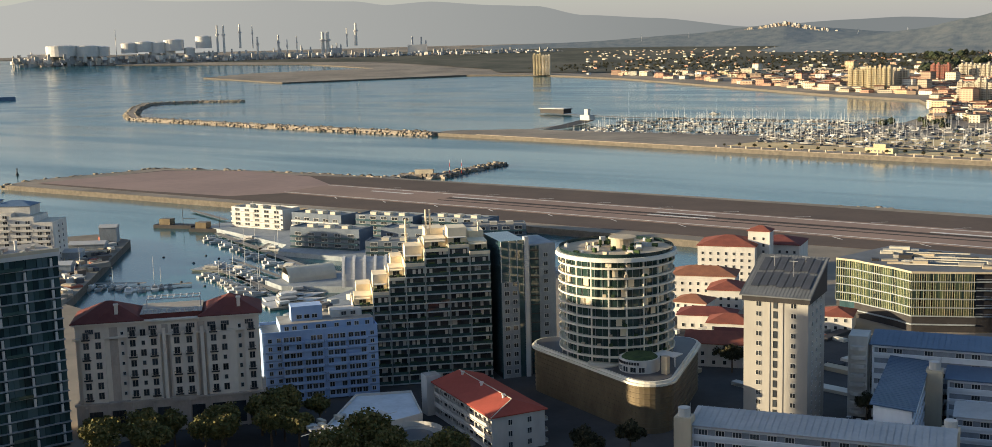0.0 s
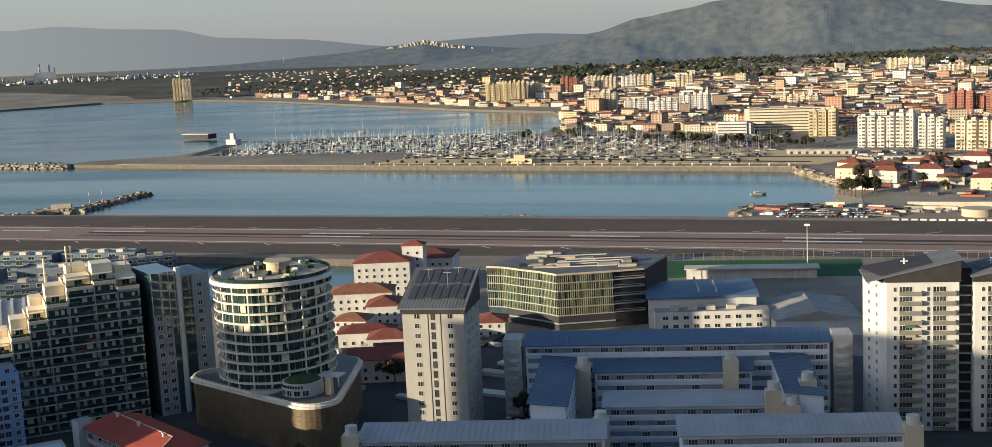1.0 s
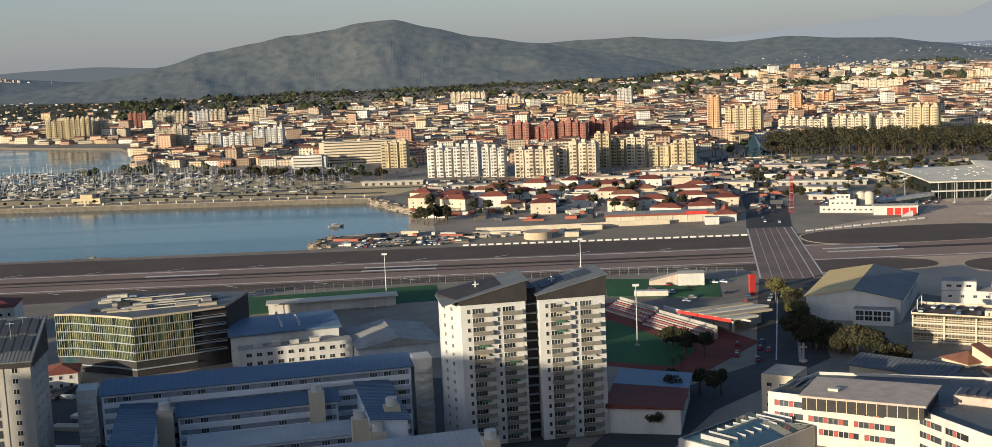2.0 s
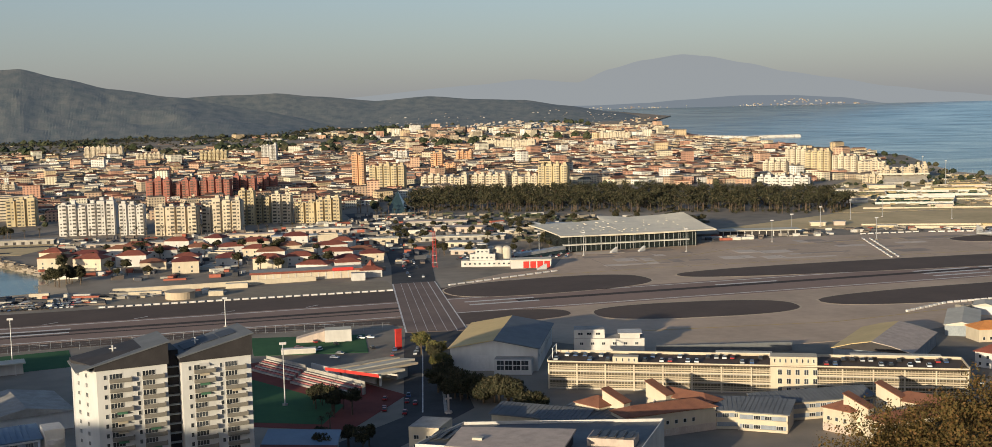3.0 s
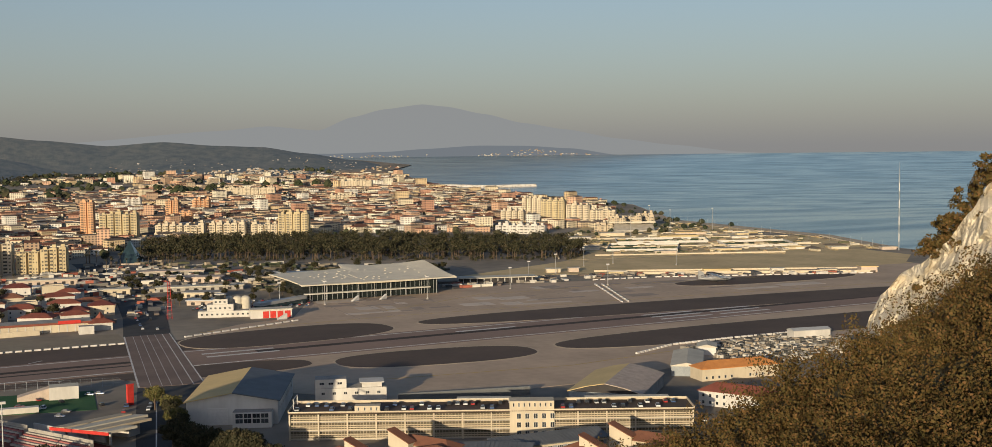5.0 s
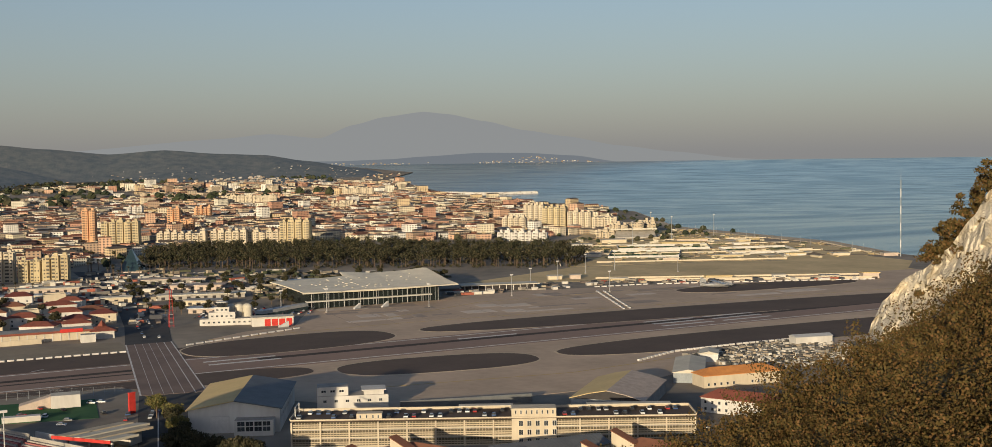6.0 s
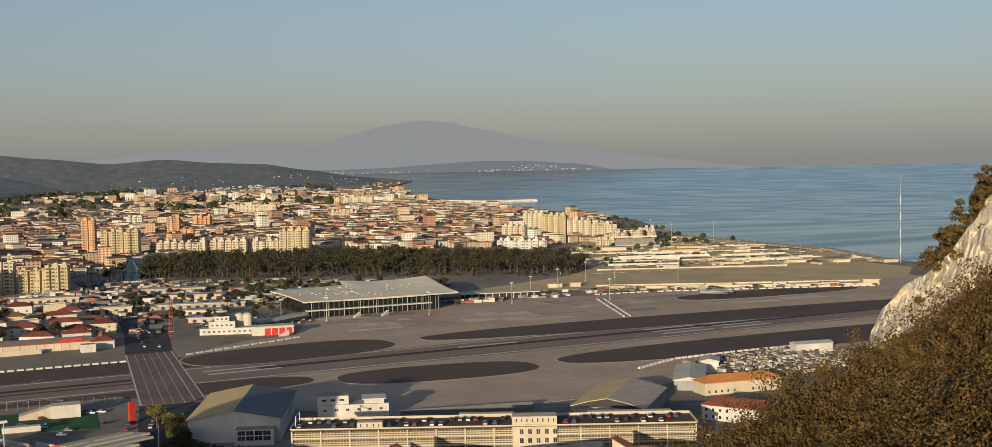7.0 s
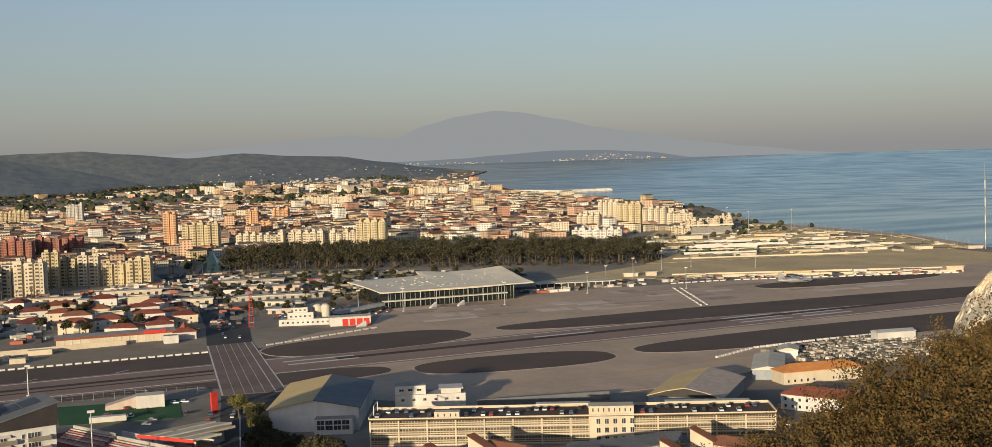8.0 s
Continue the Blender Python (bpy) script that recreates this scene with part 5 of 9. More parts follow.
    gabled_house("pale shed with a white metal roof", (405, 536, 4), -38, 10, 15, 4.5, 1.3, GREYWALL, PALEROOF, True, 6, "", False, "shed", "shed")


TERRACOTTA = surf("terracotta tiles", (0.27, 0.12, 0.07), (0.19, 0.085, 0.055), 0.85, 0.3, bump=0.05, fine=9)


FADED_PANEL = surf("dull red panel", (0.36, 0.09, 0.075), (0.28, 0.07, 0.06), 0.7, 0.5)


def ribbon(t, length, zs, at, turn, seed):
    """Rows of dark windows with red panels between them along one wall."""
    rnd = random.Random(seed)
    for z in zs:
        x = 2.0
        while x < length - 9:
            run = min(rnd.choice((8.5, 11.5)), length - x - 1)
            group = part("ribbon_window", Geo().box(x, -0.06, z, x + run, -0.002, z + 1.7), GLASS, t, "dark ribbon window", at, turn)
            n = int(run / 1.45)
            for i in range(n):
                if (i + seed) % 3 == 1:
                    part("red_panel", Geo().box(x + 1.45 * i + 0.1, -0.14, z + 0.05, x + 1.45 * i + 1.4, -0.062, z + 1.65), FADED_PANEL, group)
                part("mullion", Geo().box(x + 1.45 * i - 0.05, -0.18, z, x + 1.45 * i + 0.05, -0.145, z + 1.7), FRAMEW, group)
            x += run + 1.6


def castle_estate():
    for i, (x, y, a, w, d) in enumerate(((140, 404, -66, 12, 11), (148.5, 376.6, 6, 35, 11), (170, 406.4, -62, 25, 9), (217, 366.7, -66, 11, 12), (243.5, 369.6, -62, 27, 11), (223.8, 339.8, 8, 26, 9))):
        t = gabled_house("cream estate house with orange-red tiled roofs", (x, y, 4), a, w, d, 8.0, 2.4, CREAM, TERRACOTTA, False, i, "cream tiled estate houses")
        part("plinth", Geo().box(-0.1, -0.12, 0, w + 0.1, -0.002, 2.6), STONE, t)
    # tall monopitch stair walls between the houses
    for x, y, a in ((148, 398, -55), (167, 404, -60), (222, 362, -58), (241, 372, -60)):
        t = thing("stair_tower", "cream stair wall with a steep tiled monopitch roof", "stair tower", (x, y, 4), a, "estate stair towers")
        part("wall", Geo().prism([(0, 0), (9, 0), (9, 4), (0, 4)], 0, [13.2, 9.2, 9.2, 13.2]), CREAM, t)
        part("roof", Geo().slab(-0.3, -0.4, 9.4, 4.4, 13.6, 9.5, 0.3), TERRACOTTA, t)
        window(t, 0.9, 1.2, 4, 0, 6)
    for x, y, a, w, d, h in ((189.7, 376.5, -37, 17, 14, 6.5), (176.6, 384, -24, 30, 12, 6.5), (201, 382, -4, 44, 9, 6.5), (120, 390, -50, 30, 26, 5), (110, 408, -40, 34, 10, 5.5), (84, 372, -26, 52, 12, 8)):
        slab_flats("estate block with a dark grey sloping roof", (x, y, 4), a, w, d, h, SLATE, 1.8, CREAM, int(x))
    # the white office with red panels
    t = thing("office_building", "white stepped office building with red window panels and roof terrace", "office building", (70.3, 348.8, 4), -32.3)
    h = 13.5
    front, corner, rear = 42.1, (65.6, -17.2), [(67.4, 43.8), (6.2, 27)]
    plan = [(0, 0), (front, 0), corner, rear[0], rear[1]]
    part("wall", Geo().prism(plan, 0, h, 0, 1), (WHITE, SLATE), t)
    for (xa, ya), (xb, yb) in zip(plan, plan[1:] + plan[:1]):
        part("parapet", Geo().box(0, 0, h, math.dist((xa, ya), (xb, yb)), 0.3, h + 0.9), WHITE, t, "", (xa, ya, 0), math.degrees(math.atan2(yb - ya, xb - xa)))
    upper = [(14.1, -10.9), (46.3, -7.5), (45.1, 13.4), (12.3, 8.8)]
    part("upper_wall", Geo().prism(upper, h, h + 3.6), DARK, t, "dark glazed upper storey")
    part("upper_roof", Geo().prism([(x + (-0.8 if i in (0, 3) else 0.8), y + (-0.8 if i < 2 else 0.8)) for i, (x, y) in enumerate(upper)], h + 3.6, h + 4.2), STONE, t, "tan flat roof")
    part("roof_hatch", Geo().box(upper[0][0] + 5, upper[0][1] + 7, h + 4.2, upper[0][0] + 8, upper[0][1] + 9, h + 4.9), PALEROOF, t)
    for i in range(12):
        u = (i + 0.5) / 12
        part("mullion", Geo().box(-0.1, -0.15, h + 0.1, 0.1, 0, h + 3.5), TAN, t, "", (upper[0][0] + (upper[1][0] - upper[0][0]) * u, upper[0][1] + (upper[1][1] - upper[0][1]) * u, 0))
    for i in range(4):
        for j in range(3):
            part("solar_panel", Geo().slab(1.2 + 2.4 * i, 7 + 4.2 * j, 3.4 + 2.4 * i, 10.8 + 4.2 * j, h + 0.5, h + 1.1, 0.08), PANEL, t)
    for i in range(5):
        part("solar_panel", Geo().slab(front + 8 + 2.6 * i, 12, front + 10.4 + 2.6 * i, 20, h + 2.6, h + 3.0, 0.08), PANEL, t)
    part("panel_frame", Geo().box(front + 7.5, 11.5, h, front + 21.5, 20.5, h + 2.4), STONE, t, "tan plant screen on the roof")
    terrace = part("terrace_rail", Geo().box(front - 2, 1.0, h + 1.7, front + 14, 1.1, h + 1.8), DARK, t)
    for i in range(9):
        part("rail_post", Geo().box(front - 2 + 2 * i, 1.0, h, front - 1.92 + 2 * i, 1.1, h + 1.7), DARK, terrace)
    ribbon(t, front, [h - 3.6 * (k + 1) + 0.6 for k in range(3)], (0, 0, 0), 0, 1)
    ribbon(t, 29.1, [h - 3.6 * (k + 1) + 0.6 for k in range(3)], (front, 0, 0), -36.2, 2)
    part("end_block", Geo().box(-8.5, 17, 0, 1.5, 30, h + 1.2, 0, 1), (CREAM, FLATROOF), t, "cream stair block at the end")
    rows_of_windows(t, 1.6, 1.2, [-6.0, -2.0], [h - 2.6, h - 5.8, h - 9], 17)
    p = thing("glazed_hall", "low hall with a glazed sloping roof", "hall", (42, 334, 4), 42)
    part("wall", Geo().box(0, -22, 0, 34, 0, 6), WHITE, p)
    part("skylight", Geo().hip(1, -21, 33, -1, 6.2, 2.2, 0.3), BLUEGLASS, p)
    for i in range(9):
        part("glazing_bar", Geo().box(2.5 + i * 3.6, -16, 6.2, 2.62 + i * 3.6, -6, 8.0), GREYROOF, p)


twin_tower()
slab_tower()
round_tower()
terraced_tower()
beige_block()
lilac_block()
dark_glass_block()
estate()
glass_office()
sports_hall()
red_roofs()
hangars()
car_park()
castle_estate()


# ---- unseen plain blocks and a hill shoulder, added beyond the left edge and below the eye to shade the estate ----
for x, y, w, d, h in ((-327, 84, 84, 24, 83), (-250, 88, 62, 22, 77)):
    t = thing("apartment_tower", "unseen plain grey block added to shade the estate", "apartment tower", (x, y, 4), 0, "upper town blocks")
    part("block", Geo().box(-w / 2, -d / 2, 0, w / 2, d / 2, h), GREYWALL, t)
    part("roof", Geo().box(-w / 2 - 0.5, -d / 2 - 0.5, h, w / 2 + 0.5, d / 2 + 0.5, h + 1), FLATROOF, t)
# unseen mound, added so that its height casts shade northward
g = Geo()
for i in range(41):
    for j in range(21):
        x, y = -190 + 8 * i, -60 + 12 * j
        g.v.append((x, y, max(3.5, 62 - 0.42 * max(0, y - 70) ** 1.05 - 0.0012 * max(0, -x - 60) ** 2 + 5 * noise.noise(Vector((x * 0.03, y * 0.03, 9))))))
g.f = [(i * 21 + j, i * 21 + 21 + j, i * 21 + 22 + j, i * 21 + 1 + j) for i in range(40) for j in range(20)]
g.m = [0] * len(g.f)
lone("unseen_shade_hill", g, SCRUB, "unseen scrubby hill shoulder added below the viewpoint to cast shade", "hillside", kind="structure")
# ---- the far town ----
TOWNWALL = island_surf("town walls", [(0.66, 0.57, 0.41), (0.74, 0.68, 0.54), (0.60, 0.46, 0.28), (0.42, 0.30, 0.21), (0.70, 0.61, 0.45), (0.50, 0.28, 0.19), (0.78, 0.74, 0.66), (0.52, 0.42, 0.30), (0.62, 0.40, 0.27)], 0.9, True)
TOWNROOF = island_surf("town roofs", [(0.24, 0.10, 0.065), (0.22, 0.18, 0.145), (0.12, 0.10, 0.085), (0.26, 0.13, 0.08), (0.36, 0.32, 0.27), (0.15, 0.12, 0.10), (0.19, 0.09, 0.06)], 0.9)


def inside(x, y, pts):
    c = False
    for (xa, ya), (xb, yb) in zip(pts, pts[1:] + pts[:1]):
        if (ya > y) != (yb > y) and x < (xb - xa) * (y - ya) / (yb - ya) + xa:
            c = not c
    return c


def low_town():
    """Thousands of low houses, each with its roof, joined."""
    rnd = random.Random(11)
    walls, roofs = Geo(), Geo()
    area = [(-480, 1500), (-100, 1400), (150, 1300), (330, 1560), (560, 1640), (720, 1500), (980, 1480), (1330, 2060), (1500, 3150), (1900, 4300), (2400, 5600), (1600, 6000), (400, 5200), (-600, 3700), (-1300, 3300), (-1900, 3080), (-1300, 2560), (-850, 2180), (-640, 2060)]
    y = 1300.0
    while y < 6000:
        stepy = 15 + y * 0.0055
        x = -2000.0
        while x < 2500:
            sx = 15 + y * 0.0055
            px, py = x + rnd.uniform(-4, 4), y + rnd.uniform(-4, 4)
            if inside(px, py, area) and rnd.random() < (0.78 if py < 3000 + 0.35 * px else 0.30 if px > 0.2 * py or py < 3700 else 0.07):
                w, d = rnd.uniform(0.55, 0.95) * sx, rnd.uniform(0.55, 0.9) * stepy
                h = rnd.choice((5, 6, 6, 7, 8, 9, 10, 12))
                if rnd.random() < 0.03:
                    h = rnd.uniform(15, 26)
                a = radians(rnd.choice((-8, -8, 12, 20)) + rnd.uniform(-4, 4))
                hill = max(0.0, 1 - math.hypot(px - 1100, py - 4700) / 900) * 25
                c, s, k = math.cos(a), math.sin(a), shrink(px, py)
                base = far(px, py, GROUND_Z + hill)
                q = [base + Vector((c * u - s * v, s * u + c * v, 0)) * k for u, v in ((-w / 2, -d / 2), (w / 2, -d / 2), (w / 2, d / 2), (-w / 2, d / 2))]
                dn = Vector((0, 0, -hill * k))
                walls.add([p + dn for p in q] + [p + Vector((0, 0, h * k)) for p in q], [(0, 1, 5, 4), (1, 2, 6, 5), (2, 3, 7, 6), (3, 0, 4, 7)])
                t = [p + Vector((0, 0, h * k)) for p in q]
                if rnd.random() < 0.45:
                    mid = [(t[0] + t[3]) / 2 + Vector((0, 0, 2.2 * k)), (t[1] + t[2]) / 2 + Vector((0, 0, 2.2 * k))]
                    roofs.add(t + mid, [(0, 1, 5, 4), (2, 3, 4, 5), (0, 4, 3), (1, 2, 5)])
                else:
                    e = Vector((0, 0, 0.7 * k))
                    roofs.add(t + [p + e for p in t], [(0, 1, 5, 4), (1, 2, 6, 5), (2, 3, 7, 6), (3, 0, 4, 7), (4, 5, 6, 7)])
                    if rnd.random() < 0.35:
                        m = (t[0] + t[2]) / 2
                        sz = rnd.uniform(1, 2.2) * k
                        walls.add([m + Vector((u * sz, v * sz, zz * k)) for zz in (0.7, 3.2) for u, v in ((-1, -1), (1, -1), (1, 1), (-1, 1))], [(0, 1, 5, 4), (1, 2, 6, 5), (2, 3, 7, 6), (3, 0, 4, 7), (4, 5, 6, 7)])
            x += sx
        y += stepy
    lone("town_houses", walls, TOWNWALL, "warm cream and ochre walls of a dense low town", "houses", kind="stuff")
    lone("town_roofs", roofs, TOWNROOF, "mixed terracotta and grey flat roofs of the town", "roofs", kind="stuff")


FARPANE = surf("dark far windows", (0.10, 0.088, 0.075), (0.055, 0.05, 0.046), 0.4, 0.3)


def city_block(label, x, y, turn, w, d, h, wall, bands=False, roof=None):
    """A block of flats: a recessed body, projecting bays of differing height, storeys of windows and balconies, stair heads."""
    k = shrink(x, y)
    rnd = random.Random(int(x * 7 + y))
    t = new("apartment_block")
    t.matrix_world = Matrix.LocRotScale(far(x, y, GROUND_Z), Euler((0, 0, radians(turn))), (k, k, k))
    tagged(t, label, "apartment block", "blocks of the far town")
    part("body", Geo().box(-w / 2, 3.0, 0, w / 2, d, h - 0.6, 0, 1), (wall, roof or FLATROOF), t)
    n = 1 if bands else max(2, min(7, round(w / 9)))
    p = w / n
    rows = max(3, int(h / 3.1))
    step = h / rows
    for i in range(n):
        x0, x1 = -w / 2 + p * i + (0.06 if bands else 0.12) * p, -w / 2 + p * (i + 1) - 0.1 * p
        hb = h + rnd.choice((-step, -1.2, 0, 0, 0.8, 1.4, 2.6)) * (1 if n > 2 else 0.4)
        y0 = rnd.choice((0.0, 0.0, 0.8, 1.5))
        part("bay", Geo().box(x0, y0, 0, x1, d - 0.3, hb, 0, 1), (wall, roof or FLATROOF), t)
        g = Geo()
        cells = max(2, int((x1 - x0) / 2.7))
        cw = (x1 - x0) / cells
        wide = rnd.randrange(cells)
        for r in range(rows):
            z = step * r + 0.9
            if bands:
                g.box(x0 + 0.5, y0 - 0.12, z, x1 - 0.5, y0 - 0.002, z + 1.3)
                g.box(x0, y0 - 0.9, z - 1.1, x1, y0 - 0.13, z - 0.1, 1)
                continue
            for c in range(cells):
                if c == wide:
                    g.box(x0 + cw * c + 0.2, y0 - 0.12, z - 0.2, x0 + cw * c + cw - 0.2, y0 - 0.002, z + 1.7)
                    g.box(x0 + cw * c + 0.05, y0 - 1.0, z - 1.0, x0 + cw * c + cw - 0.05, y0 - 0.13, z + 0.1, 1)
                elif rnd.random() < 0.9:
                    g.box(x0 + cw * (c + 0.28), y0 - 0.12, z, x0 + cw * (c + 0.72), y0 - 0.002, z + 1.25)
        part("window_storey", g, (FARPANE, wall), t, "rows of dark windows and balconies")["kind"] = "stuff"
        if not bands or i == 0:
            part("stair_head", Geo().box((x0 + x1) / 2 - 1.8, d * 0.4, hb, (x0 + x1) / 2 + 1.8, d * 0.75, hb + rnd.uniform(2.2, 3.4)), wall, t)
    g = Geo()
    for r in range(rows):
        for u in (0.4, 0.7):
            g.box(-w / 2 - 0.1, d * u, step * r + 1.0, -w / 2 - 0.002, d * u + 1.4, step * r + 2.3)
    part("side_windows", g, FARPANE, t)["kind"] = "stuff"
    return t


def town_trees():
    """Dark crowns between the houses and over the country behind the town, joined."""
    rnd = random.Random(21)
    g = Geo()
    for i in range(5200):
        if i < 2400:
            x, y = rnd.uniform(-700, 1450), rnd.uniform(1330, 3300)
            s, clump = rnd.uniform(2.5, 5.5), 1
        else:
            b, r = rnd.uniform(-18, 20), rnd.uniform(3100, 9000)
            if noise.noise(Vector((b * 0.5, r * 0.0016, 4))) < 0.02:
                continue
            x, y = at_bearing(b, r)
            s = rnd.uniform(8, 17)
        if not inside(x, y, COAST) or -950 < x < -520 and y < 2100:
            continue
        k = shrink(x, y)
        c = far(x, y, GROUND_Z + s * 0.55)
        v = []
        for zz, rr in ((-0.6, 0.6), (0.0, 1.0), (0.55, 0.75)):
            for q in range(6):
                a = q * math.pi / 3 + zz
                e = rr * rnd.uniform(0.7, 1.15) * s * k
                v.append(c + Vector((math.cos(a) * e, math.sin(a) * e, zz * s * k * rnd.uniform(0.8, 1.2))))
        v.append(c + Vector((0, 0, 0.95 * s * k)))
        g.add(v, [(q + 6 * l, (q + 1) % 6 + 6 * l, (q + 1) % 6 + 6 * l + 6, q + 6 * l + 6) for l in (0, 1) for q in range(6)] + [(12 + q, 12 + (q + 1) % 6, 18) for q in range(6)])
    lone("town_trees", g, island_surf("town foliage", [(0.045, 0.055, 0.028), (0.06, 0.065, 0.035), (0.035, 0.045, 0.028), (0.075, 0.07, 0.04)], 0.95), "dark green trees scattered through the town and country", "trees", kind="stuff")


town_trees()
low_town()


BLOCK_LABEL = {
    "YELLOW": (YELLOW, "pale yellow block of flats with rows of balconies"),
    "CREAM": (CREAM, "cream block of flats in evening sun"),
    "BRICK": (BRICK, "red brick block of flats with pale window bays"),
    "WHITE": (WHITE, "white block of flats with stepped balconies"),
    "GREYWALL": (GREYWALL, "grey-white block of flats"),
    "ORANGE": (ORANGE, "ochre brick apartment tower"),
}

for bx, by, bw, bh in ((-837, 2217, 41, 40), (-787, 2185, 45, 42), (-137, 1352, 32, 27), (86, 1242, 17, 35), (103, 1255, 16, 26), (143, 1236, 23, 22), (165, 1224, 26, 24), (124, 2746, 64, 28), (297, 1608, 51, 37), (510, 1548, 43, 32), (919, 1570, 38, 37), (-2140, 3035, 27, 61),):
    city_block(BLOCK_LABEL["YELLOW"][1], bx, by, -math.degrees(math.atan2(bx, by)) - 10, bw * 0.94, min(18, max(11, bw * 0.5)), bh, YELLOW)

for bx, by, bw, bh in ((-770, 2243, 33, 39), (-518, 1829, 53, 34), (-779, 2696, 38, 33), (-732, 2658, 37, 33), (-629, 2576, 36, 35), (-526, 2494, 36, 36), (121, 1246, 22, 30), (16, 1172, 42, 27), (58, 1181, 40, 30), (-222, 1864, 60, 18), (-129, 3383, 105, 29), (-10, 2823, 66, 25), (372, 1595, 68, 20), (430, 1580, 51, 20), (478, 1572, 56, 19), (837, 2882, 140, 29), (1341, 3461, 102, 25), (954, 2546, 63, 17), (856, 1580, 37, 23), (917, 1628, 34, 39), (949, 1548, 38, 30), (979, 1526, 40, 23), (902, 3092, 125, 20), (-2106, 3033, 27, 58),):
    city_block(BLOCK_LABEL["CREAM"][1], bx, by, -math.degrees(math.atan2(bx, by)) - 10, bw * 0.94, min(18, max(11, bw * 0.5)), bh, CREAM)

for bx, by, bw, bh in ((-806, 2595, 41, 36), (2, 1591, 33, 30), (35, 1594, 33, 28), (72, 1594, 41, 29), (110, 1619, 32, 28), (144, 1674, 28, 26),):
    city_block(BLOCK_LABEL["BRICK"][1], bx, by, -math.degrees(math.atan2(bx, by)) - 10, bw * 0.94, min(18, max(11, bw * 0.5)), bh, BRICK)

for bx, by, bw, bh in ((-445, 1762, 38, 25), (-65, 1216, 56, 30), (-24, 1197, 25, 29), (239, 2687, 35, 41), (491, 2497, 33, 23), (788, 1433, 72, 12),):
    city_block(BLOCK_LABEL["WHITE"][1], bx, by, -math.degrees(math.atan2(bx, by)) - 10, bw * 0.94, min(18, max(11, bw * 0.5)), bh, WHITE)

for bx, by, bw, bh in ((-398, 1735, 44, 24), (-353, 1733, 46, 31), (-675, 2613, 35, 35),):
    city_block(BLOCK_LABEL["GREYWALL"][1], bx, by, -math.degrees(math.atan2(bx, by)) - 10, bw * 0.94, min(18, max(11, bw * 0.5)), bh, GREYWALL)

for bx, by, bw, bh in ((277, 1721, 20, 49), (433, 1904, 21, 41), (450, 1889, 22, 24), (577, 2298, 34, 25),):
    city_block(BLOCK_LABEL["ORANGE"][1], bx, by, -math.degrees(math.atan2(bx, by)) - 10, bw * 0.94, min(18, max(11, bw * 0.5)), bh, ORANGE)
city_block("long pale terraced building with dark window ribbons", -185, 1434, -2, 98, 20, 27, CREAM, True)
for bx, by, bh in ((942, 1432, 16), (975, 1441, 18), (1005, 1453, 15), (1030, 1490, 17), (900, 1400, 10)):
    city_block("tan block of flats near the beach", bx, by, -40, 26, 13, bh, TAN)
city_block("long pale terraced building with dark window ribbons", -240, 1392, -4, 40, 16, 14, WHITE, True)
t = thing("pyramid_hall", "dark glass pyramid beside the main street", "hall", (249.9, 1292.1, 4), 20)
part("shell", Geo().tube(0, 0, 0, 24, 17, 0.3, 4), BLUEGLASS, t)
part("plinth", Geo().tube(0, 0, 0, 1.2, 19, 19, 4), STONE, t)
# ---- hills and far shores ----
def crest(profile, deg):
    for (a, e), (b, f) in zip(profile, profile[1:]):
        if a <= deg <= b:
            u = (deg - a) / (b - a)
            u = u * u * (3 - 2 * u) * 0.5 + u * 0.5
            return e + (f - e) * u
    return profile[0][1] if deg < profile[0][0] else profile[-1][1]


def slope_point(profile, foot, r_crest, r_foot, rough, deg, u):
    """The point of a range's slope at a bearing, u of the way from its foot to its crest."""
    top = crest(profile, deg)
    r = r_foot + (r_crest - r_foot) * u
    x, y = at_bearing(deg, r)
    e = foot + (top - foot) * u ** 1.25
    nz = noise.fractal(Vector((x * 0.0022, y * 0.0022, 3.1)), 0.9, 2.1, 5)
    e += nz * 0.22 * rough * math.sin(math.pi * min(1.0, u * 0.93 + 0.02)) * max(0.25, (top - foot) / 2.5)
    return x, y, EYE.z + r * math.tan(radians(e))


def ridge(name, label, profile, foot, r_crest, r_foot, mat, rough=1.0, step=0.12, kind="structure", rows=14):
    """A range of hills: a slope from its foot up to a crest whose height is given by bearing, with spurs and gullies."""
    g = Geo()
    a0, a1 = profile[0][0], profile[-1][0]
    n = int((a1 - a0) / step) + 1
    for i in range(n):
        deg = a0 + (a1 - a0) * i / (n - 1)
        g.v += [slope_point(profile, foot, r_crest, r_foot, rough, deg, k / rows) for k in range(rows + 1)]
    for i in range(n - 1):
        for k in range(rows):
            a = i * (rows + 1) + k
            g.f.append((a, a + rows + 1, a + rows + 2, a + 1))
            g.m.append(0)
    return lone(name, g, mat, label, "hills", kind=kind)


# flat emission paints haze in place of lit mountain slopes
HAZE1 = glow("far hills as glowing haze", (0.128, 0.134, 0.128))
# the painted haze glow is brighter and warmer towards the low sun in the west
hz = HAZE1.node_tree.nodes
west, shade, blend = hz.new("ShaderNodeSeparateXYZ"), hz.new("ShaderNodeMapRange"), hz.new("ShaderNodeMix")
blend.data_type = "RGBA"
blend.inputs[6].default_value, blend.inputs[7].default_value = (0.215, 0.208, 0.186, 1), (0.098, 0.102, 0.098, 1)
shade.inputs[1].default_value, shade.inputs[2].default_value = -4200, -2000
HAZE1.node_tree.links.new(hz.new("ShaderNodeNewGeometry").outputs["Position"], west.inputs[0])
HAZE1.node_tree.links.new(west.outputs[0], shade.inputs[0])
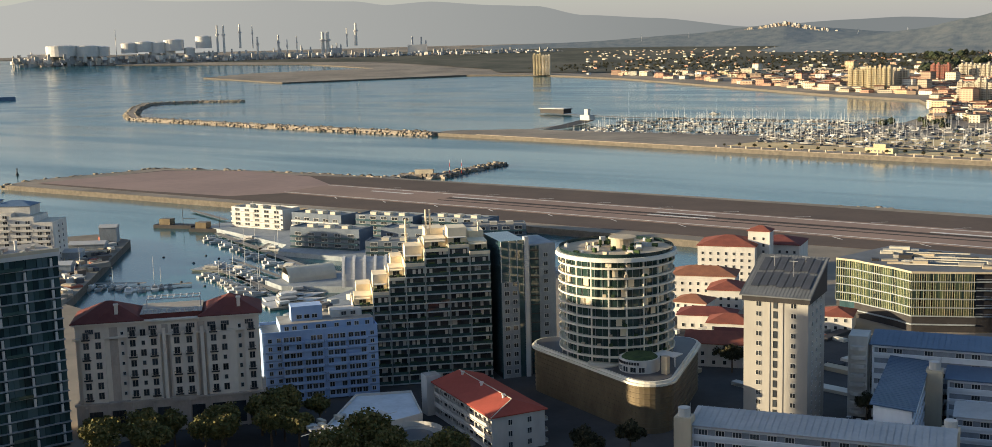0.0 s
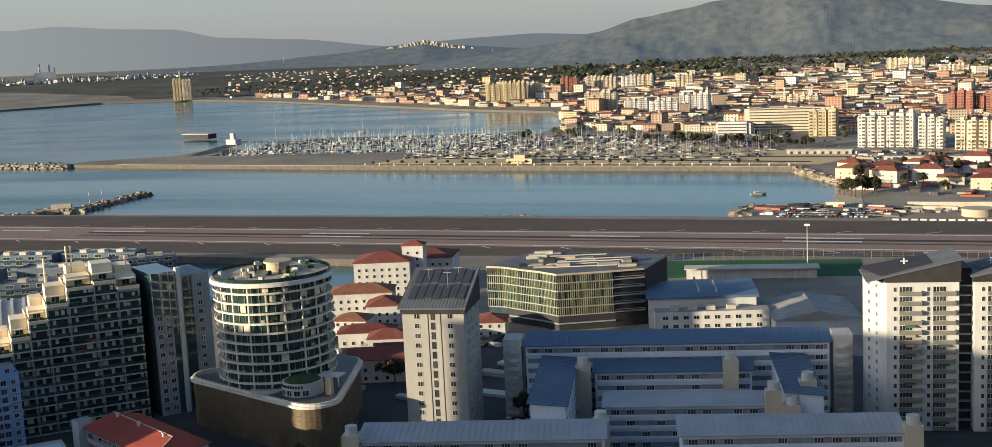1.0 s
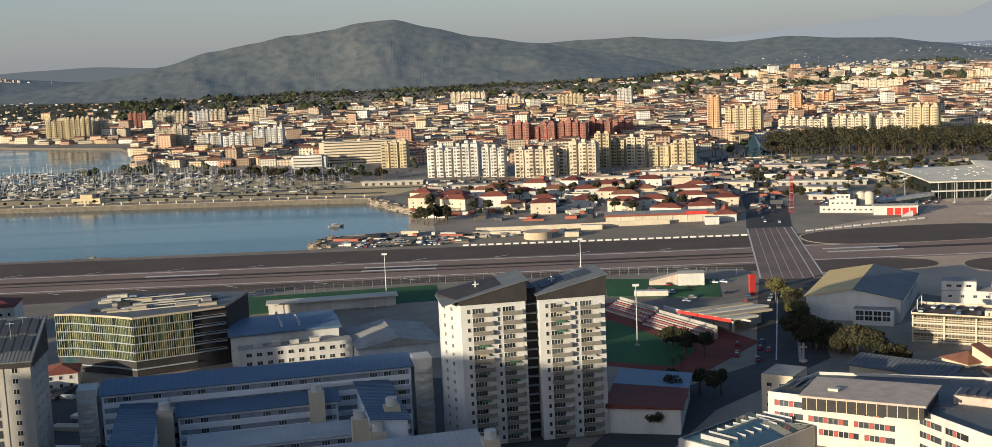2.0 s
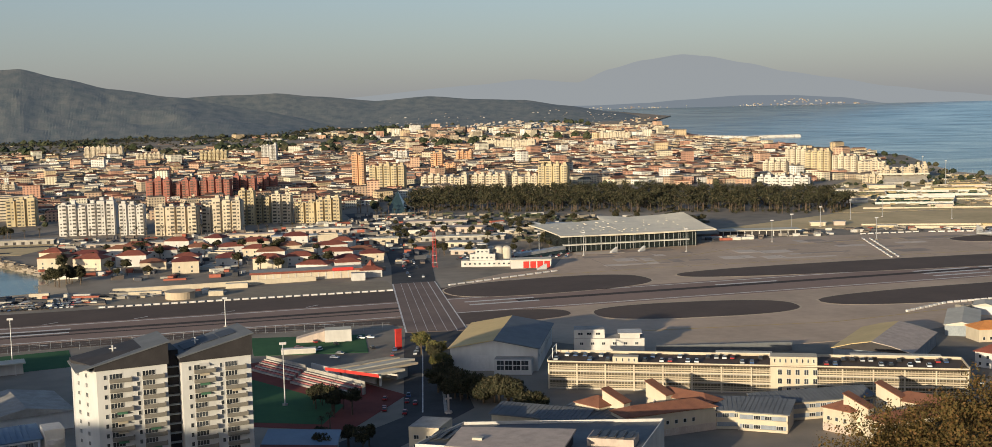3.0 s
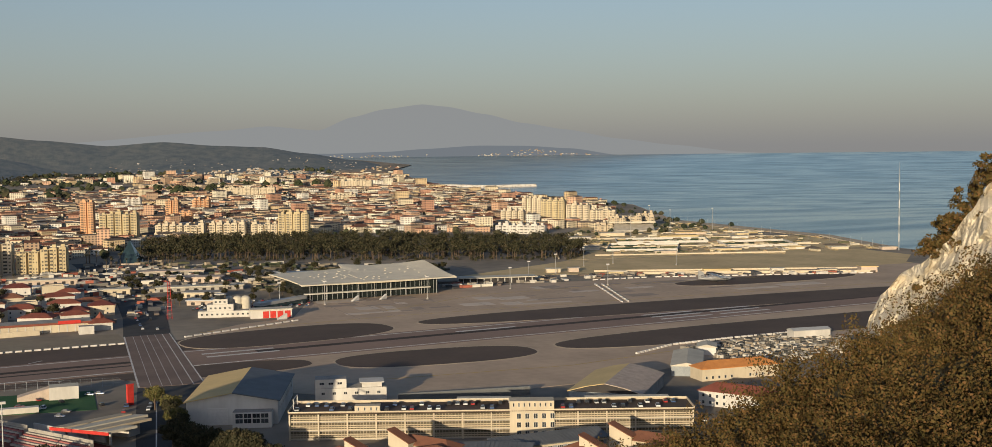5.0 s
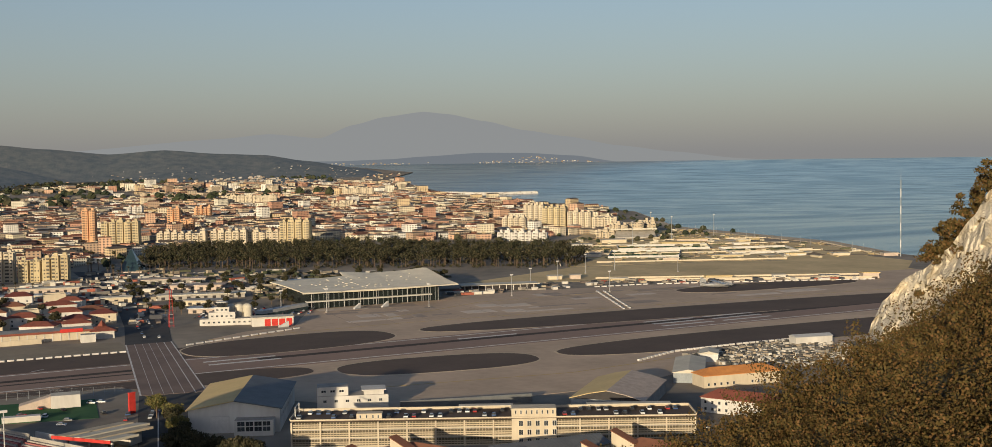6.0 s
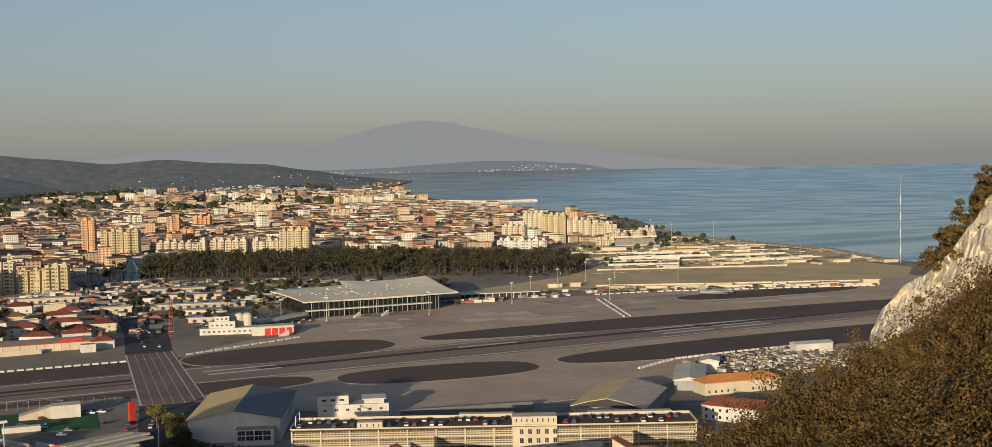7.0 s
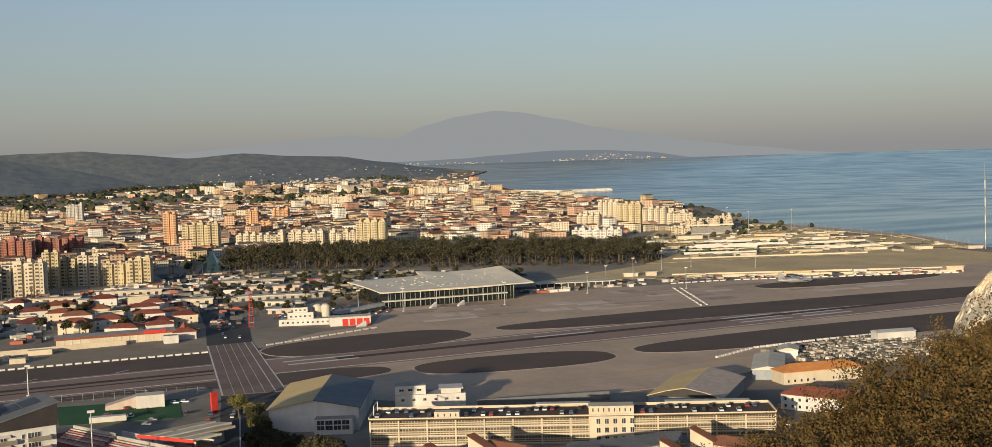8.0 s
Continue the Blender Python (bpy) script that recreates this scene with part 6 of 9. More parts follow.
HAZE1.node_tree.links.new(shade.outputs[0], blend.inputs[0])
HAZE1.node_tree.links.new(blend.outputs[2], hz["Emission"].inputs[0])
HAZE2 = glow("far mountain as glowing haze", (0.234, 0.236, 0.219))
HAZE3 = glow("headland as glowing haze", (0.15, 0.162, 0.165))
HAZYHILL = surf("far wooded hills with haze glow", (0.10, 0.094, 0.076), (0.038, 0.046, 0.042), 0.95, 0.035, fine=6)
# weak blue emission paints distance haze over these hills
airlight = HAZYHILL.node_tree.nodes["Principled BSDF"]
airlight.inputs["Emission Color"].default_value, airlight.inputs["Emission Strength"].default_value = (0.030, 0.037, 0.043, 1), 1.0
ridge("haze_glow_ridge", "far mountains behind the bay, painted as pale grey glowing haze", [(-70, -0.5), (-66, 1.2), (-62, 1.7), (-58.8, 1.87), (-57.3, 2.12), (-53.6, 2.06), (-51.2, 1.96), (-47.0, 1.94), (-43.5, 1.81), (-42.1, 1.61), (-40.1, 1.73), (-37.1, 1.49), (-35.1, 1.4), (-33.1, 0.94), (-29.6, 0.71), (-25.5, 0.2), (-21.2, 0.4), (-18.9, 0.46), (-15.9, 0.3), (-10, 0.2), (-4, -0.5)], -0.6, 4880, 4860, HAZE1, 0.3)
ridge("haze_glow_ridge", "faint far mountain painted as glowing haze", [(-2, -0.5), (3, 0.1), (8, 0.45), (14.9, 0.96), (17.2, 1.16), (19.5, 0.95), (21.0, 1.54), (22.5, 1.90), (24.3, 2.12), (25.4, 2.01), (27.2, 1.64), (29.0, 1.20), (31.0, 0.88), (33.4, 0.43), (36.0, 0.1), (39, -0.25), (42, -0.5)], -0.5, 4890, 4875, HAZE2, 0.3)
ridge("haze_glow_ridge", "low headland across the eastern sea, painted as blue-grey glowing haze", [(14, -0.1), (18, -0.1), (20.1, -0.13), (22.7, -0.07), (24.2, 0.03), (26.9, 0.17), (29.0, 0.14), (31.3, -0.01), (33.4, -0.33)], -0.75, 4820, 4780, HAZE3, 0.3)
ridge("haze_glow_ridge", "dark scrub-covered rocky hill behind the town", [(-29, -1.75), (-24, -0.7), (-21, -0.4), (-18.4, -0.09), (-15.9, 0.36), (-13.9, 0.92), (-11.9, 1.24), (-10.3, 1.52), (-8.4, 1.67), (-7.1, 1.90), (-5.5, 1.98), (-3.8, 1.56), (-1.8, 1.09), (1.2, 0.67), (2.6, 0.40), (4.4, 0.1), (8, -0.7), (12, -1.75)], -1.75, 3900, 3450, HAZYHILL, 2.2)
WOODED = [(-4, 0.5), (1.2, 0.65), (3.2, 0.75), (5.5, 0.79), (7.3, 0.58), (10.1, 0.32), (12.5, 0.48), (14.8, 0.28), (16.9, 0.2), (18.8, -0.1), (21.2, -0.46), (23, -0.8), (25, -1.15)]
ridge("haze_glow_ridge", "long dark wooded ridge behind the town", WOODED, -1.15, 4150, 3750, HAZYHILL, 1.8)
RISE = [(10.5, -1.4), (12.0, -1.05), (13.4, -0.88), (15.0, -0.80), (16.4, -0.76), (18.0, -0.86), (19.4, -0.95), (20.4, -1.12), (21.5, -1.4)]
ridge("haze_glow_ridge", "low rise covered with houses before the wooded ridge", RISE, -1.4, 3600, 3350, HAZYHILL, 0.6)
ridge("haze_glow_ridge", "low brown-green country beyond the bay shore", [(-45, -1.35), (-40, -0.7), (-37, -0.35), (-33, -0.3), (-28, -0.05), (-25.3, 0.2), (-23.9, 0.35), (-22.5, 0.1), (-19, -0.2), (-14, -0.7), (-10, -1.35)], -1.35, 4350, 3900, HAZYHILL, 1.0)
# ---- airfield furniture ----
def strip(pts, width, z, name, mat, label, cat):
    """A flat painted line or ribbon along a path."""
    g = Geo()
    for (xa, ya), (xb, yb) in zip(pts, pts[1:]):
        d = Vector((xb - xa, yb - ya)).normalized() * width / 2
        g.prism([(xa - d.y, ya + d.x), (xa + d.y, ya - d.x), (xb + d.y, yb - d.x), (xb - d.y, yb + d.x)], GROUND_Z + z - 0.02, GROUND_Z + z)
    return lone(name, g, mat, label, cat, kind="structure")


strip([(-700, 697.5), (950, 697.5)], 1.6, 0.12, "runway_line", WHITEPAINT, "white painted runway edge line", "road marking")
strip([(-700, 649.5), (950, 649.5)], 1.6, 0.12, "runway_line", WHITEPAINT, "white painted runway edge line", "road marking")
TYRE = surf("rubber-dark wheel track", (0.05, 0.04, 0.036), (0.075, 0.058, 0.05), 0.9, 0.05)
strip([(-560, 678), (135, 678)], 6.0, 0.115, "wheel_track", TYRE, "dark rubber wheel track on the runway", "road marking")
strip([(200, 678), (900, 678)], 7.0, 0.125, "wheel_track", TYRE, "dark rubber wheel track on the runway", "road marking")
strip([(-560, 667), (135, 667)], 3.0, 0.115, "wheel_track", TYRE, "dark rubber wheel track on the runway", "road marking")
rnd = random.Random(3)
for x0, n in ((-640, 1), (-560, 1), (-390, 2), (-215, 1), (-90, 2), (170, 2), (330, 1), (470, 3), (520, 3)):
    for k in range(n):
        strip([(x0, 684 - 11 * k), (x0 + 42, 684 - 11 * k)], 3.2, 0.13, "runway_mark", WHITEPAINT, "white painted runway bar", "road marking")
for i in range(16):
    x = -640 + i * 48
    for y, s in ((703, 1), (644, -1)):
        strip([(x, y), (x + 8, y + 6 * s)], 0.8, 0.13, "shoulder_chevron", WHITEPAINT, "short white slanted shoulder mark", "road marking")

# the road across the runway
CROSS = surf("crossing asphalt", (0.225, 0.165, 0.135), (0.17, 0.125, 0.105), 0.9, 0.05)
patch("road_crossing", [(118, 602), (150, 596), (173, 774), (144, 774)], CROSS, "wide asphalt road crossing the runway", "road", 0.17)
for u, wd in ((0.02, 0.9), (0.2, 0.22), (0.36, 0.22), (0.5, 0.22), (0.66, 0.25), (0.98, 0.7), (0.82, 0.5)):
    strip([(118 + 32 * u, 602 - 6 * u), (144 + 29 * u, 774)], wd, 0.20, "lane_line", WHITEPAINT, "white lane line over the runway", "road marking")
patch("road", [(84, 436), (104, 536), (118, 602), (150, 596), (126, 536), (112, 440), (60, 380), (20, 300), (0, 310), (40, 395)], ROADASPH, "grey main road in shade leading to the runway", "road", 0.05)
patch("road", [(144, 774), (173, 774), (190, 860), (205, 1000), (218, 1320), (196, 1320), (180, 1000), (160, 860)], ROADASPH, "busy road running north into the far town", "road", 0.05)
strip([(92, 440), (118, 560)], 0.5, 0.07, "lane_line", WHITEPAINT, "white centre line of the road", "road marking")
strip([(100, 436), (126, 560)], 1.2, 0.12, "kerb", FLATROOF, "pale kerbed median of the road", "kerb")


def barrier_row(a, b, n, mat_a, mat_b, h=0.9, gap=0.72, wdt=1.2):
    """White blocks in a line, each a thing of its own."""
    me = Geo().prism([(-0.5, -0.5), (0.5, -0.5), (0.5, 0.5), (-0.5, 0.5)], 0, 1).mesh("barrier_block", mat_a)
    L = math.dist(a, b) / n * gap
    ang = math.degrees(math.atan2(b[1] - a[1], b[0] - a[0]))
    for i in range(n):
        u = (i + 0.5) / n
        o = new("barrier_block", me)
        o.matrix_world = pose(a[0] + (b[0] - a[0]) * u, a[1] + (b[1] - a[1]) * u, GROUND_Z + 0.03, 0, 0, ang) @ Matrix.Diagonal((L, wdt, h, 1))
        tagged(o, "white painted barrier block beside the runway", "barrier", "runway barrier blocks")


barrier_row((-37, 752), (140, 746), 34, WHITEPAINT, None)
barrier_row((176, 752), (262, 787), 13, WHITEPAINT, None)
for a, b, n in (((378, 556), (413, 571), 9), ((414, 571.5), (459, 573), 10), ((460, 573), (502, 571), 9)):
    barrier_row(a, b, n, WHITEPAINT, None, 1.1)
barrier_row((618, 880), (800, 802), 26, WHITEPAINT, None)
barrier_row((560, 890), (612, 882), 8, WHITEPAINT, None)
barrier_row((545.6, 863.1), (497.6, 748.9), 9, WHITEPAINT, None)
barrier_row((550.5, 859.9), (503.5, 749.5), 9, WHITEPAINT, None)
patch("perimeter_ground", [(-40, 754), (142, 752), (144, 790), (60, 800), (-30, 800)], surf("pale dusty ground", (0.30, 0.25, 0.18), (0.23, 0.19, 0.14), 0.95, 0.05), "pale dusty ground beside the runway", "ground", 0.05)
patch("field", [(480, 985), (590, 930), (830, 815), (900, 850), (930, 960), (800, 1030), (640, 1060)], DRYGRASS, "dry grassy field north of the apron", "field", 0.05)
patch("field", [(880, 1000), (1010, 990), (1090, 1170), (1000, 1240), (900, 1130)], DRYGRASS, "dry yellow field by the beach", "field", 0.05)
for pts in ([(730, 1130), (800, 1095), (850, 1160), (780, 1200)], [(870, 1090), (950, 1070), (985, 1135), (905, 1160)], [(800, 1215), (900, 1170), (930, 1215), (830, 1265)]):
    patch("sports_pitch", pts, PITCH, "green sports pitch between white walls", "pitch", 0.08)
    for a, b in zip(pts, pts[1:] + pts[:1]):
        g = Geo().box(0, -0.2, 0, math.dist(a, b), 0.2, 2.6)
        lone("wall", g, WHITE, "low white wall round the sports pitch", "wall", "pitch walls", "", (a[0], a[1], 4), math.degrees(math.atan2(b[1] - a[1], b[0] - a[0])))
patch("beach", [(1021, 987), (1095, 1170), (1137, 1564), (1380, 2039), (1345, 2050), (1105, 1575), (1065, 1175), (1000, 1000)], SAND, "sand beach along the eastern sea", "beach", 0.35)
patch("beach", [(-127, 818), (-75, 834), (-80, 868), (-58, 910), (-45, 905), (-62, 865), (-58, 826)], SAND, "small sand beach at the bay's corner", "beach", 0.06)
patch("promenade", [(-127, 1048), (-206, 1062), (-471, 1090), (-577, 1103), (-900, 1148), (-900, 1162), (-577, 1118), (-471, 1106), (-206, 1078), (-120, 1062)], ROCK, "pale promenade along the bay", "pavement", 0.4)
patch("field", [(640, 1066), (800, 1036), (905, 985), (905, 1130), (1004, 1244), (1090, 1300), (1112, 1500), (930, 1500), (780, 1330), (745, 1240), (705, 1120)], DRYGRASS, "dry yellow waste ground behind the beach", "field", 0.03)
for xa, ya, xb, yb in ((690, 1090, 880, 1010), (740, 1180, 990, 1075), (800, 1290, 1040, 1190), (640, 1080, 700, 1190), (880, 1010, 940, 1110), (930, 1330, 1070, 1270), (600, 950, 830, 835), (990, 985, 1075, 1170)):
    lone("wall", Geo().box(0, 0, 0, math.dist((xa, ya), (xb, yb)), 0.8, 1.5), CREAM, "low cream wall across the dry field", "wall", "field walls", "", (xa, ya, 4), math.degrees(math.atan2(yb - ya, xb - xa)))
for i in range(26):
    u = i / 25
    lone("lamp_post", Geo().tube(0, 0, 0, 9, 0.16, 0.12, 6), METAL, "slim lamp post along the beach road", "lamp post", "beach lamp posts", "", (1000 + 100 * u ** 0.8 + 30 * max(0, u - 0.5), 990 + 560 * u, 4))
patch("waste_ground", [(-560, 1125), (-206, 1085), (-110, 1070), (-80, 1140), (-200, 1230), (-330, 1330), (-540, 1230)], DRYGRASS, "dry open ground with tracks near the bay", "field", 0.05)
for pts in ([(-500, 1165), (-300, 1128), (-120, 1090)], [(-540, 1190), (-320, 1160), (-90, 1130)], [(-80, 1000), (-20, 1010), (60, 1080), (160, 1050)]):
    strip(pts, 9, 0.10, "track", ROADASPH, "grey road across open ground", "road")
strip([(-860, 1250), (-905, 1405)], 22, 0.3, "pier_road", ROADASPH, "grey quay road of the marina", "road")


WINGROOF = surf("wing roof metal", (0.80, 0.71, 0.54), (0.68, 0.60, 0.46), 0.85, 0.08)
# dark, low-gloss colour stands in for the shade under the wing roof
HALLGLASS = surf("hall glass darkened for roof shade", (0.020, 0.026, 0.026), (0.012, 0.015, 0.015), 0.25, 0.3, spec=0.2)


YELLOWLINE = surf("worn yellow paint", (0.50, 0.36, 0.08), (0.38, 0.27, 0.09), 0.8, 0.5)
for pts in (oval(236, 727, 69.2, 33.2, 4), oval(282, 608, 58.2, 26.2, -8), oval(560, 712, 236.2, 28.2, -5), oval(560, 592, 206.2, 31.2, -3), oval(690, 815, 91.2, 25.2, -4)):
    patch("edge_line", pts, SAND, "thin pale line round a dark asphalt island", "marking", 0.12)
APRON_PALE = surf("pale repaired concrete", (0.62, 0.52, 0.42), (0.50, 0.42, 0.34), 0.9, 0.05)
APRON_DARK = surf("stained concrete", (0.36, 0.29, 0.235), (0.28, 0.23, 0.19), 0.9, 0.05)
rnd = random.Random(44)
for i in range(46):
    u, v = rnd.random(), rnd.random()
    x, y = 285 + 420 * u, 775 + 95 * v - 18 * u
    w, d = rnd.choice((8, 16, 24, 40)), rnd.choice((6, 10, 16))
    a = radians(-6)
    c, s_ = math.cos(a), math.sin(a)
    patch("apron_slab", [(x + c * p - s_ * q, y + s_ * p + c * q) for p, q in ((0, 0), (w, 0), (w, d), (0, d))], APRON_PALE if i % 2 else APRON_DARK, "concrete slab of a differing tone in the apron", "apron", 0.075 + 0.001 * i)
for i in range(16):
    x = 300 + 26 * i
    strip([(x, 772 - 0.1 * (x - 300)), (x + 6, 862 - 0.06 * (x - 300))], 0.5, 0.13, "slab_joint", APRON_DARK, "dark joint across the concrete apron", "joint")
for pts in ([(190, 768), (330, 772), (520, 760), (720, 742), (900, 728)], [(330, 800), (430, 850), (560, 850), (700, 830)], [(230, 560), (330, 545), (480, 565), (640, 556)]):
    strip(pts, 0.7, 0.15, "taxi_line", YELLOWLINE, "worn yellow taxiway line", "marking")


def terminal():
    t = thing("airport_terminal", "airport terminal with a swept pale wing roof over dark glass", "terminal", (297, 877, 4), 0)
    glazing = part("glazing", Geo().prism([(8, 8), (112, 4), (104, 58), (44, 66), (10, 78)], 0, 11.6), HALLGLASS, t, "dark glass facade")
    part("floor_slab", Geo().prism([(2, 4), (104, 0), (104, 5), (2, 9)], 5.2, 6.0), WHITE, t)
    # the roof: a sheet with a straight front edge and a swept back edge whose wing tip rises
    rear = [(0.0, 4, 104, 12.6), (0.35, 48, 105, 13.0), (0.5, 70, 108, 13.6), (0.57, 77, 136, 14.6), (0.68, 97, 112, 14.4), (0.8, 120, 100, 16.0), (0.92, 139, 90, 18.6), (1.0, 124, -2, 13.0)]

    def back(u):
        for p, q in zip(rear, rear[1:]):
            if p[0] <= u <= q[0]:
                k = (u - p[0]) / (q[0] - p[0])
                k = k * k * (3 - 2 * k)
                return [p[i] + (q[i] - p[i]) * k for i in (1, 2, 3)]

    g, n = Geo(), 28
    top = []
    for j in range(n + 1):
        for i in range(n + 1):
            u, v = i / n, j / n
            bx, by, bz = back(u)
            fx, fy, fz = -2 + 126 * u, 1 - 6 * u, 12.6 + 0.8 * (2 * u - 1) ** 2
            top.append((fx + (bx - fx) * v, fy + (by - fy) * v, fz + (bz - fz) * v ** 1.5 + 0.5 * math.sin(math.pi * v)))
    k = (n + 1) ** 2
    g.v = top + [(x, y, z - 0.8) for x, y, z in top]
    for j in range(n):
        for i in range(n):
            a = j * (n + 1) + i
            g.f += [(a, a + 1, a + n + 2, a + n + 1), (k + a + n + 1, k + a + n + 2, k + a + 1, k + a)]
    for i in range(n):
        e = [(i, i + 1), (n * (n + 1) + i + 1, n * (n + 1) + i), ((i + 1) * (n + 1), i * (n + 1)), (i * (n + 1) + n, (i + 1) * (n + 1) + n)]
        g.f += [(b, a, k + a, k + b) for a, b in e]
    g.m = [0] * len(g.f)
    roof = part("roof", g, WINGROOF, t, "pale swept metal roof like a wing")
    # pale strip along the eave imitates the highlight on its edge
    part("eave", Geo().prism([(-2.6, 0.5), (124.6, -5.6), (124.6, -5.1), (-2.6, 0.95)], 12.3, 13.2), PALEROOF, t, "thin front eave, pale to carry its edge highlight")
    rnd = random.Random(4)
    for i in range(56):
        p = top[rnd.randrange(4, 24) * (n + 1) + rnd.randrange(3, n - 4)]
        part("skylight", Geo().box(-0.6, -0.3, -0.3, 0.6, 0.3, 0.3), WINGROOF, roof, "", p, -4)
    for i in range(9):
        part("column", Geo().tube(6 + 13 * i, 5.6 - 0.5 * i, 0, 12.2, 0.25, 0.25, 8), METAL, t)
    for i in range(26):
        part("mullion", Geo().box(8.4 + 4 * i, 7.6 - 0.154 * i, 0.2, 8.6 + 4 * i, 8.4 - 0.154 * i, 11.5), MIDGREY, glazing)
    part("walkway", Geo().prism([(-42, -26), (2, 2), (0, 8), (-46, -20)], 3.0, 5.2), GREYROOF, t)
    part("walkway_glass", Geo().prism([(-41, -25), (2, 3), (1, 7), (-45, -20)], 0, 3.0), BLUEGLASS, t)
    p = thing("terminal_pier", "low boarding pier with a flat pale roof", "terminal", (452, 925, 4), -16)
    part("wall", Geo().box(0, 0, 0, 64, 14, 4.5), DARK, p)
    part("roof", Geo().box(-2, -2, 4.5, 66, 16, 5.2), PALEROOF, p)
    for i in range(11):
        part("column", Geo().box(1 + 6 * i, -0.4, 0, 1.6 + 6 * i, -0.002, 4.5), FRAMEW, p)


terminal()


def control_tower():
    t = thing("control_tower", "white stepped old control tower building with domed drums", "control tower", (206, 836, 4), -20)
    part("base", Geo().box(0, 0, 0, 40, 9, 4.5, 0, 1), (WHITE, FLATROOF), t)
    part("middle", Geo().box(6, 1, 4.5, 24, 9, 9, 0, 1), (WHITE, FLATROOF), t)
    part("cab_base", Geo().box(10, 2, 9, 20, 8, 12.5, 0, 1), (WHITE, FLATROOF), t)
    part("cab", Geo().tube(15, 4.5, 12.5, 15.5, 3.6, 4.0, 8), GLASS, t, "glazed control cab")
    part("cab_roof", Geo().tube(15, 4.5, 15.5, 16.2, 4.4, 3.6, 8), WHITE, t)
    for x in (20, 26, 31.5):
        g = Geo().tube(x, 14, 0, 11, 3.4, 3.4, 18)
        for k in range(4):
            a, b = radians(22.5 * k), radians(22.5 * (k + 1))
            g.tube(x, 14, 11 + 3.4 * math.sin(a) * 0.7, 11 + 3.4 * math.sin(b) * 0.7, 3.4 * math.cos(a), max(0.05, 3.4 * math.cos(b)), 18)
        part("drum", g, PALEROOF, t, "domed pale drum")
    rows_of_windows(t, 1.4, 1.2, steps(1, 39, 11), [1.6], 0)
    rows_of_windows(t, 1.4, 1.2, steps(7, 23, 5), [5.8], 1)
    rows_of_windows(t, 1.4, 1.2, steps(10.5, 19.5, 3), [10], 2)
    f = thing("fire_station", "low fire station with red roller doors", "fire station", (236, 812, 4), -12)
    part("wall", Geo().box(0, 0, 0, 28, 11, 5.8, 0, 1), (WHITE, PALEROOF), f)
    for i in range(4):
        part("door", Geo().box(8.4 + 4.9 * i, -0.15, 0.1, 12.4 + 4.9 * i, -0.002, 4.8), RED, f, "red roller door")
    part("canopy", Geo().box(-0.4, -1.2, 5.8, 28.4, 11.4, 6.3), PALEROOF, f)


control_tower()


def mast(x, y, h, bands=0, r=0.35, label="slim grey lamp mast with a head of floodlights", name="lamp_mast", cat="lamp mast", heads=True, z=4.0, cols=(FRAMEW, METAL)):
    t = thing(name, label, cat, (x, y, z), 0, label[:30] + "s")
    if bands:
        for i in range(bands):
            part("mast_segment", Geo().tube(0, 0, h * i / bands, h * (i + 1) / bands, r, r, 8), cols[i % 2], t)
    else:
        part("pole", Geo().tube(0, 0, 0, h, r, r * 0.5, 8), METAL, t)
    if heads:
        part("lamp_head", Geo().box(-1.3, -0.4, h, 1.3, 0.4, h + 0.9), FRAMEW, t)
        part("foot", Geo().tube(0, 0, 0, 0.8, r * 3, r * 3, 8), FLATROOF, t)
    return t


for x, y, h in ((274, 867, 17), (306, 858, 17), (384, 846, 17), (470, 872, 17), (551, 851, 17), (565, 960, 17), (520, 930, 15), (-67, 588, 22), (32, 657, 15), (44, 470, 24), (700, 960, 16), (620, 1000, 18), (660, 1010, 18)):
    mast(x, y, h)
for x, y in ((1010, 1450), (960, 1330), (1030, 1330), (850, 1260)):
    mast(x, y, 30, 0, 0.5, "tall stadium floodlight mast")
mast(995, 961, 82, 9, 0.55, "tall guyed radio mast banded in white and dark steel", "radio_mast", "radio mast", False, 4.0, (MIDGREY, FRAMEW))
part("antenna", Geo().tube(0, 0, 0, 13, 0.18, 0.08, 6), METAL, bpy.data.objects["radio_mast"], "", (0, 0, 82))
t = thing("lattice_mast", "red lattice mast by the frontier road", "lattice mast", (188, 842, 4), 0)
for sx, sy in ((-1, -1), (1, -1), (1, 1), (-1, 1)):
    part("leg", Geo().add([(sx * 1.5 - 0.1, sy * 1.5 - 0.1, 0), (sx * 1.5 + 0.1, sy * 1.5 - 0.1, 0), (sx * 1.5 + 0.1, sy * 1.5 + 0.1, 0), (sx * 1.5 - 0.1, sy * 1.5 + 0.1, 0), (sx * 0.6 - 0.1, sy * 0.6 - 0.1, 26), (sx * 0.6 + 0.1, sy * 0.6 - 0.1, 26), (sx * 0.6 + 0.1, sy * 0.6 + 0.1, 26), (sx * 0.6 - 0.1, sy * 0.6 + 0.1, 26)], [(0, 1, 5, 4), (1, 2, 6, 5), (2, 3, 7, 6), (3, 0, 4, 7), (4, 5, 6, 7)]), RED, t)
for i in range(9):
    q = 1.5 - 0.1 * i
    part("brace", Geo().box(-q, -q - 0.08, 2.6 * i + 1, q, -q + 0.08, 2.6 * i + 1.2).box(-q - 0.08, -q, 2.6 * i + 1, -q + 0.08, q, 2.6 * i + 1.2), FRAMEW if i % 2 else RED, t)


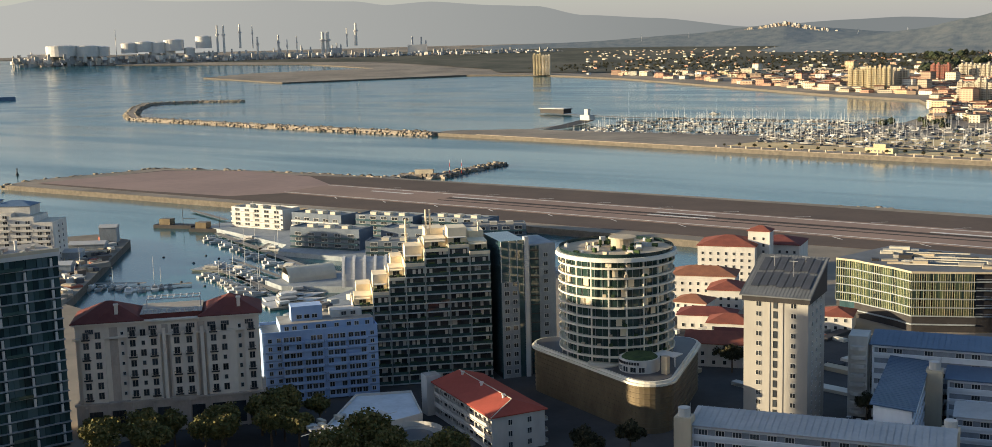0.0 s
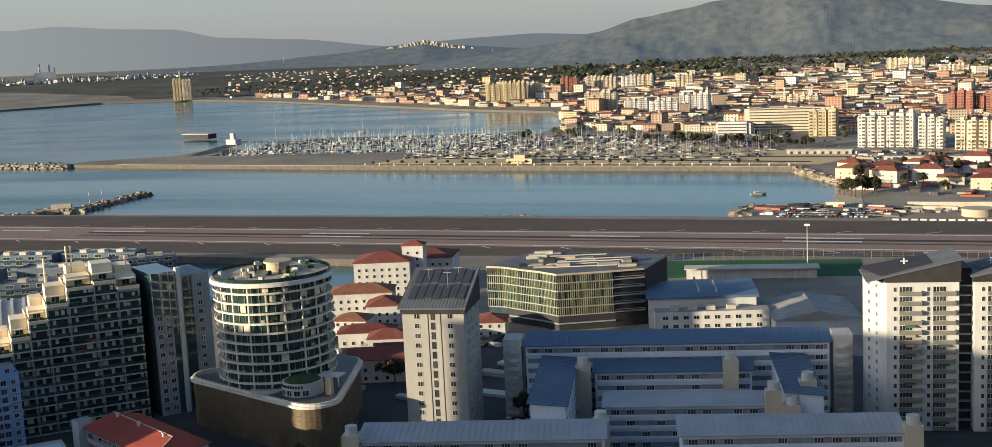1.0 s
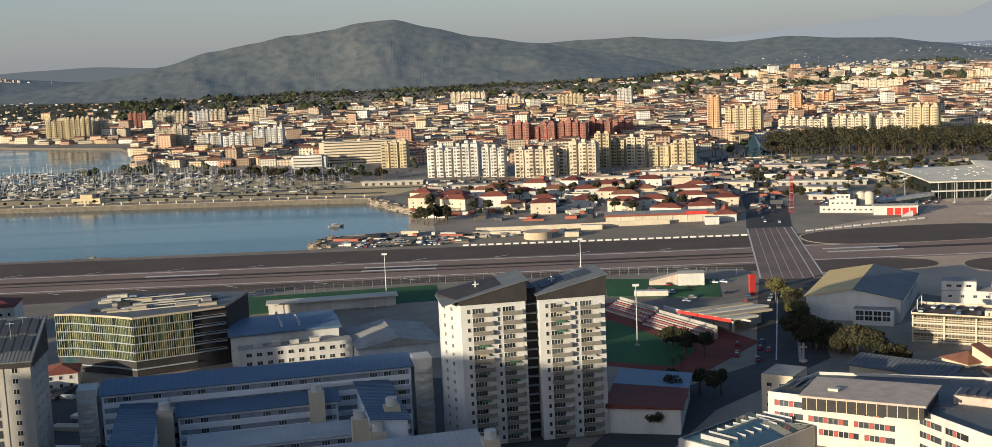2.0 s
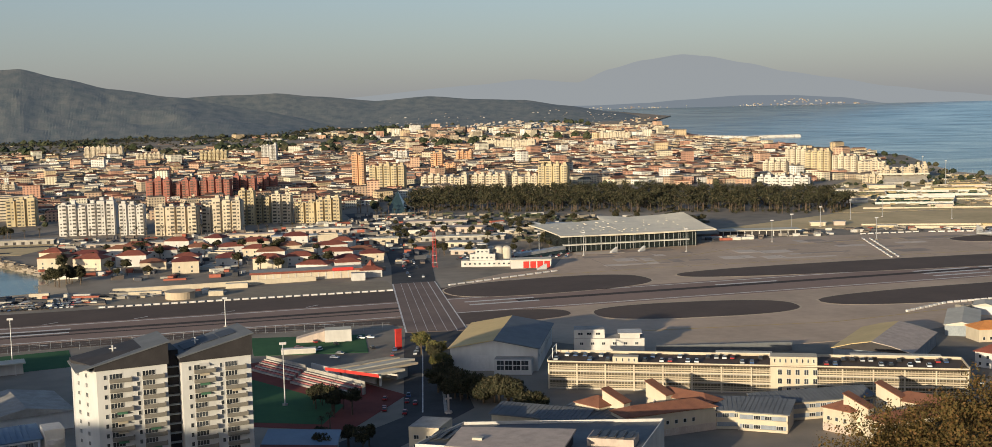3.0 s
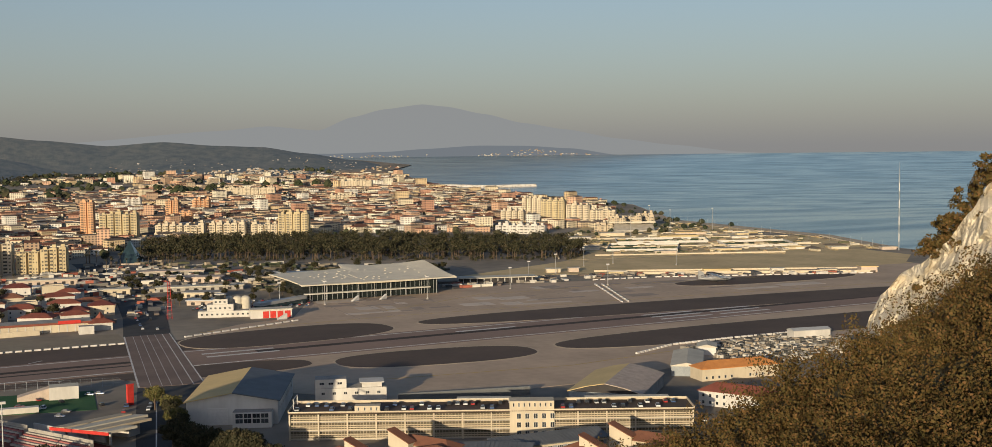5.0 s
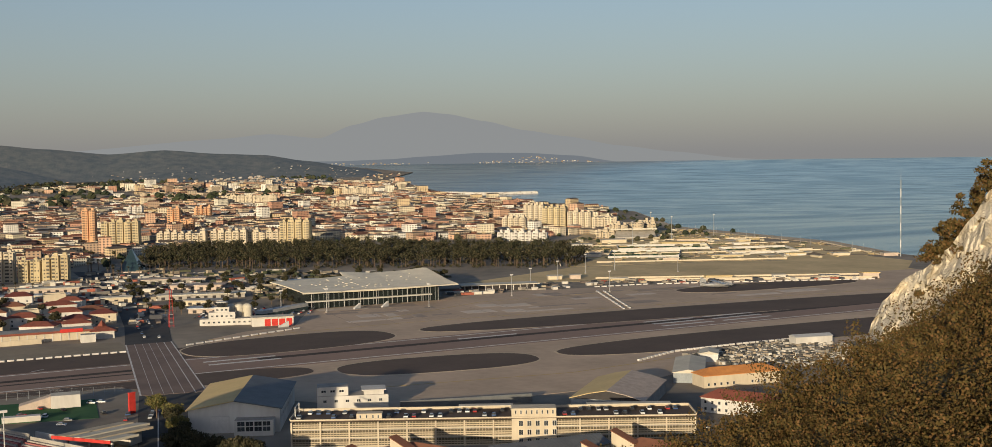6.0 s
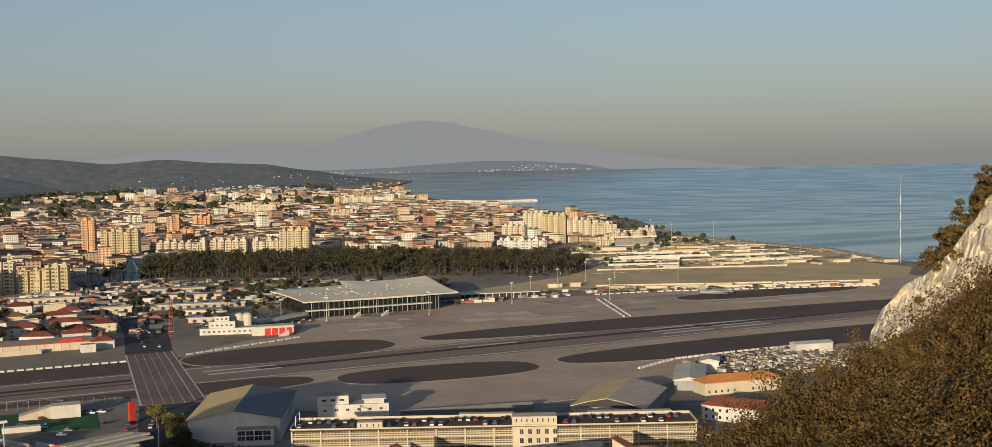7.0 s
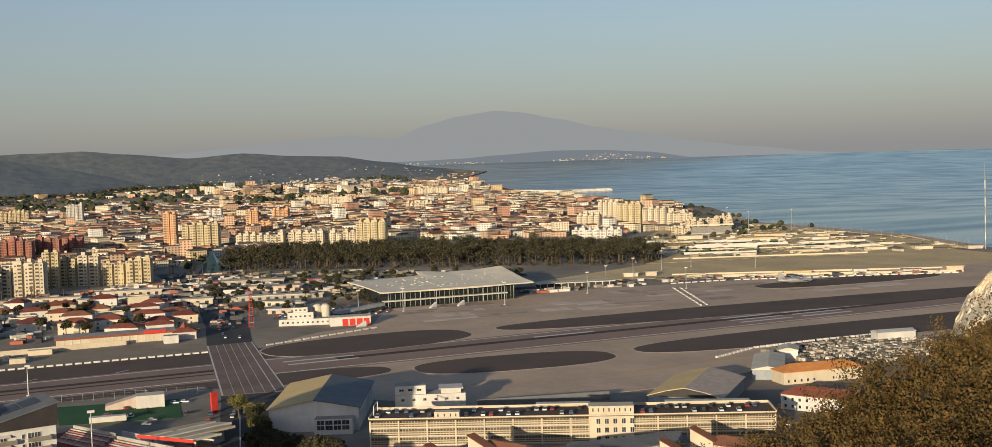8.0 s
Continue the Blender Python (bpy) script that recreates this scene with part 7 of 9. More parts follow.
# ---- houses north of the runway ----
def villas():
    rnd = random.Random(21)
    spots = [(-90, 1000), (-66, 975), (-40, 1000), (-62, 945), (-32, 950), (-8, 972), (-14, 920), (10, 935), (36, 960), (8, 890), (20, 1010), (46, 1000), (62, 965), (40, 925), (70, 925), (64, 885), (88, 900), (96, 945), (92, 985), (120, 960), (118, 915), (122, 880), (140, 930), (134, 990), (66, 1030), (100, 1030), (130, 1035), (-30, 1030), (4, 1040), (36, 1050), (-88, 960), (92, 860), (118, 845), (142, 890)]
    for i, (x, y) in enumerate(spots):
        w, d, h = rnd.uniform(17, 25), rnd.uniform(12, 15), rnd.choice((5.5, 7, 8.5))
        if i % 9 == 8:
            t = thing("house", "cream flat-roofed house behind the runway", "house", (x, y, 4), rnd.uniform(-20, 0), "houses by the frontier")
            part("wall", parapet_roof(Geo().box(0, 0, 0, w, d, h, 0, 1), w, d, h), (CREAM, FLATROOF), t)
            rows_of_windows(t, 1.2, 1.3, steps(0.5, w - 0.5, 4), [1.2], 0)
        else:
            gabled_house("cream villa with a red hipped tile roof", (x, y, 4), rnd.uniform(-30, 5), w, d, h, rnd.uniform(2.4, 3.2), WHITE if i % 3 else CREAM, (REDROOF, MAROON, TERRACOTTA, REDROOF)[i % 4], False, i, "red-roofed villas")
    # the long low building, the pagoda, sheds, the round tank
    t = thing("depot_building", "long low cream depot with a red-brown roof edge", "depot", (58, 822, 4), -4)
    part("wall", Geo().box(0, 0, 0, 74, 16, 5.0), CREAM, t)
    part("roof", Geo().box(-1, -1, 5.0, 75, 17, 6.4, 0, 1), (REDROOF, FLATROOF), t)
    for x in steps(2, 72, 14):
        part("pilaster", Geo().box(x - 0.3, -0.25, 0, x + 0.3, -0.002, 5), WHITE, t)
    part("sign_board", Geo().box(54, -1.3, 5.2, 68, -1.05, 7.4), RED, t, "red sign board")
    s = thing("shed", "small white cabin in front of the depot", "shed", (122, 800, 4), -4)
    part("wall", Geo().box(0, 0, 0, 9, 7, 5, 0, 1), (WHITE, FLATROOF), s)
    p = thing("pavilion", "white pavilion with a steep pointed red roof", "pavilion", (138, 818, 4), -4)
    part("wall", Geo().box(-7, -6, 0, 7, 6, 5), WHITE, p)
    part("roof", Geo().hip(-7, -6, 7, 6, 5.2, 3.0, 1.2).tube(0, 0, 7.6, 11.5, 3.0, 0.15, 4), REDROOF, p)
    w = thing("water_tank", "round low concrete tank", "tank", (11, 772, 4), 0)
    part("drum", Geo().tube(0, 0, 0, 4.2, 9, 9, 28, 0, 1), (SAND, FLATROOF), w)
    part("rim", Geo().tube(0, 0, 4.2, 4.6, 9.4, 9.4, 28), SAND, w)
    for x, y, ww, d, h in ((28, 772, 9, 6, 3), (-20, 790, 20, 4, 3), (-80, 806, 12, 5, 3.4), (40, 800, 14, 5, 3.2), (-30, 815, 30, 3, 2.4)):
        b = thing("shed", "low pale shed beside the runway", "shed", (x, y, 4), -5, "runway sheds")
        part("wall", Geo().box(0, 0, 0, ww, d, h, 0, 1), (CREAM, PALEROOF), b)
    lone("wall", Geo().box(-30, 0, 0, 100, 0.5, 3.2), CREAM, "long cream boundary wall", "wall", at=(0, 808, 4), turn=2)
    # frontier halls and bus sheds
    for i, (x, y, a, ww, d, h) in enumerate(((-60, 1095, -9, 150, 10, 4), (95, 1075, -9, 60, 12, 5), (215, 1010, -14, 70, 10, 4.5), (240, 1075, -24, 46, 16, 6), (225, 960, -30, 30, 14, 5), (330, 1080, -20, 70, 8, 4), (120, 1120, -9, 50, 12, 6), (60, 1110, -9, 40, 10, 5), (-150, 1160, -8, 60, 12, 5), (216, 910, -26, 24, 12, 4.5), (170, 1010, -10, 24, 10, 6), (228, 1150, -15, 60, 14, 5))):
        h *= 0.75
        b = thing("low_hall", "long low pale hall near the frontier", "hall", (x, y, 4), a, "frontier halls")
        part("wall", Geo().box(0, 0, 0, ww, d, h), (STONE, CREAM, FLATROOF)[i % 3], b)
        for xx in steps(1, ww - 1, int(ww / 7)):
            part("doorway", Geo().box(xx - 1.4, -0.12, 0.2, xx + 1.4, -0.002, h * 0.7), DARK, b)
        part("roof", Geo().box(-1, -1, h, ww + 1, d + 1, h + 0.7), (FLATROOF, GREYROOF, PALEROOF, STONE)[i % 4], b)
    # north of the apron
    lone("wall", Geo().box(0, 0, 0, 205, 0.8, 2.4), CREAM, "long white perimeter wall north of the apron", "wall", at=(625, 907, 4), turn=-29.5)
    HALLS = ((560, 968, -24, 16, 10, 6), (580, 962, -24, 12, 8, 7), (680, 890, -28, 30, 9, 5), (735, 862, -28, 14, 8, 5), (770, 838, -28, 20, 8, 4), (795, 812, -28, 18, 12, 10), (600, 925, -24, 20, 6, 4), (700, 1170, -24, 50, 14, 6), (735, 1205, -24, 40, 16, 7), (760, 1080, -24, 30, 8, 4), (830, 1075, -24, 44, 8, 4), (905, 1040, -22, 28, 9, 4.5))
    MORE_HALLS = ((945, 1010, -22, 24, 10, 5), (985, 975, -22, 20, 10, 6), (880, 1240, -24, 60, 20, 8), (960, 1200, -24, 26, 10, 5), (850, 1330, -24, 40, 16, 8), (940, 1290, -24, 50, 20, 6), (1000, 1240, -20, 20, 10, 5), (780, 1300, -20, 40, 12, 6), (660, 1245, -20, 50, 14, 7))
    for i, (x, y, a, ww, d, h) in enumerate((x, y, a, w * 0.8, d, h * 0.5) for x, y, a, w, d, h in HALLS + MORE_HALLS):
        b = thing("low_hall", "low sunlit hall beyond the apron", "hall", (x, y, 4), a, "halls beyond the apron")
        part("wall", Geo().box(0, 0, 0, ww, d, h), (CREAM, STONE, YELLOW, WHITE)[i % 4], b)
        part("roof", Geo().box(-0.8, -0.8, h, ww + 0.8, d + 0.8, h + 0.6), (PALEROOF, FLATROOF, OLIVEROOF)[i % 3], b)
    # stands of the far stadium
    g = thing("grandstand", "sunlit grandstand with a slanted roof", "grandstand", (905, 1390, 4), -25)
    part("terrace", Geo().prism([(0, 0), (60, 0), (60, 16), (0, 16)], 0, [2, 2, 10, 10]), FLATROOF, g)
    part("roof", Geo().prism([(-2, 4), (62, 4), (62, 18), (-2, 18)], 11.5, [13.5, 13.5, 12.5, 12.5]), PALEROOF, g)
    part("post", Geo().box(0, 16, 0, 0.6, 17, 12).box(59, 16, 0, 59.6, 17, 12), METAL, g)


villas()


# ---- stadium, petrol station, roadside ----
FADEDRED = surf("faded red seats", (0.34, 0.13, 0.12), (0.26, 0.10, 0.09), 0.8, 0.4)


def stadium():
    patch("athletics_track", [(18, 448), (62, 424), (92, 470), (50, 560), (26, 552)], surf("red running track", (0.20, 0.06, 0.045), (0.15, 0.045, 0.035), 0.95, 0.1), "dark red running track", "track", 0.06)
    patch("sports_pitch", [(22, 452), (54, 436), (66, 462), (36, 520), (24, 515)], PITCH, "green football pitch inside the track", "pitch", 0.10)
    patch("sports_pitch", [(40, 572), (92, 560), (98, 606), (42, 618)], PITCH, "green training pitch beside the runway", "pitch", 0.10)
    for x, y, a, w in ((36, 540, -62, 30), (50, 508, -62, 40)):
        t = thing("grandstand", "small open stand with rows of red and white seats", "grandstand", (x, y, 4), a)
        for r in range(7):
            part("bench", Geo().box(0, 1.2 * r, 0, w, 1.2 * r + 1.2, 0.8 + 0.55 * r), FADEDRED if r % 2 else FLATROOF, t)
        part("back_wall", Geo().box(0, 8.5, 0, w, 8.9, 5.4), FLATROOF, t)
    lone("wall", Geo().box(0, 0, 0, 46, 0.6, 2.6), WHITE, "white wall behind the stand", "wall", at=(62, 534, 4), turn=-62)
    t = thing("petrol_station", "petrol station canopy in tan panels with a red front edge", "petrol station", (64.5, 505, 4), -50)
    for i, (deep, mat) in enumerate(((30, TAN), (31, PALEROOF), (26, TAN), (13, PALEROOF))):
        part("canopy_panel", Geo().prism([(7.2 * i + 0.2, 0.3), (7.2 * i + 6.9, 0.3), (7.2 * i + 6.9 + 0.3 * deep, deep), (7.2 * i + 0.2 + 0.3 * deep, deep)], 5.6, [6.2, 6.6, 6.6, 6.2]), mat, t, "tan canopy panel")
    part("canopy_edge", Geo().box(0, 0, 5.0, 29, 0.28, 6.3), RED, t, "red front edge of the canopy")
    for x in (3, 14, 25):
        part("column", Geo().box(x, 5, 0, x + 0.8, 5.8, 5.2), FRAMEW, t)
    part("shop", Geo().box(8, 18, 0, 24, 25, 4.4), WHITE, t)
    r = thing("totem_sign", "tall red roadside totem", "sign", (107, 563, 4), 20)
    part("panel", Geo().box(-1.6, -0.5, 0, 1.6, 0.5, 9), RED, r)
    part("cap", Geo().box(-1.7, -0.6, 9, 1.7, 0.6, 9.6), RED, r)
    s = thing("school_building", "grey school block with blue and red roofs", "school", (24, 360, 4), 78)
    part("wall", Geo().box(0, -22, 0, 40, 0, 8), GREYWALL, s)
    part("roof", Geo().prism([(-1, -23), (22, -23), (22, 1), (-1, 1)], 8, [8.4, 8.4, 9.6, 9.6]), MAROON, s)
    part("roof", Geo().prism([(22.3, -23), (41, -23), (41, 1), (22.3, 1)], 8, [8.4, 8.4, 9.6, 9.6]), BLUEROOF, s)
    rows_of_windows(s, 1.4, 1.4, steps(1, 39, 10), [1.4, 4.8], -22)
    w = thing("shed", "white box shed with a dark lean-to by the pitch", "shed", (76, 592, 4), -8)
    part("wall", Geo().box(0, 0, 0, 13, 9, 6, 0, 1), (WHITE, PALEROOF), w)
    part("lean_to", Geo().prism([(-14, 2), (-0.1, 2), (-0.1, 9), (-14, 9)], 0, [2, 5.4, 5.4, 2]), STONE, w)
    d = thing("dugout", "long white team shelter by the pitch", "shelter", (52, 566, 4), -8)
    part("roof", Geo().box(0, 0, 2.8, 16, 4, 3.2), WHITE, d)
    part("wall", Geo().box(0, 3.6, 0, 16, 4, 2.8), WHITE, d)
    m = thing("monument", "slender pale stone cross on a stepped base", "monument", (101, 436, 4), 0)
    part("base", Geo().tube(0, 0, 0, 0.8, 1.6, 1.3, 8), STONE, m)
    part("column", Geo().box(-0.35, -0.3, 0.8, 0.35, 0.3, 7.0), STONE, m)
    part("cross_arm", Geo().box(-1.3, -0.28, 5.2, 1.3, 0.28, 5.8), STONE, m)



stadium()
for nm, pts in (("fence_a", [(-160, 600), (-40, 632)]), ("fence_b", [(-40, 622), (36, 632)]), ("fence_c", [(36, 632), (112, 612)])):
    (xa, ya), (xb, yb) = pts
    L = math.dist(*pts)
    f = thing("fence", "tall thin wire fence beside the runway", "fence", (xa, ya, 4), math.degrees(math.atan2(yb - ya, xb - xa)), "runway fences")
    for i in range(int(L / 5) + 1):
        part("post", Geo().box(i * 5 - 0.05, -0.05, 0, i * 5 + 0.05, 0.05, 4.2), MIDGREY, f)
    for z in (0.6, 1.8, 3.0, 4.1):
        part("rail", Geo().box(0, -0.02, z, L, 0.02, z + 0.03), MIDGREY, f)


# ---- cars ----
CARPAINT = [surf("car paint " + n, c, tuple(k * 0.9 for k in c), 0.3, 0.5, spec=0.5) for n, c in (("white", (0.7, 0.7, 0.7)), ("silver", (0.4, 0.41, 0.42)), ("black", (0.02, 0.02, 0.025)), ("red", (0.35, 0.03, 0.03)), ("blue", (0.05, 0.09, 0.2)))]
TYRE_MAT = surf("tyre rubber", (0.02, 0.02, 0.02), (0.03, 0.03, 0.03), 0.9, 2)


def car_meshes(paint):
    b = Geo().add([(-2.1, -0.85, 0.3), (2.1, -0.85, 0.3), (2.1, 0.85, 0.3), (-2.1, 0.85, 0.3), (-2.1, -0.85, 0.85), (2.1, -0.8, 0.75), (2.1, 0.8, 0.75), (-2.1, 0.85, 0.85)], [(3, 2, 1, 0), (0, 1, 5, 4), (1, 2, 6, 5), (2, 3, 7, 6), (3, 0, 4, 7), (4, 5, 6, 7)])
    c = Geo().add([(-1.7, -0.8, 0.83), (1.0, -0.8, 0.83), (1.0, 0.8, 0.83), (-1.7, 0.8, 0.83), (-1.2, -0.65, 1.45), (0.4, -0.65, 1.45), (0.4, 0.65, 1.45), (-1.2, 0.65, 1.45)], [(0, 1, 5, 4), (1, 2, 6, 5), (2, 3, 7, 6), (3, 0, 4, 7), (4, 5, 6, 7)])
    c.m = [1, 1, 1, 1, 0]
    return b.mesh("body", paint), c.mesh("cabin", paint, GLASS)


CARS = [car_meshes(p) for p in CARPAINT]
WHEEL = Geo()
WHEEL.add([(0.32 * math.cos(a), y, 0.32 + 0.32 * math.sin(a)) for y in (-0.1, 0.1) for a in [math.pi / 4 * i for i in range(8)]], [tuple(range(8)), tuple(reversed(range(8, 16)))] + [(i, 8 + i, 8 + (i + 1) % 8, (i + 1) % 8) for i in range(8)])
WHEEL = WHEEL.mesh("wheel", TYRE_MAT)


def car(x, y, turn, k, z=4.1, wheels=True, group="cars on the road"):
    t = thing("car", "small %s car" % ("white", "silver", "black", "red", "blue")[k % 5] + " parked or stopped on asphalt", "car", (x, y, z), turn, group)
    part("body", CARS[k % 5][0], (), t)
    part("cabin", CARS[k % 5][1], (), t)
    if wheels and y < 520:
        for wx in (-1.3, 1.3):
            for wy in (-0.8, 0.8):
                part("wheel", WHEEL, (), t, "", (wx, wy, 0))


rnd = random.Random(77)
for i in range(20):
    u = rnd.random()
    side = rnd.choice((0, 1))
    car(76 + 36 * u + side * 11 + rnd.uniform(-2, 2), 440 + 145 * u, 76 + 180 * side, rnd.randrange(5))
for i in range(24):
    u = rnd.random()
    side = rnd.choice((0, 1))
    car(160 + 40 * u + side * 9, 790 + 330 * u, 80 + 180 * side, rnd.randrange(5), wheels=False)
for i in range(44):
    x = 3 + i * 3.5 + rnd.uniform(-0.5, 0.5)
    if 85 < x < 108 or 25 < x < 37:
        continue
    c, s = math.cos(radians(-27.4)), math.sin(radians(-27.4))
    yy = rnd.choice((4.6, 12.5, 12.5))
    car(147.9 + c * x - s * yy, 459.7 + s * x + c * yy, 62.6, rnd.randrange(5), 14.96, False, "cars on the car park roof")
for i in range(60):
    car(-104 + 2.9 * (i % 20) + rnd.uniform(-0.4, 0.4), 762 + 9 * (i // 20) + rnd.uniform(-0.5, 0.5), 88, rnd.randrange(5), 4.05, False, "cars in the shore car park")
for i in range(35):
    car(-90 + 4.2 * (i % 35) + rnd.uniform(-0.6, 0.6), 1112 + 8 * (i // 35) - 0.66 * (i % 35), 80, rnd.randrange(5), 4.1, False, "cars by the frontier")
for i in range(30):
    car(rnd.uniform(58, 100), rnd.uniform(525, 600) - 0, rnd.choice((10, 100, -30)), rnd.randrange(5)) if i < 12 else car(300 + rnd.uniform(-10, 22), 420 + rnd.uniform(-16, 28), rnd.choice((-17, 73)), rnd.randrange(5))
for i in range(10):
    car(-235 + rnd.uniform(0, 60), 385 + rnd.uniform(-6, 14), rnd.choice((20, 110)), rnd.randrange(5), 4.05, False)
for i in range(14):
    car(-128 + i * 3.2, 336 + rnd.uniform(-1, 1) + i * 0.7, 103, rnd.randrange(5), 4.05)


for i in range(90):
    u, v = i % 15, i // 15
    car(214 + 5.5 * u + 4 * v + rnd.uniform(-0.8, 0.8), 880 + 7.5 * v - 1.6 * u + rnd.uniform(-0.5, 0.5), 75, rnd.randrange(5), 4.05, False, "cars parked behind the airfield")
# ---- lorry park with stacked pipes and boxes by the apron ----
def yard():
    """A yard crowded with pale boxes and boats under covers."""
    rnd = random.Random(5)
    g = Geo()
    for i in range(1100):
        u, v = rnd.random(), rnd.random()
        x, y = 412 + 100 * u - 4 * v, 492 + 66 * v + 12 * u
        w, d, h = rnd.uniform(0.5, 1.9), rnd.uniform(0.4, 1.1), rnd.uniform(0.5, 2.2)
        a = rnd.uniform(0, 3.14)
        c, s = math.cos(a), math.sin(a)
        q = [(x + c * p - s * r, y + s * p + c * r) for p, r in ((-w, -d), (w, -d), (w, d), (-w, d))]
        g.prism(q, 4.0, 4 + h)
    lone("stored_goods", g, island_surf("stored goods", [(0.50, 0.47, 0.42), (0.22, 0.20, 0.17), (0.58, 0.54, 0.47), (0.12, 0.11, 0.10), (0.36, 0.30, 0.23), (0.08, 0.08, 0.075)]), "crowded yard of pale crates and rubble", "yard", kind="stuff")
    b = thing("shed", "white metal box shed in the yard", "shed", (484, 548, 4), -12)
    part("wall", Geo().box(0, 0, 0, 24, 8, 5.5), WHITE, b)
    part("roof", Geo().hip(0, 0, 24, 8, 5.6, 1.2, 0.4, True), GREYROOF, b)


yard()
a = thing("aircraft", "grey four-engined transport aircraft parked on the apron", "aircraft", (640, 822, 4), 160)
fus = Geo()
prof = [(-14, 0.3), (-12.5, 1.4), (-9, 2.0), (4, 2.0), (9, 1.4), (15, 0.4)]
for (xa, ra), (xb, rb) in zip(prof, prof[1:]):
    ring = [(math.cos(2 * math.pi * i / 12), math.sin(2 * math.pi * i / 12)) for i in range(12)]
    fus.add([(xa, ra * c, 3.2 + ra * s) for c, s in ring] + [(xb, rb * c, 3.2 + rb * s) for c, s in ring], [(i, (i + 1) % 12, 12 + (i + 1) % 12, 12 + i) for i in range(12)])
part("fuselage", fus, METAL, a)
part("wing", Geo().box(-3, -19, 5.0, 1, 19, 5.5), METAL, a)
part("tail_fin", Geo().prism([(10, -0.2), (15, -0.2), (15, 0.2), (10, 0.2)], 3.6, [8, 10.5, 10.5, 8]), METAL, a)
part("tailplane", Geo().box(11.5, -7, 5.6, 14, 7, 5.9), METAL, a)
for y in (-10, -5, 5, 10):
    part("engine", Geo().box(-5, y - 0.6, 4.2, -1, y + 0.6, 5.4), METAL, a)
for x, y in ((-9, 0), (0, -2), (0, 2)):
    part("wheel", Geo().tube(x, y, 0.14, 1.4, 0.6, 0.6, 8), TYRE_MAT, a)
for x, y, an in ((330, 862, 30), (352, 860, 30), (250, 795, 10)):
    s = thing("boarding_stairs", "white mobile boarding stairs on the apron", "boarding stairs", (x, y, 4.1), an, "boarding stairs")
    part("ramp", Geo().prism([(0, 0), (7, 0), (7, 2), (0, 2)], 0.6, [1, 4, 4, 1]), FRAMEW, s)
    part("chassis", Geo().box(0, 0, 0, 7, 2, 0.6), METAL, s)
def clutter(name, label, category, pts, n, seed, low, high, colours):
    """A crowd of small vehicles, crates, huts and walls too small to tell apart, joined."""
    rnd = random.Random(seed)
    xs, ys = [p[0] for p in pts], [p[1] for p in pts]
    g, made = Geo(), 0
    while made < n:
        x, y = rnd.uniform(min(xs), max(xs)), rnd.uniform(min(ys), max(ys))
        if not inside(x, y, pts):
            continue
        made += 1
        w, d, h = rnd.choice((2.2, 2.4, 4.5, 8)) * rnd.uniform(0.8, 1.2), rnd.uniform(1.0, 2.4), rnd.uniform(low, high)
        a = radians(rnd.choice((-12, -12, 78, 78, 20)) + rnd.uniform(-5, 5))
        c, q = math.cos(a), math.sin(a)
        g.prism([(x + c * u - q * v, y + q * u + c * v) for u, v in ((-w, -d), (w, -d), (w, d), (-w, d))], 4.0, 4.0 + h)
    lone(name, g, island_surf(name.replace("_", " "), colours), label, category, kind="stuff")


MIXED = [(0.55, 0.52, 0.47), (0.10, 0.10, 0.11), (0.30, 0.27, 0.23), (0.62, 0.58, 0.50), (0.16, 0.13, 0.11), (0.36, 0.12, 0.08), (0.45, 0.38, 0.28), (0.06, 0.06, 0.065)]
clutter("frontier_clutter", "parked vehicles, huts and low walls by the frontier", "clutter", [(-90, 1060), (60, 1055), (150, 1060), (168, 860), (190, 860), (215, 1010), (340, 1000), (330, 1130), (220, 1300), (120, 1180), (-90, 1170)], 520, 3, 1.0, 3.2, MIXED)
clutter("park_edge_clutter", "parked cars, huts and hedges between the terminal and the park", "clutter", [(300, 965), (430, 985), (500, 1030), (470, 1120), (330, 1240), (250, 1300), (235, 1150)], 300, 11, 1.0, 3.4, [(0.50, 0.46, 0.40), (0.06, 0.07, 0.04), (0.10, 0.10, 0.06), (0.30, 0.26, 0.20), (0.05, 0.055, 0.035), (0.36, 0.30, 0.22), (0.14, 0.12, 0.09)])
clutter("villa_clutter", "garden walls, sheds and cars among the villas", "clutter", [(-95, 940), (-40, 865), (100, 840), (150, 840), (158, 1040), (-60, 1050)], 240, 4, 0.8, 3.0, MIXED)
clutter("field_clutter", "sheds, low walls, huts and vehicles over the dry ground", "clutter", [(700, 1120), (800, 1040), (920, 1000), (1010, 1000), (1070, 1180), (1100, 1500), (930, 1480), (780, 1320)], 360, 5, 0.5, 2.2, [(0.55, 0.48, 0.34), (0.34, 0.26, 0.17), (0.62, 0.56, 0.44), (0.18, 0.15, 0.11), (0.42, 0.33, 0.18), (0.12, 0.12, 0.07)])
clutter("apron_service_clutter", "service vehicles and containers beside the terminal", "clutter", [(428, 902), (540, 892), (560, 905), (700, 850), (800, 800), (806, 812), (640, 905), (560, 935), (440, 940)], 110, 6, 1.0, 2.6, MIXED)
clutter("shore_clutter", "boats on trailers and sheds beside the shore car park", "clutter", [(-120, 766), (-50, 764), (40, 784), (30, 800), (-60, 812), (-120, 808)], 90, 7, 0.8, 2.4, MIXED)
clutter("quay_clutter", "laid-up boats, crates and cars along the seaward quay", "clutter", [(-482, 306), (-505, 330), (-606, 432), (-640, 440), (-600, 380), (-540, 310)], 130, 9, 0.8, 2.6, MIXED)
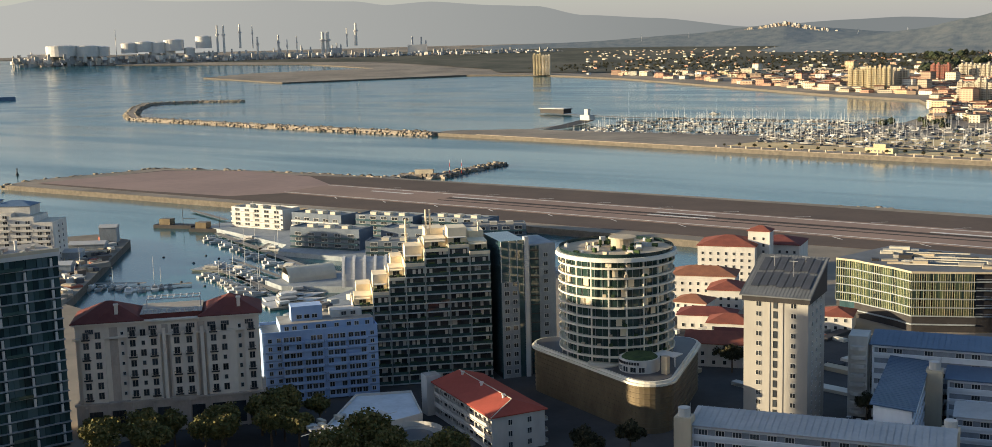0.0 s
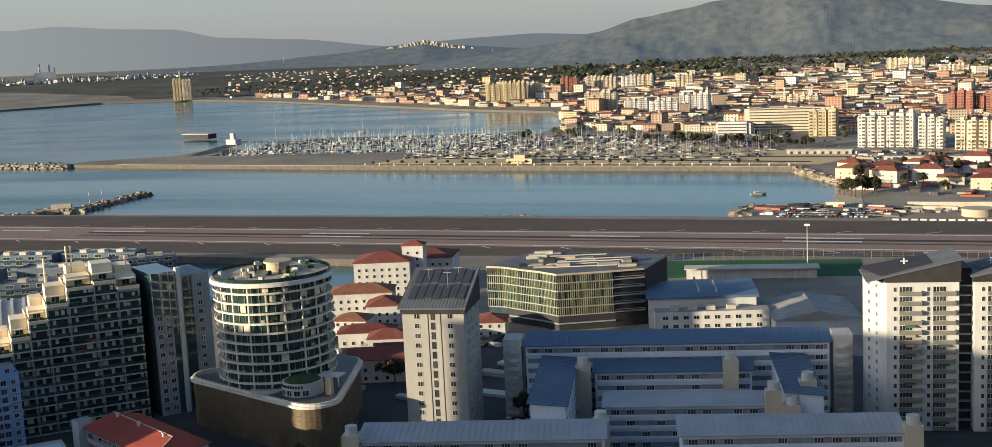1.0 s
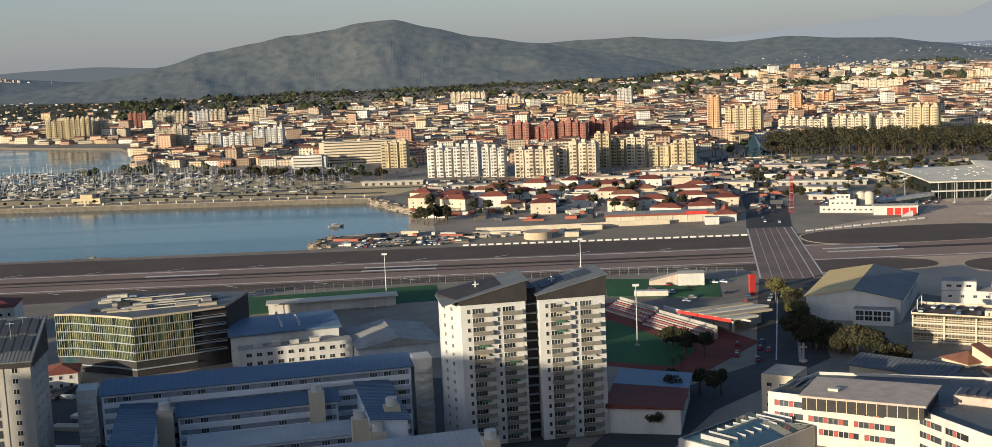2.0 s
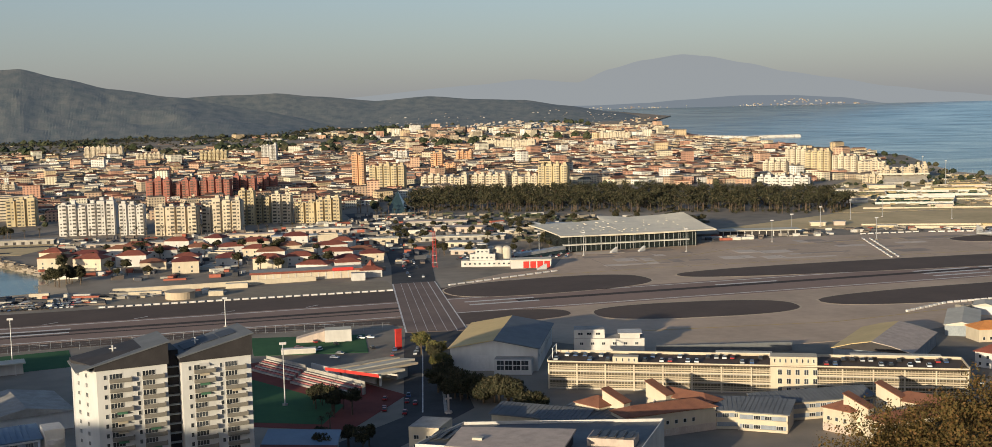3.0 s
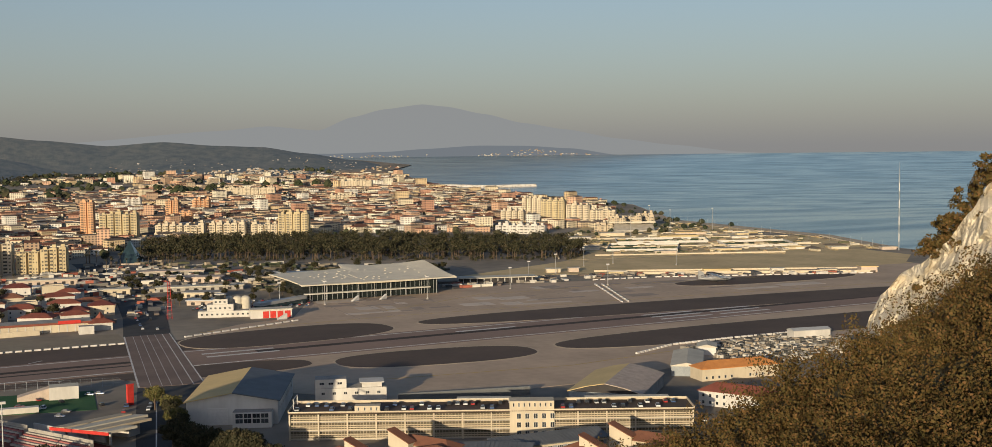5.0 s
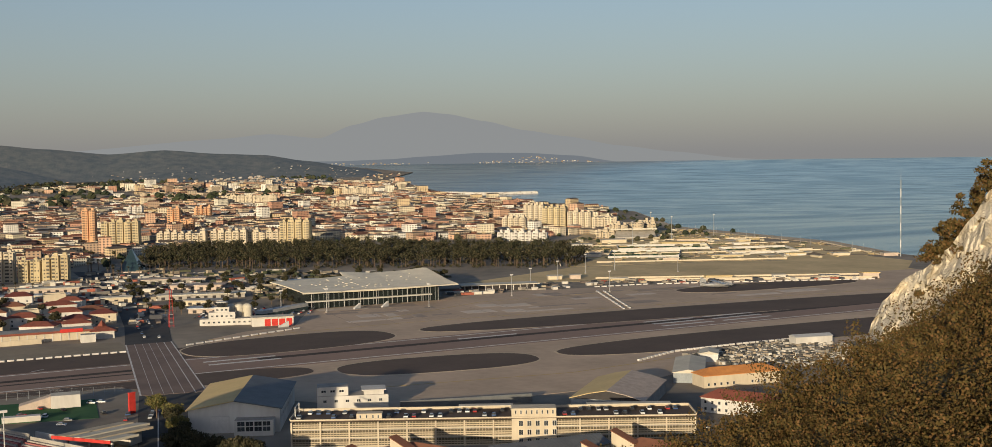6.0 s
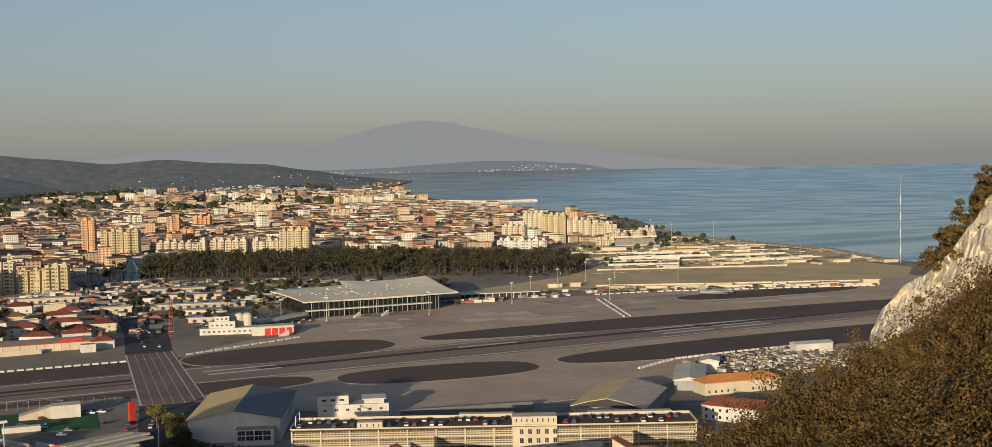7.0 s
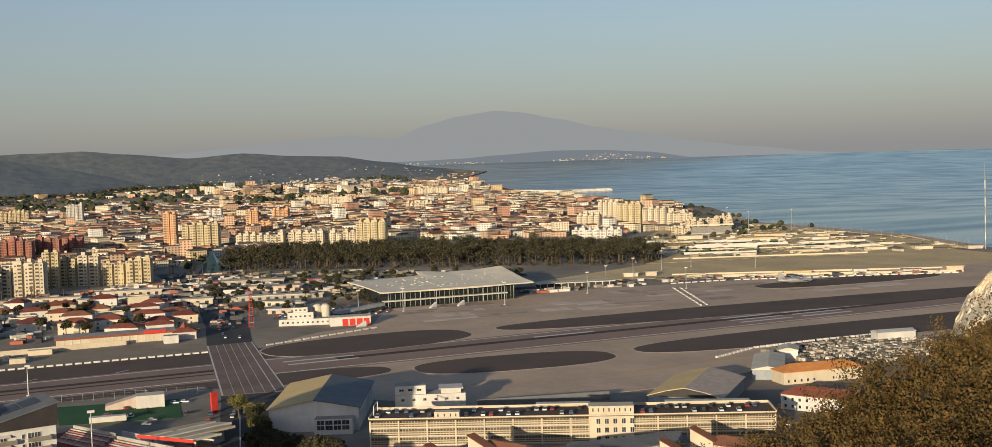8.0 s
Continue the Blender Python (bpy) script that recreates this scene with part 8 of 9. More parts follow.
clutter("promenade_clutter", "kiosks, parasols and parked boats on the marina promenade", "clutter", [(-392, 420), (-382, 356), (-338, 356), (-338, 490), (-396, 494), (-420, 442)], 90, 10, 0.8, 3.0, MIXED)
clutter("street_clutter", "parked cars and bins along the near streets", "clutter", [(-236, 360), (-170, 350), (-130, 372), (-60, 420), (-70, 440), (-240, 438)], 70, 8, 1.0, 1.7, MIXED)
patch("field", [(732.8, 842.5), (814.5, 787.0), (966.0, 916.3), (976.9, 1028.6), (825.6, 988.1)], DRYGRASS, "dry yellow ground below the radio mast", "field", 0.04)
FIELD_TONES = [surf("field tone " + n, a, b, 0.95, 0.03, fine=8) for n, a, b in (("ochre", (0.52, 0.40, 0.22), (0.40, 0.30, 0.17)), ("brown", (0.30, 0.22, 0.14), (0.22, 0.165, 0.11)), ("pale", (0.60, 0.52, 0.38), (0.48, 0.41, 0.30)), ("green", (0.12, 0.13, 0.06), (0.085, 0.095, 0.045)))]
rnd = random.Random(61)
for i in range(34):
    u, v = rnd.random(), rnd.random()
    x, y = 690 + 330 * u + 30 * v, 1075 - 90 * u + 330 * v
    w, d, a = rnd.uniform(18, 60), rnd.uniform(10, 34), radians(-24 + rnd.choice((0, 0, 90)))
    c, q = math.cos(a), math.sin(a)
    corners = [(x + c * p - q * r, y + q * p + c * r) for p, r in ((0, 0), (w, 0), (w, d), (0, d))]
    if all(inside(p, r, COAST) and p < 1060 for p, r in corners):
        patch("plot", corners, FIELD_TONES[i % 4], "plot of dry ground behind the beach", "field", 0.06 + 0.004 * i)
# ---- shores, moles, harbours ----
def rubble_mole(name, label, path, width, h=3.2, n_per=0.5, seed=2, core=True, deck=None):
    """A breakwater: a core bank covered with tumbled boulders, a flat deck along its top."""
    rnd = random.Random(seed)
    g = Geo()
    t = thing(name, label, "breakwater", tuple(far(path[0][0], path[0][1], 0)), 0)

    def put(points):
        return [tuple(far(*p) - t.location) for p in points]

    for (xa, ya), (xb, yb) in zip(path, path[1:]):
        L = math.dist((xa, ya), (xb, yb))
        d = Vector((xb - xa, yb - ya)).normalized()
        nrm = Vector((-d.y, d.x))
        w = width / 2
        q = [Vector((xa, ya)) + nrm * w, Vector((xa, ya)) - nrm * w, Vector((xb, yb)) - nrm * w, Vector((xb, yb)) + nrm * w]
        i = [Vector((xa, ya)) + nrm * w * 0.5, Vector((xa, ya)) - nrm * w * 0.5, Vector((xb, yb)) - nrm * w * 0.5, Vector((xb, yb)) + nrm * w * 0.5]
        v = put([(p.x, p.y, -1.0) for p in q] + [(p.x, p.y, h) for p in i])
        part("bank", Geo().add(v, [(0, 1, 5, 4), (1, 2, 6, 5), (2, 3, 7, 6), (3, 0, 4, 7), (4, 5, 6, 7)]), deck or ROCK, t)
        for k in range(int(L * n_per)):
            u, s = rnd.random(), rnd.choice((-1, 1))
            off = rnd.uniform(0.45, 1.02)
            c = Vector((xa, ya)) + d * L * u + nrm * w * off * s
            z = h * (1.05 - off) / 0.55
            r = rnd.uniform(0.9, 2.2)
            vv = [(c.x + r * rnd.uniform(0.6, 1) * a, c.y + r * rnd.uniform(0.6, 1) * b, max(-0.6, z) + r * rnd.uniform(0.5, 0.8) * e) for a, b, e in ((-1, -1, -1), (1, -1, -1), (1, 1, -1), (-1, 1, -1), (-1, -1, 1), (1, -1, 1), (1, 1, 1), (-1, 1, 1))]
            g.add(put(vv), [(0, 1, 5, 4), (1, 2, 6, 5), (2, 3, 7, 6), (3, 0, 4, 7), (4, 5, 6, 7)])
    o = part("boulder_bank", g, island_surf("tumbled boulders " + name, [(0.30, 0.25, 0.19), (0.20, 0.165, 0.125), (0.38, 0.32, 0.25), (0.14, 0.115, 0.09)]), t)
    o["kind"] = "stuff"
    return t


rubble_mole("breakwater", "long rubble breakwater enclosing the far harbour", [(-971, 1160), (-1300, 1188), (-1684, 1240), (-1800, 1320), (-1960, 1450), (-2075, 1562), (-2078, 1610), (-2035, 1665), (-1945, 1702)], 26, 4.5, 0.9, 2)
rubble_mole("breakwater", "low rubble edge along the runway's seaward tip", [(-964, 574), (-978, 610), (-952, 724), (-840, 752), (-690, 762)], 12, 3.6, 0.9, 3)
rubble_mole("breakwater", "curved spit with a rubble edge beyond the runway", [(-718.2, 746.8), (-694.9, 762.4), (-705.8, 804.3), (-670.9, 798.8), (-679.5, 848.9), (-685.1, 911.2)], 15, 2.6, 0.9, 4)
rubble_mole("breakwater", "rounded rubble edge of the shore car park", [(-122, 764), (-136, 790), (-126, 818)], 10, 3.8, 1.5, 5)
rubble_mole("breakwater", "rubble bank by the small beach", [(-58, 910), (-100, 990), (-127, 1046)], 9, 3.8, 1.2, 6)
rubble_mole("breakwater", "small rubble groyne beside the runway", [(-310, 766), (-285, 772), (-262, 766)], 12, 2.2, 2.0, 7)
rubble_mole("breakwater", "bright low mole reaching into the eastern sea", [(1686.8, 3630.2), (1741.8, 3375.6), (1909.7, 3372.5)], 34, 7, 0.3, 8, deck=WHITE)
b = thing("hut", "small cream hut on the rocky spit", "hut", (-687.7, 802.7, 2.6), 30)
part("wall", Geo().box(-8, -3, 0, 8, 3, 4.2, 0, 1), (CREAM, FLATROOF), b)
part("platform", Geo().box(-18, -9, -3, 20, 9, 0.0), ROCK, b)
for dx in (16, 24):
    mast(-685.7 + dx, 802.7 + dx * 0.8, 12, 4, 0.2, "thin red and white mast on the spit", "beacon_mast", "mast", False, 2.4, (RED, FRAMEW))
# ferry quay and marina piers of the far harbour
PIER = surf("pier concrete", (0.30, 0.27, 0.23), (0.22, 0.2, 0.17), 0.9, 0.05)
for pts, w in (([(-1040, 1530), (-888, 1492), (-600, 1530)], 12), ([(-905, 1405), (-900, 1260)], 14), ([(-860, 1440), (-560, 1440)], 5), ([(-850, 1380), (-540, 1380)], 5), ([(-840, 1320), (-540, 1320)], 5), ([(-820, 1275), (-560, 1270)], 5)):
    strip(pts, w, -2.4, "pier", PIER, "low concrete marina pier", "pier")
h = thing("ferry_shed", "dark flat-roofed shed on the pier head", "shed", (-1058, 1548, 1.6), -8)
part("wall", Geo().box(-24, -9, 0, 24, 9, 7), DARK, h)
part("roof", Geo().box(-26, -11, 7, 26, 11, 8), GREYROOF, h)
h = thing("harbour_office", "white harbour office with a small tower", "office", (-905, 1400, 4), -6)
part("wall", Geo().box(-8, -6, 0, 8, 6, 7), WHITE, h)
part("tower", Geo().box(-3, -3, 7, 3, 3, 15), WHITE, h)
h = thing("marina_house", "low cream waterside house among round bushes", "house", (-395, 1108, 4), -8)
part("wall", Geo().box(-14, -5, 0, 14, 5, 5, 0, 1), (YELLOW, FLATROOF), h)
part("upper_storey", Geo().box(-6, -4, 5, 6, 4, 8.5, 0, 1), (YELLOW, FLATROOF), h)
rows_of_windows(h, 1.4, 1.4, steps(-13, 13, 7), [1.4], -5)
for i in range(26):
    lone("wall_pier", Geo().box(-0.6, -0.6, 0, 0.6, 0.6, 2.4), CREAM, "cream pier of the promenade wall", "wall pier", "promenade piers", "", (-560 + 17 * i, 1102 - 1.75 * i, 4.3))


def boat_parts(L=10.0):
    B = L * 0.16
    hull = Geo().add([(-L / 2, -B, 1.1), (L * 0.2, -B, 1.2), (L / 2, 0, 1.5), (L * 0.2, B, 1.2), (-L / 2, B, 1.1), (-L / 2, -B * 0.6, -0.3), (L * 0.2, -B * 0.6, -0.3), (L * 0.42, 0, -0.3), (L * 0.2, B * 0.6, -0.3), (-L / 2, B * 0.6, -0.3)],
                     [(0, 1, 2, 3, 4), (5, 6, 1, 0), (6, 7, 2, 1), (7, 8, 3, 2), (8, 9, 4, 3), (9, 5, 0, 4)])
    cab = Geo().prism([(-L * 0.28, -B * 0.65), (L * 0.14, -B * 0.55), (L * 0.14, B * 0.55), (-L * 0.28, B * 0.65)], 1.0, [2.4, 1.9, 1.9, 2.4])
    return hull.mesh("hull", HULL), cab.mesh("cabin", HULL)


BOATS = {L: boat_parts(L) for L in (8, 12, 18, 30)}


def boat(x, y, turn, L=8, sail=False, group="moored boats", z=0.0, windows=True):
    t = thing("sailing_boat" if sail else "motor_boat", ("white moored sailing boat with a bare mast" if sail else "white moored motor boat") + (", large" if L > 15 else ""), "boat", (x, y, z), turn, group)
    part("hull", BOATS[L][0], (), t)
    part("cabin", BOATS[L][1], (), t)
    if windows and L > 8:
        part("windscreen", Geo().prism([(-L * 0.2, -L * 0.125), (L * 0.1, -L * 0.1), (L * 0.1, L * 0.1), (-L * 0.2, L * 0.125)], 1.55, 1.95), GLASS, t)
        part("upper_deck", Geo().prism([(-L * 0.25, -L * 0.085), (L * 0.02, -L * 0.07), (L * 0.02, L * 0.07), (-L * 0.25, L * 0.085)], 2.3, 3.3 if L > 15 else 2.8), HULL, t)
    if sail:
        part("mast", Geo().tube(L * 0.08, 0, 1.2, L * 1.35, 0.16, 0.1, 6).box(-L * 0.35, -0.1, 2.6, L * 0.06, 0.1, 2.9), FRAMEW, t)
    return t


rnd = random.Random(9)
for i in range(56):
    row = rnd.choice((1275, 1320, 1380, 1440, 1510))
    boat(rnd.uniform(-840, -560), row + rnd.choice((-9, 9)), 90 + rnd.uniform(-4, 4), rnd.choice((8, 12, 12)), rnd.random() < 0.75, "boats in the far marina", 0.0, False)
for i in range(56):
    boat(rnd.uniform(-560, -280), rnd.uniform(1200, 1400), rnd.uniform(0, 180), rnd.choice((8, 8, 12)), rnd.random() < 0.5, "boats laid up ashore", 4.3, False)
g, masts = Geo(), Geo()
for i in range(1300):
    if i < 560:
        x, y, z = rnd.uniform(-850, -545), rnd.choice((1262, 1284, 1308, 1331, 1368, 1391, 1428, 1452, 1500, 1520)) + rnd.uniform(-2, 2), 0.0
    else:
        x = rnd.uniform(-570, -170)
        y, z = rnd.uniform(1140, 1420) - 0.16 * (x + 370), 4.1
    L, a = rnd.uniform(5, 12), radians(rnd.choice((90, 80, 0)) + rnd.uniform(-8, 8))
    c, s = math.cos(a), math.sin(a)
    b = L * 0.15
    q = [(x + c * p - s * r, y + s * p + c * r) for p, r in ((-L / 2, -b), (L * 0.2, -b), (L / 2, 0), (L * 0.2, b), (-L / 2, b))]
    g.prism(q, z, z + 1.3)
    if rnd.random() < 0.62:
        masts.box(x - 0.08, y - 0.08, z + 1.3, x + 0.08, y + 0.08, z + L * rnd.uniform(1.0, 1.45))
lone("small_craft", g, island_surf("small craft hulls", [(0.36, 0.34, 0.31), (0.10, 0.10, 0.11), (0.20, 0.18, 0.16), (0.07, 0.08, 0.10), (0.46, 0.44, 0.40), (0.12, 0.10, 0.09)]), "crowd of small moored and laid-up boats", "boats", kind="stuff")
lone("small_masts", masts, METAL, "forest of thin grey masts over the marina", "masts", kind="stuff")
boat(-860, 1430, 10, 30, True, "tall ships")
boat(-560, 1560, 20, 30, False, "tall ships")
boat(-820, 1610, 5, 18, True, "tall ships")
boat(-137, 900, 20, 12, False, "boats on the bay")
# the near marina
BIG_BOATS = ((-500, 415, 12, 30, False), (-488, 421, 10, 18, True), (-406, 380, 60, 30, False), (-414, 388, 60, 30, False), (-402, 372, 60, 18, False), (-420, 398, 55, 18, False), (-470, 440, 20, 18, False), (-520, 474, 15, 18, True), (-560, 492, 15, 18, True))
for x, y, a, L, sails in BIG_BOATS:
    boat(x, y, a, L, sails, "boats in the near marina")
for (xa, ya), (xb, yb), n in (((-598, 494), (-472, 444), 13), ((-518, 436), (-442, 409), 9), ((-498, 410), (-432, 389), 9), ((-500, 362), (-486, 382), 6), ((-530, 352), (-506, 368), 6), ((-476, 404), (-432, 383), 6), ((-612, 425), (-500, 330), 12)):
    for i in range(n):
        u = (i + 0.5) / n
        a = math.degrees(math.atan2(yb - ya, xb - xa)) + 90
        boat(xa + (xb - xa) * u + rnd.uniform(-1, 1), ya + (yb - ya) * u - 7 + rnd.uniform(-1, 1), a + rnd.uniform(-5, 5), rnd.choice((8, 8, 12)), rnd.random() < 0.3, "boats in the near marina", 0.0, False)
for x, y in ((-647, 505), (-612, 506)):
    t = thing("work_barge", "dark old moored work barge with deck gear", "barge", (x, y, 0), 20, "work barges")
    part("hull", Geo().prism([(-16, -4), (12, -4), (17, 0), (12, 4), (-16, 4)], -0.5, 2.2), DARK, t)
    part("deckhouse", Geo().box(-12, -3, 2.2, -4, 3, 6), BRONZE, t)
    part("mast", Geo().tube(4, 0, 2.2, 14, 0.2, 0.12, 6), DARK, t)
    part("boom", Geo().box(4, -0.15, 6, 14, 0.15, 6.3), DARK, t)
t = thing("cargo_ship", "small dark ship out on the bay", "ship", tuple(far(-2736.1, 1615.6, 0)), 60)
part("hull", Geo().prism([(-40, -7), (34, -7), (46, 0), (34, 7), (-40, 7)], -1, 7), BLUEROOF, t)
part("superstructure", Geo().box(-34, -6, 7, -16, 6, 20).box(-30, -2, 20, -24, 2, 26), WHITE, t)
part("crane", Geo().tube(10, 0, 7, 24, 0.8, 0.5, 8), METAL, t)
b = thing("buoy", "dark channel buoy with a top mark", "buoy", (-1066, 648, 0), 0)
part("float", Geo().tube(0, 0, -0.3, 1.2, 1.6, 1.6, 12), DARK, b)
part("tower", Geo().tube(0, 0, 1.2, 5, 0.9, 0.3, 8), DARK, b)
part("top_mark", Geo().tube(0, 0, 5, 6.4, 0.8, 0.8, 8), DARK, b)
for i in range(12):
    lone("mooring_buoy", Geo().tube(0, 0, -0.3, 0.6, 0.9, 0.5, 10), DARK, "small dark mooring buoy", "buoy", "mooring buoys", "", (-560 + 9 * i + rnd.uniform(-8, 8), 400 + rnd.uniform(-30, 90), 0))
FLATS = surf("grey-blue flats", (0.14, 0.165, 0.20), (0.10, 0.12, 0.15), 0.7, 0.2)
# floating pontoons and the waterside flats
for pts, w in (([(-600, 498), (-540, 474), (-470, 446), (-424, 440)], 4), ([(-520, 440), (-440, 412)], 3), ([(-500, 414), (-430, 392)], 3), ([(-478, 408), (-430, 386)], 3), ([(-500, 360), (-484, 384)], 4), ([(-530, 356), (-505, 372)], 3), ([(-700, 560), (-640, 540)], 4), ([(-560, 520), (-528, 468)], 3)):
    strip(pts, w, -3.0, "pontoon", PIER, "grey floating pontoon in the marina", "pontoon")
patch("quay", [(-628, 508), (-590, 500), (-520, 482), (-508, 464), (-452, 470), (-424, 500), (-400, 520), (-400, 560), (-500, 578), (-612, 550)], MIDGREY, "grey quay under the waterside flats", "quay", -1.5, 6.0)
patch("quay", [(-448, 400), (-430, 394), (-396, 412), (-384, 352), (-336, 352), (-336, 498), (-400, 500), (-426, 440)], MIDGREY, "grey marina promenade with palms and parked boats", "quay", -0.9, 6.0)
for i, (x, y, a, w, d, h) in enumerate(((-606, 516, 4, 44, 16, 12), (-556, 521, 4, 40, 16, 11), (-512, 478, 12, 46, 15, 11), (-508, 528, 10, 40, 16, 12), (-462, 500, 14, 48, 15, 11), (-466, 540, 10, 44, 14, 12), (-420, 520, 40, 36, 14, 12), (-446, 470, 28, 40, 14, 9))):
    t = thing("waterside_flats", "low waterside flats with blue-grey balconies", "apartment building", (x, y, 2.5), a, "waterside flats")
    part("wall", parapet_roof(Geo().box(0, 0, 0, w, d, h, 0, 1), w, d, h), (WHITE if i == 0 else FLATS, FLATROOF), t)
    for f in range(int(h / 3)):
        part("balcony_band", Geo().box(0.5, -1.4, 3 * f + 0.2, w - 0.5, -0.002, 3 * f + 1.1), BLUEGLASS if i > 1 else WHITE, t)
        for xx in steps(1, w - 1, 5):
            window(t, 4.0, 1.6, xx, 0, 3 * f + 1.3, 0)
    for k in range(3):
        part("roof_unit", Geo().box(w * (0.2 + 0.25 * k), 4, h, w * (0.2 + 0.25 * k) + 4, 9, h + 2), PALEROOF, t)
# an arched glass shell and round hall by the marina
v = thing("barrel_hall", "low hall with a pale barrel roof beside the marina", "hall", (-438, 404, 3), 62)
g = Geo()
for i in range(10):
    a0, a1 = math.pi * i / 10, math.pi * (i + 1) / 10
    g.add([(0, -7 * math.cos(a0), 7 * math.sin(a0)), (24, -7 * math.cos(a0), 7 * math.sin(a0)), (24, -7 * math.cos(a1), 7 * math.sin(a1)), (0, -7 * math.cos(a1), 7 * math.sin(a1))], [(0, 1, 2, 3)])
part("barrel_roof", g, PALEROOF, v)
part("end_wall", Geo().prism([(0.4, -6.8), (0.6, -6.8), (0.6, 6.8), (0.4, 6.8)], 0, 3.4).prism([(23.4, -6.8), (23.6, -6.8), (23.6, 6.8), (23.4, 6.8)], 0, 3.4), WHITE, v)
for i in range(5):
    part("roof_rib", Geo().box(5.8 * i, -0.4, 6.9, 5.8 * i + 0.4, 0.4, 7.2), MIDGREY, v)
t = thing("arcade_hall", "white arched glass hall beside the marina", "hall", (-406, 412, 4), 40)
for k in range(9):
    g = Geo()
    for i in range(12):
        a0, a1 = math.pi * i / 12, math.pi * (i + 1) / 12
        g.add([(5 * k, 12 * math.cos(a0), 13 * math.sin(a0)), (5 * k + 1.2, 12 * math.cos(a0), 13 * math.sin(a0)), (5 * k + 1.2, 12 * math.cos(a1), 13 * math.sin(a1)), (5 * k, 12 * math.cos(a1), 13 * math.sin(a1)), (5 * k, 11.4 * math.cos(a0), 12.4 * math.sin(a0)), (5 * k + 0.6, 11.4 * math.cos(a0), 12.4 * math.sin(a0)), (5 * k + 0.6, 11.4 * math.cos(a1), 12.4 * math.sin(a1)), (5 * k, 11.4 * math.cos(a1), 12.4 * math.sin(a1))], [(0, 1, 2, 3), (7, 6, 5, 4), (0, 3, 7, 4), (2, 1, 5, 6)])
    part("arch_rib", g, FRAMEW, t)
g = Geo()
for i in range(12):
    a0, a1 = math.pi * i / 12, math.pi * (i + 1) / 12
    g.add([(0.1, 11.2 * math.cos(a0), 12.2 * math.sin(a0)), (40, 11.2 * math.cos(a0), 12.2 * math.sin(a0)), (40, 11.2 * math.cos(a1), 12.2 * math.sin(a1)), (0.1, 11.2 * math.cos(a1), 12.2 * math.sin(a1))], [(0, 1, 2, 3)])
part("shell", g, GREYROOF, t)
# the stepped white flats on the seaward quay
t = thing("apartment_building", "white stepped flats on the seaward quay with a blue roof", "apartment building", (-577.9, 369.2, 4), 36)
for k, (a, b, y0, h) in enumerate(((-60, -34, 8, 33), (-34, -14, 6, 31), (-60, -40, 0, 27), (-40, -22, 0, 28), (-22, -10, 0, 26), (-10, 0, 0, 23))):
    part("bay", Geo().box(a, y0, 0, b, 20, h, 0, 1), (WHITE, BLUEROOF if k < 2 else PALEROOF), t)
    if k < 2:
        part("blue_roof", Geo().hip(a, y0, b, 20, h + 0.3, 2.4, 0.5), BLUEROOF, t, "blue metal roof")
        continue
    for f in range(int(h / 3)):
        off = 1.6 if (f + k) % 2 else 0.9
        part("balcony_band", Geo().box(a + 0.3, -off, 3 * f + 0.2, b - 0.6 - (f % 3), -0.002, 3 * f + 1.15), WHITE, t)
        for xx in steps(a + 0.5, b - 0.5, max(2, int((b - a) / 5))):
            window(t, 2.4, 1.5, xx, 0, 3 * f + 1.3, 0)
for f in range(7):
    window(t, 1.6, 1.4, 0.0, 8, 3 * f + 1.3, 90)
    window(t, 1.6, 1.4, 0.0, 14, 3 * f + 1.3, 90)
for i, (x, y, a, w, d, h) in enumerate(((-606, 396, 40, 20, 9, 4), (-590, 372, 40, 18, 9, 4.5), (-566, 345, 40, 22, 9, 4), (-540, 318, 40, 22, 9, 5), (-618, 425, 40, 10, 7, 9))):
    t = thing("quay_shed", "grey harbour shed on the quay", "shed", (x, y, 4), a, "quay sheds")
    part("wall", Geo().box(0, 0, 0, w, d, h), MIDGREY, t)
    part("roof", Geo().hip(0, 0, w, d, h + 0.2, 1.5, 0.4, True), GREYROOF, t)

# ---- the refinery across the bay ----
STACK = [(-49.77, -0.26, 0.87, 7), (-49.49, -0.27, 0.86, 7), (-48.77, -0.06, 0.90, 7), (-48.21, -0.08, 0.83, 4), (-54.18, -0.48, 0.83, 2), (-43.53, -0.08, 0.84, 9), (-43.94, -0.13, 0.62, 4), (-45.05, -0.54, 0.47, 11), (-44.82, -0.54, 0.47, 11), (-47.06, -0.48, 0.38, 7), (-46.67, -0.58, 0.17, 4), (-48.00, -0.48, 0.32, 7), (-46.23, -0.47, 0.33, 4)]
TANK = [(-56.47, -0.22, 0.25, 96), (-55.42, -0.25, 0.22, 78), (-54.75, -0.26, 0.15, 44), (-53.62, -0.16, 0.29, 52), (-52.99, -0.12, 0.33, 57), (-52.34, -0.19, 0.31, 52), (-51.70, -0.10, 0.41, 65), (-50.39, -0.02, 0.55, 52), (-52.54, -0.41, 0.04, 35), (-51.91, -0.43, -0.04, 39), (-51.03, -0.40, -0.00, 35)]
BLD = [(-40.71, -0.51, -0.10, 65), (-42.78, -0.89, -0.57, 109), (-41.90, -1.00, -0.71, 87), (-43.65, -1.01, -0.72, 131), (-45.95, -0.65, -0.37, 65), (-47.38, -0.56, -0.33, 78), (-48.80, -0.57, -0.35, 65), (-50.20, -0.53, -0.25, 61), (-39.56, -1.12, -0.83, 65), (-56.69, -0.40, -0.13, 174), (-52.42, -0.53, -0.30, 131), (-44.50, -0.52, -0.18, 44)]
REF_R = 4150.0
